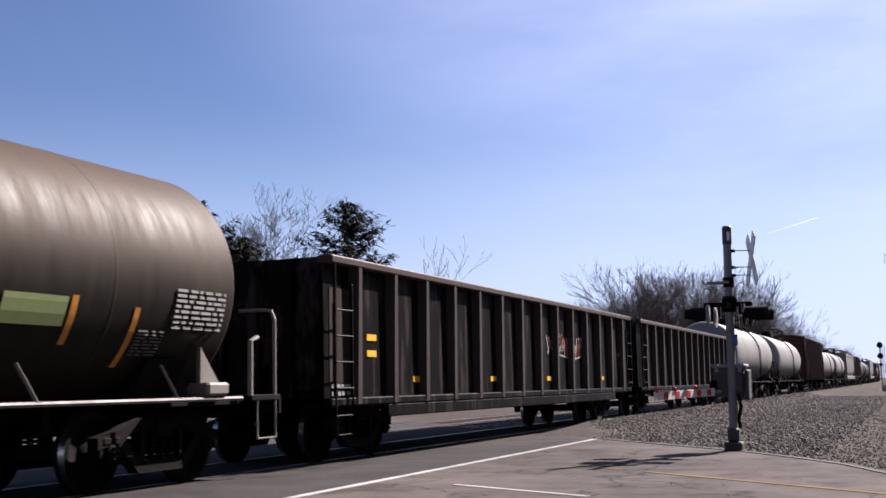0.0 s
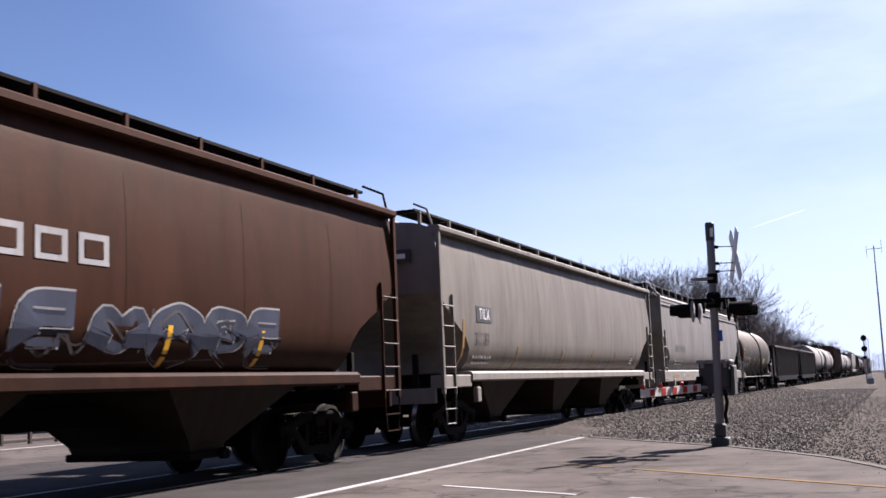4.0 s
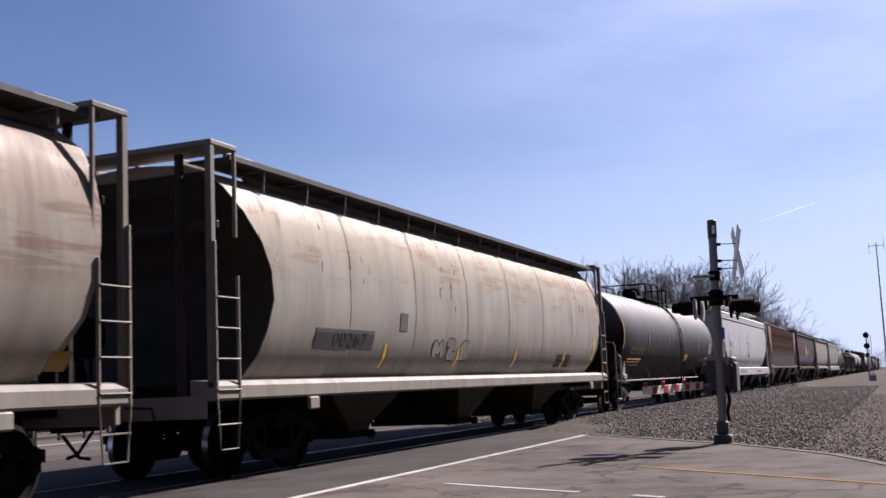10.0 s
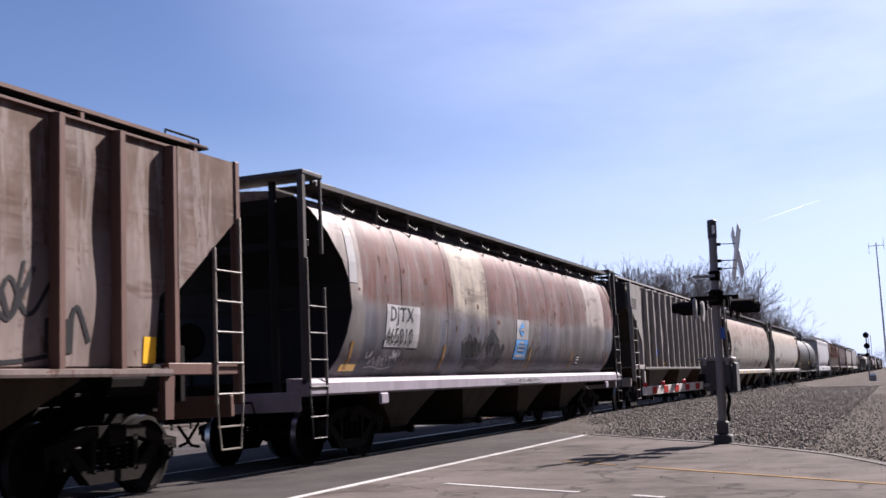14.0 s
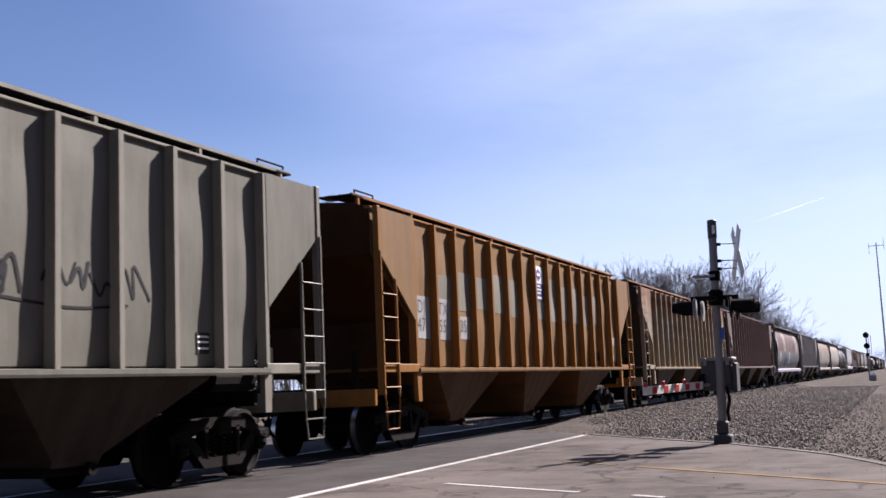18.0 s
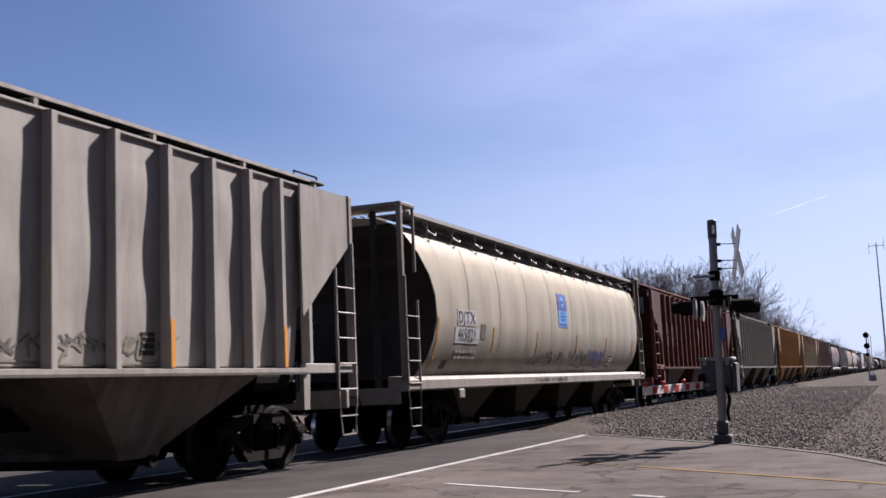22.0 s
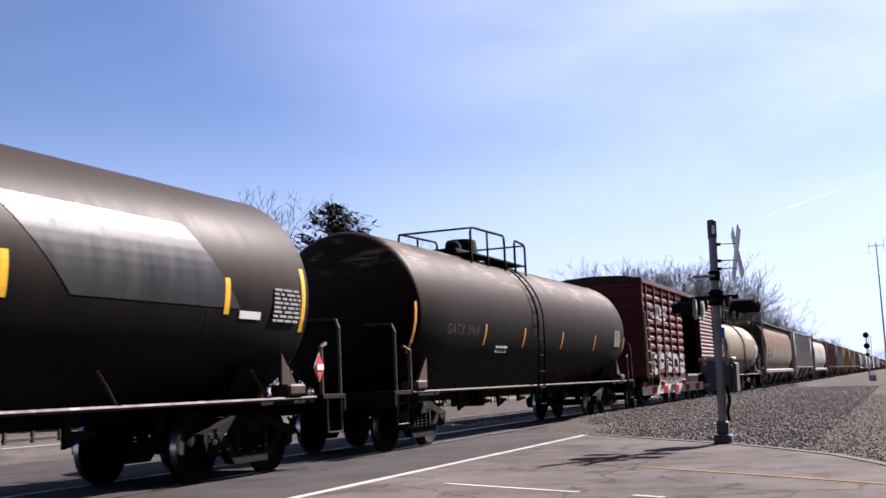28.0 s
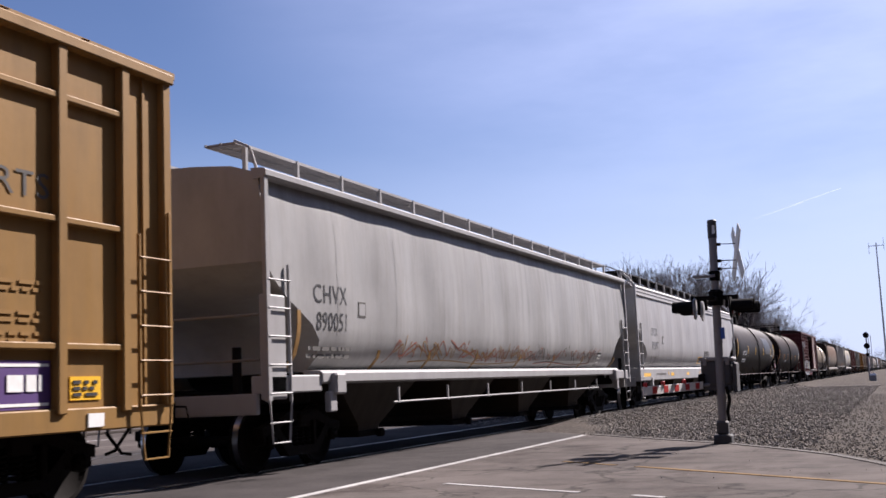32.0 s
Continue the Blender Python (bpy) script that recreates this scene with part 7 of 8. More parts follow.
for txt, yy, zz in (("DJ", -5.15, 2.9), ("TX", -4.2, 2.9), ("475", -5.2, 2.4), ("290", -4.2, 2.4)):
    decal("white_plate", ob, P_RIB, yy - .34, yy + .34, zz - .2, zz + .2, M_SPRAY_W, nz=1)
    words(ob, [(x + .008, z, i) for x, z, i in P_RIB], txt, .22, .24 * len(txt), yy, zz, M_BLACK)
graffiti(ob, P_RIB, -1.1, 2.0, 1.6, 2.75, [M_SPRAY_B], 5, 37, (.03, .05))
graffiti(ob, P_RIB, 2.2, 5.4, 1.6, 2.65, [M_SPRAY_B], 5, 138, (.03, .05))
graffiti(ob, P_RIB, -1.0, 2.0, 1.7, 2.6, [M_SKYBLUE], 3, 38, (.03, .05))
reflectors(ob, P_RIB, (-7.25, -3.9, 3.0), 1.5, 2.2, M_OLDGOLD)

ob, L = ribbed_hopper("orange ribbed hopper with faded grey patches", -250.63, -268.6, pt["orange"], pt["orange_rib"], pt["orange_rib"], ribs=16, bay_m=pt["orange_bay"], end_m=pt["orange_end"])
span = L - 3.0
for k in range(15):
    y0, y1 = -span / 2 + span * k / 15 + .065, -span / 2 + span * (k + 1) / 15 - .065
    if 1 <= k <= 5 or 7 <= k <= 12:
        low_z = 2.62 - .04 * (k % 3)
        decal("faded_patch", ob, P_RIB, y0, y1, low_z, 3.0 if k == 7 else 3.60 - .08 * (k % 2) - .05 * abs(k - 8), pt["fade"], lift=.007)
for txt, yy, zz in (("DJ", -6.99, 2.52), ("TX", -5.99, 2.52), ("47", -6.99, 2.2), ("55", -5.99, 2.2), ("35", -4.99, 2.23)):
    decal("white_plate", ob, P_RIB, yy - .36, yy + .36, zz - .24, zz + .2, M_SPRAY_W, nz=1)
    words(ob, [(x + .008, z, i) for x, z, i in P_RIB], txt, .24, .46, yy, zz, M_FADEDTXT)
owner_sign(ob, P_RIB, 0.0, 3.02, 3.84, .74)
decal("data_panel", ob, P_RIB, 5.1, 5.5, 1.62, 1.85, M_PANEL)
decal("notice_frame", ob, P_RIB, 7.0, 7.35, 1.6, 2.3, M_SPRAY_W, nz=1)

ob, L = ribbed_hopper("greenish grey ribbed hopper with black graffiti", -270.5, -289.24, pt["grey"], pt["grey"], pt["fade"], ribs=17, bay_m=pt["tan_bay"])
for txt, yy, zz in (("AT", -6.45, 2.82), ("GX", -5.55, 2.82), ("29", -6.45, 2.42), ("9", -5.6, 2.42)):
    words(ob, P_RIB, txt, .27, .24 * len(txt), yy, zz, M_FADEDTXT)
graffiti(ob, P_RIB, -5.6, 1.5, 1.46, 2.95, [M_SPRAY_B], 7, 39, (.025, .045))
graffiti(ob, P_RIB, 2.1, 5.5, 2.05, 2.65, [M_SPRAY_B], 8, 40, (.015, .025))
reflectors(ob, P_RIB, (-7.31, -2.9, 2.5), 1.75, 2.5, M_OLDGOLD)
data_panel(ob, P_RIB, -6.2, 1.8, .6, .4, M_FADEDTXT, 41)
stencil(ob, P_RIB, 6.6, 1.75, .26)

ob, L = ribbed_hopper("oxide red ribbed hopper with a torn blue sign", -290.99, -309.9, pt["red"], pt["red_rib"], pt["red_rib"], ribs=18, bay_m=pt["red_bay"], end_m=pt["red_bay"])
for txt, yy, zz in (("DJ", -6.54, 2.84), ("TX", -5.60, 2.82), ("475", -6.54, 2.38), ("496", -5.60, 2.36)):
    decal("white_plate", ob, P_RIB, yy - .38, yy + .38, zz - .19, zz + .19, M_SPRAY_W, nz=1)
    words(ob, [(x + .008, z, i) for x, z, i in P_RIB], txt, .22, .20 * len(txt), yy, zz, M_FADEDTXT)
decal("sign_remnant", ob, P_RIB, .12, .66, 2.40, 2.78, M_NAVY, "torn blue sign panel", nz=1)
diamond(ob, P_RIB, .36, 2.84, .50, .42, M_WHITE, "sign_remnant", .014, "torn white sign corner")
decal("sign_remnant", ob, P_RIB, .14, .58, 2.62, 2.84, M_SPRAY_W, nz=1, lift=.006)
for k, q in enumerate((.30, .24, .40)):
    decal("sign_bar", ob, P_RIB, .39 - q / 2, .39 + q / 2, 2.66 - k * .09, 2.70 - k * .09, M_WHITE, lift=.016, nz=1)
decal("white_patch", ob, P_RIB, -.82, -.52, 1.62, 1.82, M_SPRAY_W, nz=1)
for yy in (-7.5, -4.7, -3.72):
    decal("faded_patch", ob, P_RIB, yy - .36, yy + .36, 2.62, 3.02, pt["red_patch"], nz=1)
decal("data_panel", ob, P_RIB, -4.85, -4.5, 2.18, 2.48, M_SPRAY_D)
graffiti(ob, P_RIB, -6.0, -5.3, 1.52, 1.90, [M_SPRAY_W], 5, 93, (.006, .011))
graffiti(ob, P_RIB, -6.8, -6.3, 1.50, 1.85, [M_SPRAY_D], 4, 94, (.006, .010))
for yy in (-4.0, -3.6, -2.6):
    text_bars("small_writing", ob, P_RIB, yy - .15, 1.80, .4, 3, .05, M_FADEDTXT, int(yy * 7))
end_marks(ob, L, .2, 1.2, 3.62, M_FADEDTXT, pt["fade"])

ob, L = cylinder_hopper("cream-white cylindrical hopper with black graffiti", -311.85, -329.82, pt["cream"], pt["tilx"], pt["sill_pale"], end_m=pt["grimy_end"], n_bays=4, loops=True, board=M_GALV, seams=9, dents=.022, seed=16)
decal("white_plate", ob, P_CYL, -7.01, -6.01, 2.24, 2.54, M_SPRAY_W, nz=3)
decal("white_plate", ob, P_CYL, -7.11, -5.81, 1.90, 2.20, M_SPRAY_W, nz=3)
words(ob, P_CYL2, "DJTX", .23, .95, -6.53, 2.39)
words(ob, P_CYL2, "465021", .23, 1.2, -6.48, 2.06)
text_bars("small_writing", ob, P_CYL, -7.0, 1.78, 1.1, 2, .06, M_FADEDTXT, 141)
owner_sign(ob, P_CYL, .05, 2.42, 3.25, .74, M_NAVY, M_SKYBLUE)
graffiti(ob, P_CYL, -2.5, .3, 1.38, 1.90, [M_SPRAY_B], 8, 42, (.010, .020))
graffiti(ob, P_CYL, .9, 2.7, 1.45, 2.0, [M_SPRAY_B], 6, 43, (.012, .022))
graffiti(ob, P_CYL, 2.7, 4.5, 1.45, 2.0, [M_SPRAY_V], 6, 44, (.018, .035))
graffiti(ob, P_CSILL, -2.5, 0, 1.08, 1.22, [M_SPRAY_B], 10, 45, (.008, .014))
reflectors(ob, P_CYL, (-4.96, -1.97, 1.34, 4.4, 7.7), 1.75, 2.25, M_OLDGOLD)
reflectors(ob, P_CYL, (-7.95,), 1.40, 2.35, M_OLDGOLD, .11)
stencil(ob, P_CYL, 5.1, 1.6, .3)
decal("data_panel", ob, P_CYL, -7.45, -7.2, 1.42, 1.58, M_PANEL)
decal("stencil_frame", ob, P_CYL, -5.71, -5.46, 2.0, 2.3, M_FADEDTXT, nz=1)

ob, L = ribbed_hopper("pale grey ribbed hopper with a blue company sign", -332.1, -350.65, pt["grey2"], pt["grey2"], pt["grey2"], ribs=18, bay_m=pt["grey2_bay"], end_m=pt["half_shaded_end"], corner=1.6, crowd=.13, shift=.25)
for txt, yy in (("DJ", -7.05), ("TX", -6.33), ("475", -5.5), ("590", -4.62)):
    words(ob, P_RIB, txt, .25, .19 * len(txt), yy, 2.17, M_BLACK)
end_marks(ob, L, .15, .95, 3.62, M_FADEDTXT)
BAY_SIDE = [(1.095, .52, 0), (1.49, 1.31, 0)]
graffiti(ob, BAY_SIDE, -.95, .9, .80, 1.28, [M_SPRAY_D, M_SPRAY_B], 12, 146, (.03, .06))
graffiti(ob, BAY_SIDE, -.8, .8, .84, 1.25, [M_SPRAY_W], 7, 147, (.012, .022))
owner_sign(ob, P_RIB, .28, 2.28, 3.18, .66)
graffiti(ob, P_RIB, -.9, 1.0, 1.48, 2.15, [M_SPRAY_D], 18, 46, (.07, .13))
graffiti(ob, P_RIB, -.9, 1.0, 1.5, 2.1, [M_SPRAY_W], 14, 47, (.012, .022))
graffiti(ob, P_RIB, 1.0, 5.0, 1.48, 1.85, [M_FADEDTXT, pt["fade"]], 8, 48, (.012, .025))
graffiti(ob, [(1.583, 2, 0), (1.583, 4, 0)], -9.0, -7.9, 2.9, 3.6, [M_SPRAY_D], 7, 49, (.02, .035))
reflectors(ob, P_RIB, (-7.55, -4.04, -.6, 2.0, 4.7, 7.4), 1.45, 2.0, M_ORANGE)
stencil(ob, P_RIB, 4.4, 1.72, .26, M_FADEDTXT)

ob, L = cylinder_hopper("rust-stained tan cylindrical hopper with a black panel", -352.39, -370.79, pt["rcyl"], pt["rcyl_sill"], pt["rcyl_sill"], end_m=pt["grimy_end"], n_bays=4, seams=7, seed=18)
scabs(ob, P_CYL, -8.2, 8.2, 1.7, 3.3, 110, 810, M_SCAB, .045)
decal("black_panel", ob, P_CYL, -7.35, -5.5, 1.62, 2.52, M_PANEL, "hand-painted black panel", nz=6)
words(ob, P_CYL2, "RRRX", .24, 1.2, -6.42, 2.28, M_SPRAY_W)
words(ob, P_CYL2, "2100", .24, 1.2, -6.42, 1.88, M_SPRAY_W)
graffiti(ob, P_CYL, -4.2, -1.5, 1.45, 2.15, [pt["rcyl"], pt["rcyl_tag"]], 9, 50, (.02, .05))
graffiti(ob, P_CYL, -.6, 2.7, 1.45, 2.15, [pt["rcyl_tag"]], 10, 51, (.02, .045))
reflectors(ob, P_CYL, (-8.1,), 1.4, 2.2, M_OLDGOLD)
reflectors(ob, P_CYL, (-4.0, -.9, 1.6, 4.6), 1.42, 1.8, M_OLDGOLD)
decal("data_panel", ob, P_CYL, 5.2, 6.0, 1.45, 1.75, M_PANEL)

T_SMALL = tank_profile(1.47, 2.42)
ob, L = tank_car("short dusty tan tank car with white company name", -373.15, -385.8, pt["thiele"], M_UNDER, R=1.47, zc=2.42, rings_at=(-3.4, .6, 3.6), dome_y=-1.2, line_m=pt["sill_pale"])
for k, w in enumerate((.42, .36, .16, .36, .16, .36)):
    yy = 2.55 + (0, .46, .86, 1.06, 1.46, 1.66)[k]
    decal("brand_block", ob, T_SMALL, yy, yy + w, 3.02, 3.40 if k in (0, 1, 4) else 3.28, M_WHITE, nz=6)
data_panel(ob, T_SMALL, 5.42, 2.28, 1.1, .62, M_FADEDTXT, 52, M_WHITE)
data_panel(ob, T_SMALL, 4.7, 1.62, .5, .4, M_SPRAY_W, 53, M_PANEL)
reflectors(ob, T_SMALL, (1.9, 4.6, 5.95), 2.2, 2.7, M_OLDGOLD)
graffiti(ob, T_SMALL, -4.5, 3.8, 1.55, 1.9, [M_SPRAY_D], 16, 54, (.015, .035))

# red boxcar, its door slid open
ob, L = boxcar("oxide red boxcar with an open door", -387.84, -405.06, pt["box"], pt["dbox"], lad=pt["sill_pale"])
edges = [-8.61, -7.87, -6.56, -5.25, -3.97, -2.62, -1.32]
for s in (1, -1):
    lo, hi = (-1.32, 2.0) if s > 0 else (0, 0)
    for a, b in zip(edges, edges[1:]):
        corrugated(s, 1.50, a + .06, b - .06, 1.15, 4.22, 11, pt["box_pale"] if s > 0 and a > -8 else pt["box"], ob, .05)
    part("side_wall", Shape().box(s * 1.46, s * 1.50, -8.6, -1.32, 1.07, 4.30), pt["box"], ob)
    part("side_wall", Shape().box(s * 1.46, s * 1.50, 2.0 if s > 0 else -1.32, 8.6, 1.07, 4.30), pt["box"], ob)
    for a in edges[1:-1] + [5.8, 6.7, 7.7]:
        part("side_post", Shape().box(s * 1.49, s * 1.595, a - .065, a + .065, 1.07, 4.26, .012), pt["box"], ob)
    for a, b in ((5.8, 6.7), (6.7, 7.7), (7.7, 8.5)):
        corrugated(s, 1.50, a + .06, b - .06, 1.15, 4.22, 11, pt["box"], ob, .05)
    dy = 2.0 if s > 0 else -1.3
    door = corrugated(s, 1.58, dy + .06, dy + 3.6, 1.20, 4.16, 19, pt["box_door"], ob, .05, "door")
    for a in (dy + .04, dy + 3.62):
        part("door_edge", Shape().box(s * 1.55, s * 1.66, a - .05, a + .05, 1.18, 4.18, .01), pt["box"], door)
    part("door_rail", Shape().box(s * 1.50, s * 1.64, -1.35, 5.9, 1.07, 1.15, .01), pt["sill_pale"], ob)
    part("side_sill", Shape().prism_x([(-8.6, 1.07), (-6.3, 1.07), (-5.6, .70), (1.4, .70), (2.2, .98), (8.6, .98), (8.6, 1.10), (-8.6, 1.10)], s * 1.46, s * 1.52), pt["box_pale"], ob)
    part("eave_rail", Shape().box(s * 1.50, s * 1.63, -8.6, 8.6, 4.20, 4.30, .01), pt["box"], ob)
P_BOX = [(1.555, 1.0, 0), (1.555, 4.3, 0)]
words(ob, P_BOX, "NS", .26, .42, -5.95, 2.40, M_SPRAY_W)
words(ob, P_BOX, "40", .28, .42, -5.95, 1.95, M_SPRAY_W)
words(ob, P_BOX, "32", .28, .42, -4.65, 1.95, M_SPRAY_W)
throwup(ob, P_BOX, -7.4, -1.5, 1.12, 2.0, 5, M_SPRAY_W, M_SPRAY_D, 55, .16, .03)
graffiti(ob, P_BOX, -7.8, -1.5, 1.2, 2.1, [M_SPRAY_D], 22, 56, (.015, .03))
graffiti(ob, P_BOX, -7.2, -4.4, 3.1, 3.7, [M_SPRAY_W], 8, 57, (.05, .09))
graffiti(ob, [(1.53, .6, 0), (1.53, 1.1, 0)], -6.2, -1.2, .72, 1.04, [M_SPRAY_W, M_SPRAY_D], 14, 58, (.03, .06))
reflectors(ob, [(1.605, 1, 0), (1.605, 4, 0)], (-8.5,), 1.1, 1.9, M_YELLOW, .10)
reflectors(ob, P_BOX, (-5.12, -2.75), 1.25, 1.75, M_YELLOW, .08)

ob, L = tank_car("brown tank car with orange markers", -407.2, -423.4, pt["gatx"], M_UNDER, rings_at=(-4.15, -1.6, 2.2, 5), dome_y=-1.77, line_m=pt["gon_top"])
reflectors(ob, T_BIG, (-7.95,), 1.7, 2.6, M_ORANGE)
reflectors(ob, T_BIG, (-4.38, -1.85, 1.16, 4.3, 7.7), 1.9, 2.32, M_ORANGE)
data_panel(ob, T_BIG, 6.8, 2.26, .75, .55, M_DIMTXT, 59, pt["gatx"])
words(ob, T_BIG, "GATX 3964", .2, 1.9, -5.6, 2.16, pt["gon_top"])
text_bars("small_writing", ob, T_BIG, -3.6, 1.9, .7, 2, .05, M_SPRAY_W, 60)

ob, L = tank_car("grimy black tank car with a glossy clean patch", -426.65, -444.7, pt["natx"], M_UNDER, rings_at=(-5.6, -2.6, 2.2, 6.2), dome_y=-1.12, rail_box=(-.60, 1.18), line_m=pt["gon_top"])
words(ob, T_BIG, "NATX 303751", .24, 2.1, -5.65, 2.14, M_WHITE)
text_bars("small_writing", ob, T_BIG, -6.4, 1.86, 1.4, 2, .06, M_SPRAY_W, 61)
decal("stencil_frame", ob, T_BIG, -4.36, -4.08, 2.02, 2.32, M_SPRAY_W, nz=2)
decal("stencil_field", ob, T_BIG, -4.33, -4.11, 2.05, 2.29, M_PANEL, lift=.013, nz=2)
reflectors(ob, T_BIG, (-4.52, -1.11, 2.82, 6.59), 2.12, 2.58, M_YELLOW, .11)
reflectors(ob, T_BIG, (-8.5, 8.5), 1.95, 2.85, M_YELLOW, .10)
rs = []
for k in range(25):
    z = 2.20 + (3.20 - 2.20) * k / 24
    x, cut = side_x(T_BIG, z) + .006, (z - 2.4) * 1.02
    rs.append([(x, 3.55 - cut, z), (x, 6.70 - cut, z), (x - .008, 6.70 - cut, z), (x - .008, 3.55 - cut, z)])
part("clean_patch", Shape().rings(rs), pt["natx_patch"], ob, "glossy clean patch of black paint", smooth=40)
data_panel(ob, T_BIG, 8.05, 2.28, .75, .55, M_DIMTXT, 62)
decal("notice", ob, T_BIG, 6.9, 7.4, 2.08, 2.18, M_WHITE, nz=1)
pl = diamond(ob, [(1.49, .9, 0), (1.49, 2.4, 0)], 8.95, 1.45, .30, .42, M_WHITE, "placard", .0, "red and white hazard placard")
diamond(ob, [(1.50, .9, 0), (1.50, 2.4, 0)], 8.95, 1.45, .26, .37, M_RED, "placard_field", .0)
decal("placard_bar", ob, [(1.508, .9, 0), (1.508, 2.4, 0)], 8.86, 9.04, 1.41, 1.49, M_WHITE, lift=.004, nz=1)

ob, L = round_hopper("white covered hopper with yellow sill markers", -446.3, -468.3, pt["white"], pt["white"], pt["white"], panel=1.95, dents=.038, seed=30)
words(ob, P_ROUND, "CPCX", .27, 1.05, -8.29, 2.60)
words(ob, P_ROUND, "815097", .27, 1.32, -8.15, 2.14)
words(ob, P_ROUND, "LD LMT 220500", .085, 1.15, -8.25, 1.74)
words(ob, P_ROUND, "LT WT 65200", .085, 1.0, -8.30, 1.58)
decal("stencil_frame", ob, P_ROUND, -7.02, -6.75, 2.24, 2.5, M_FADEDTXT, nz=1)
decal("stencil_field", ob, P_ROUND, -6.99, -6.78, 2.27, 2.47, pt["white"], lift=.012, nz=1)
decal("notice", ob, P_ROUND, .5, 1.45, 1.56, 1.84, M_YELLOW, "yellow notice")
text_bars("notice_text", ob, [(x + .01, z, i) for x, z, i in P_ROUND], .55, 1.80, .85, 2, .07, M_BLACK, 63)
text_bars("small_writing", ob, P_ROUND, 1.9, 2.08, 1.35, 7, .045, M_FADEDTXT, 64)
stencil(ob, P_ROUND, 6.5, 1.72, .34)
for yy in (-10.2, -9.7, -5.7, -2.6, .8, 2.9, 5.9, 10.2):
    decal("sill_reflector", ob, P_SILL, yy - .26, yy + .26, 1.12, 1.23, M_YELLOW, nz=1)
for yy in (-6.4, .1, 4.1, 7.5):
    diamond(ob, P_SILL, yy, 1.20, .14, .18, M_YELLOW, "sill_mark")
text_bars("sill_writing", ob, P_SILL, 4.4, 1.25, .9, 1, .12, M_NAVY, 65)
text_bars("sill_writing", ob, P_SILL, -8.5, 1.22, 1.6, 1, .07, M_FADEDTXT, 66)
part("end_mark", Shape().box(.35, 1.1, -L / 2 + .0, -L / 2 + .03, 3.55, 3.62).box(.35, 1.1, -L / 2 + .0, -L / 2 + .03, 3.38, 3.45), M_FADEDTXT, ob)

ob, L = round_hopper("silver-grey covered hopper with black lettering", -469.7, -490.5, pt["chvx"], pt["white"], pt["white"], panel=2.08, tall_sill=False, chord="plain", n_bays=4, board=M_GALV, dents=.045, seed=23)
words(ob, P_ROUND, "CHVX", .27, .92, -8.52, 2.50)
words(ob, P_ROUND, "890051", .27, 1.2, -8.45, 2.10)
text_bars("small_writing", ob, P_ROUND, -9.1, 1.75, 1.3, 2, .06, M_FADEDTXT, 67)
decal("stencil_frame", ob, P_ROUND, -7.6, -7.32, 2.22, 2.46, M_FADEDTXT, nz=1)
decal("stencil_field", ob, P_ROUND, -7.57, -7.35, 2.25, 2.43, pt["chvx"], lift=.012, nz=1)
reflectors(ob, P_ROUND, (-9.41,), 1.45, 2.25, M_OLDGOLD, .10)
reflectors(ob, P_ROUND, (-6.76, -4.66, -2.3, .4, 3.0, 5.6, 9.0), 1.42, 1.72, M_OLDGOLD)
graffiti(ob, P_ROUND, -6.2, 1.0, 1.5, 2.0, [M_SPRAY_R, M_OLDGOLD], 11, 68, (.008, .015))
graffiti(ob, P_ROUND, 1.0, 7.0, 1.5, 2.0, [M_SPRAY_R, M_FADEDTXT], 9, 69, (.008, .015))
stencil(ob, P_ROUND, 7.2, 1.66, .34)
part("brake_pipe", Shape().tube([(1.55, -L / 2 + 4.0, .88), (1.55, L / 2 - 3.6, .88)], .02, 6), pt["white"], ob)
for k in range(7):
    yy = -L / 2 + 4.2 + k * (L - 8) / 6
    part("pipe_hanger", Shape().box(1.54, 1.57, yy - .02, yy + .02, .86, 1.12), pt["white"], ob)
part("ladder_plate", Shape().box(1.50, 1.60, -L / 2 + .02, -L / 2 + .55, 1.02, 2.42, .02), pt["white"], ob, "white plate behind the end ladder")
for z in (1.55, 2.15):
    part("end_rail", Shape().tube([(-1.5, -L / 2 + .02, z), (1.5, -L / 2 + .02, z)], .022, 6), pt["sill_pale"], ob)
for yy in (-8.5, 8.4):
    part("jack_bracket", Shape().box(1.56, 1.72, yy - .16, yy + .16, 1.05, 1.36, .03), pt["white"], ob)

# golden high boxcar
ob, L = boxcar("golden yellow high boxcar with black lettering", -492.46, -509.5, pt["tanbox"], pt["tanbox"], eave=4.86, sill=1.02, roof_rise=.15)
for s in (1, -1):
    part("side_wall", Shape().box(s * 1.46, s * 1.52, -L / 2 + .02, L / 2 - .02, 1.0, 4.86), pt["tanbox"], ob)
    k = 0
    a = 7.68
    while a > -L / 2 + .3:
        part("side_post", Shape().box(s * 1.51, s * 1.62, a - .07, a + .07, .98, 4.80, .015), pt["tanbox"], ob)
        a -= .99
    for z in (1.66, 2.94, 4.22):
        part("side_rib", Shape().box(s * 1.51, s * 1.60, -L / 2 + .05, 7.68, z - .035, z + .035, .012), pt["tanbox"], ob)
    part("corner_rib", Shape().box(s * 1.51, s * 1.55, 8.05, 8.09, 1.02, 4.8), pt["tanbox"], ob)
    part("eave_rail", Shape().box(s * 1.50, s * 1.65, -L / 2, L / 2, 4.76, 4.88, .015), pt["tanbox"], ob)
    part("side_sill", Shape().box(s * 1.46, s * 1.58, -L / 2, L / 2, .80, 1.04, .015), pt["tanbox"], ob)
P_TB = [(1.525, .8, 0), (1.525, 4.8, 0)]
words(ob, P_TB, "RTS", .26, .85, 6.22, 3.24, M_FADEDTXT)
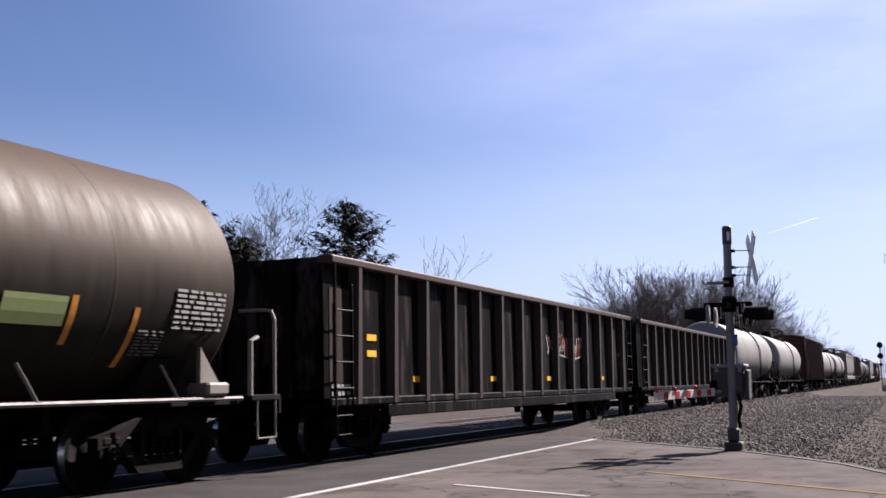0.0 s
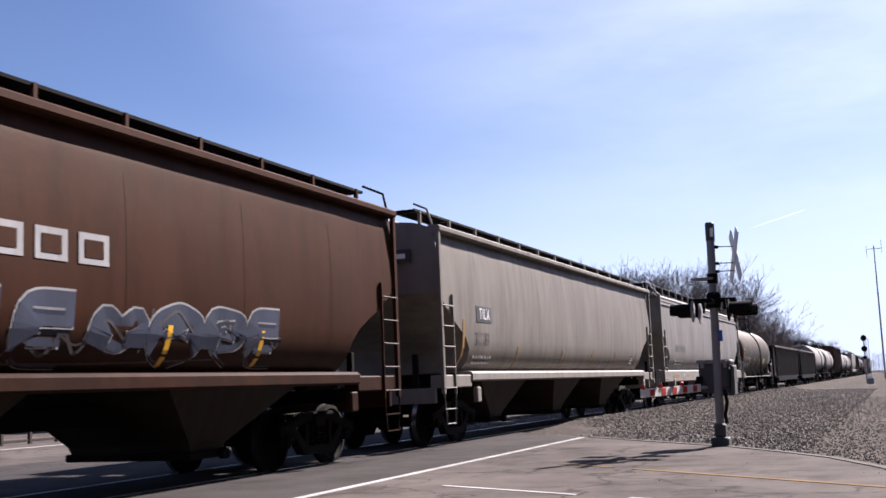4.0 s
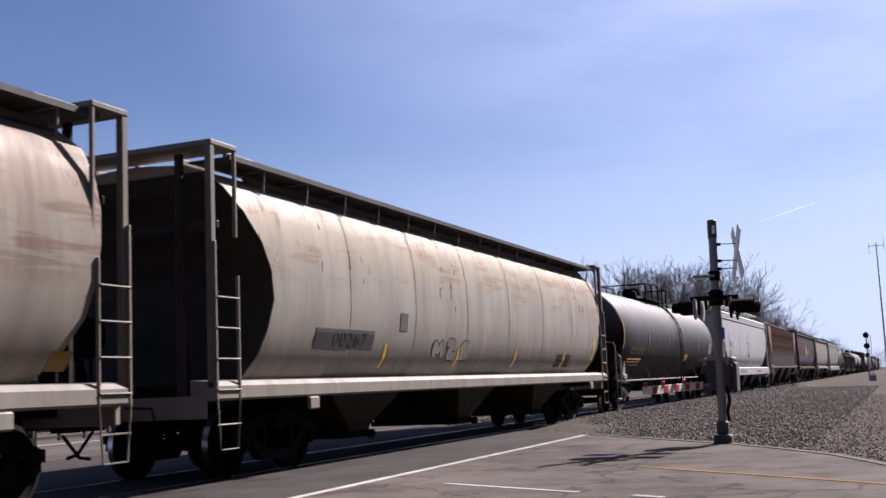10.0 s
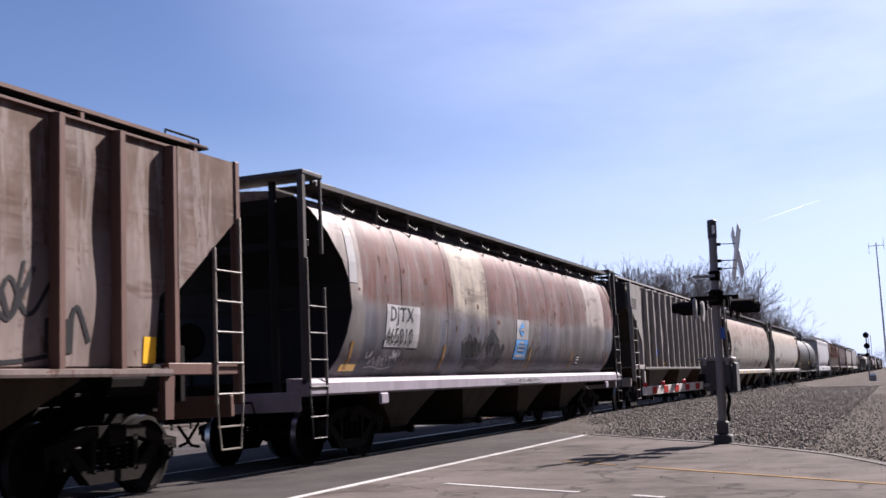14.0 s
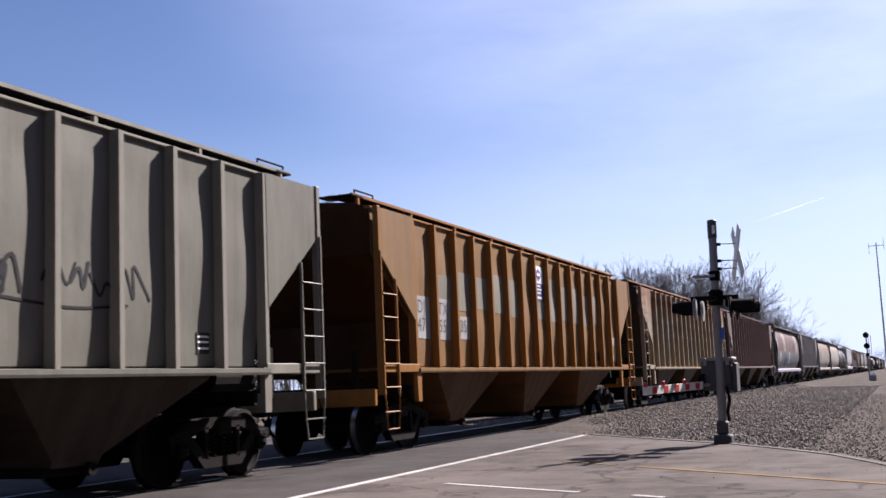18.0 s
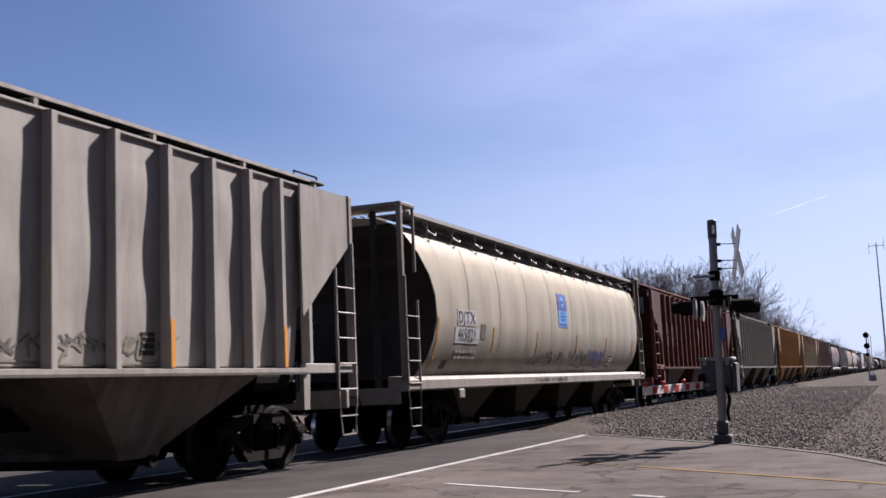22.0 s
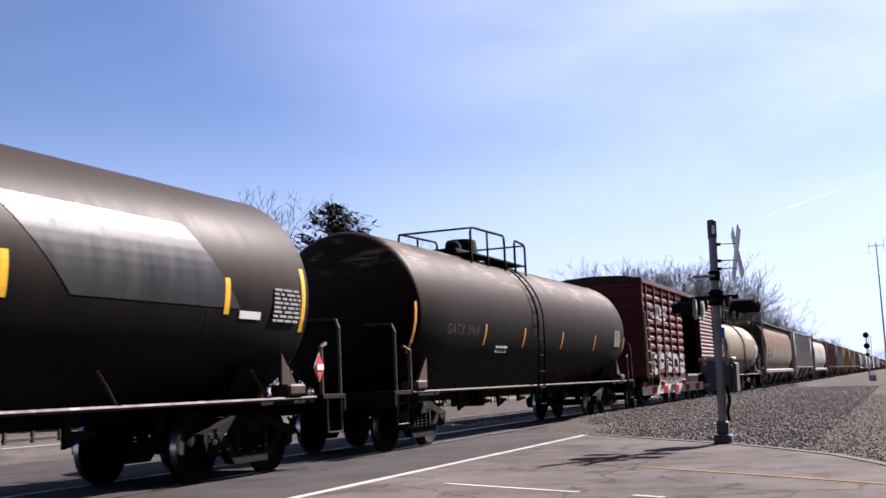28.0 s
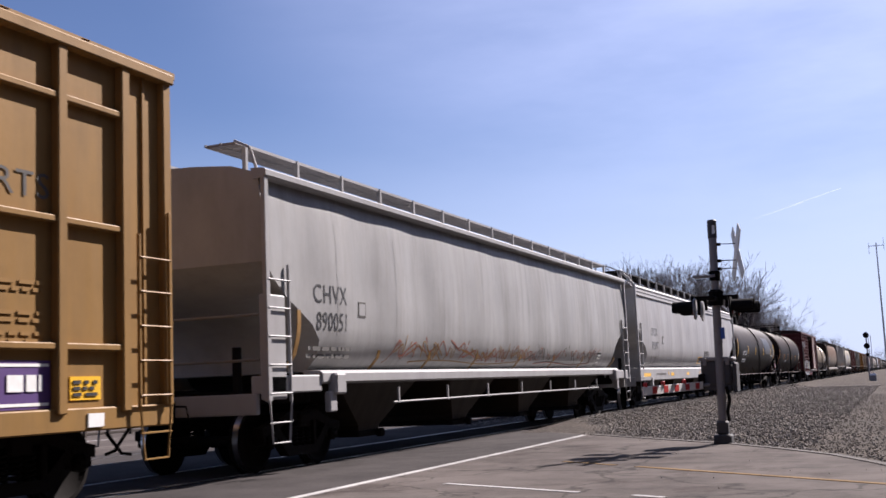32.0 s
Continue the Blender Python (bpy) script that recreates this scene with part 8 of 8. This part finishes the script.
words(ob, P_TB, "PO", .26, .50, 5.3, 3.24, M_FADEDTXT)
decal("purple_sign", ob, P_TB, 5.78, 6.60, 1.05, 1.52, M_PURPLE, "purple sign with white bars", nz=1)
text_bars("sign_bar", ob, [(1.535, .8, 0), (1.535, 4.8, 0)], 6.02, 1.38, .46, 1, .16, M_WHITE, 70)
for z in (1.08, 1.46):
    decal("sign_edge", ob, P_TB, 5.81, 6.57, z, z + .03, M_WHITE, lift=.014, nz=1)
decal("yellow_sign", ob, P_TB, 6.88, 7.34, 1.12, 1.36, M_YELLOW, "yellow notice", nz=1)
text_bars("sign_bar", ob, [(1.535, .8, 0), (1.535, 4.8, 0)], 6.92, 1.32, .36, 3, .035, M_BLACK, 71)
decal("white_tag", ob, P_TB, 7.08, 7.32, .84, .98, M_WHITE, nz=1, lift=.07)
for zz in (2.3, 2.0, 1.8):
    text_bars("small_writing", ob, P_TB, 5.9, zz, .6, 2, .04, M_OLDGOLD, int(zz * 10))



# ---------------------------------------------------------------- what moves
SPEEDS = [(0, 15.9), (8, 15.85), (13, 15.75), (20, 15.65), (26, 15.6), (32, 15.5)]


def gone(t):
    """Metres that the train has run after t seconds."""
    d = 0.0
    for (t0, v0), (t1, v1) in zip(SPEEDS, SPEEDS[1:]):
        if t <= t0:
            break
        q = min(t, t1)
        d += (q - t0) * (v0 + v0 + (v1 - v0) * (q - t0) / (t1 - t0)) / 2
    return d


def motions():
    stops = [4 * k for k in range(9)]
    for ob, mid in CARS:
        walk(ob, [(t, pose(TRACK_X, mid + gone(t), 0)) for t in stops])
    for ob, a, b in ((contrails[0], TRAIL[0], TRAIL[4]), (contrails[1], TRAIL[2], TRAIL[5])):
        walk(ob, [(t, Matrix.Translation(a.lerp(b, t / 32))) for t in (0, 16, 32)])
    first = {}
    for w, s in WHEELSETS:
        if s not in first:
            walk(w, [(k / FPS, pose(0, s * .89, .457, -math.degrees(gone(k / FPS) / .457) % 360)) for k in range(32 * FPS + 1)])
            first[s] = w.animation_data
        else:
            w.rotation_mode = "QUATERNION"
            w.animation_data_create()
            w.animation_data.action = first[s].action
            w.animation_data.action_slot = first[s].action_slot


motions()
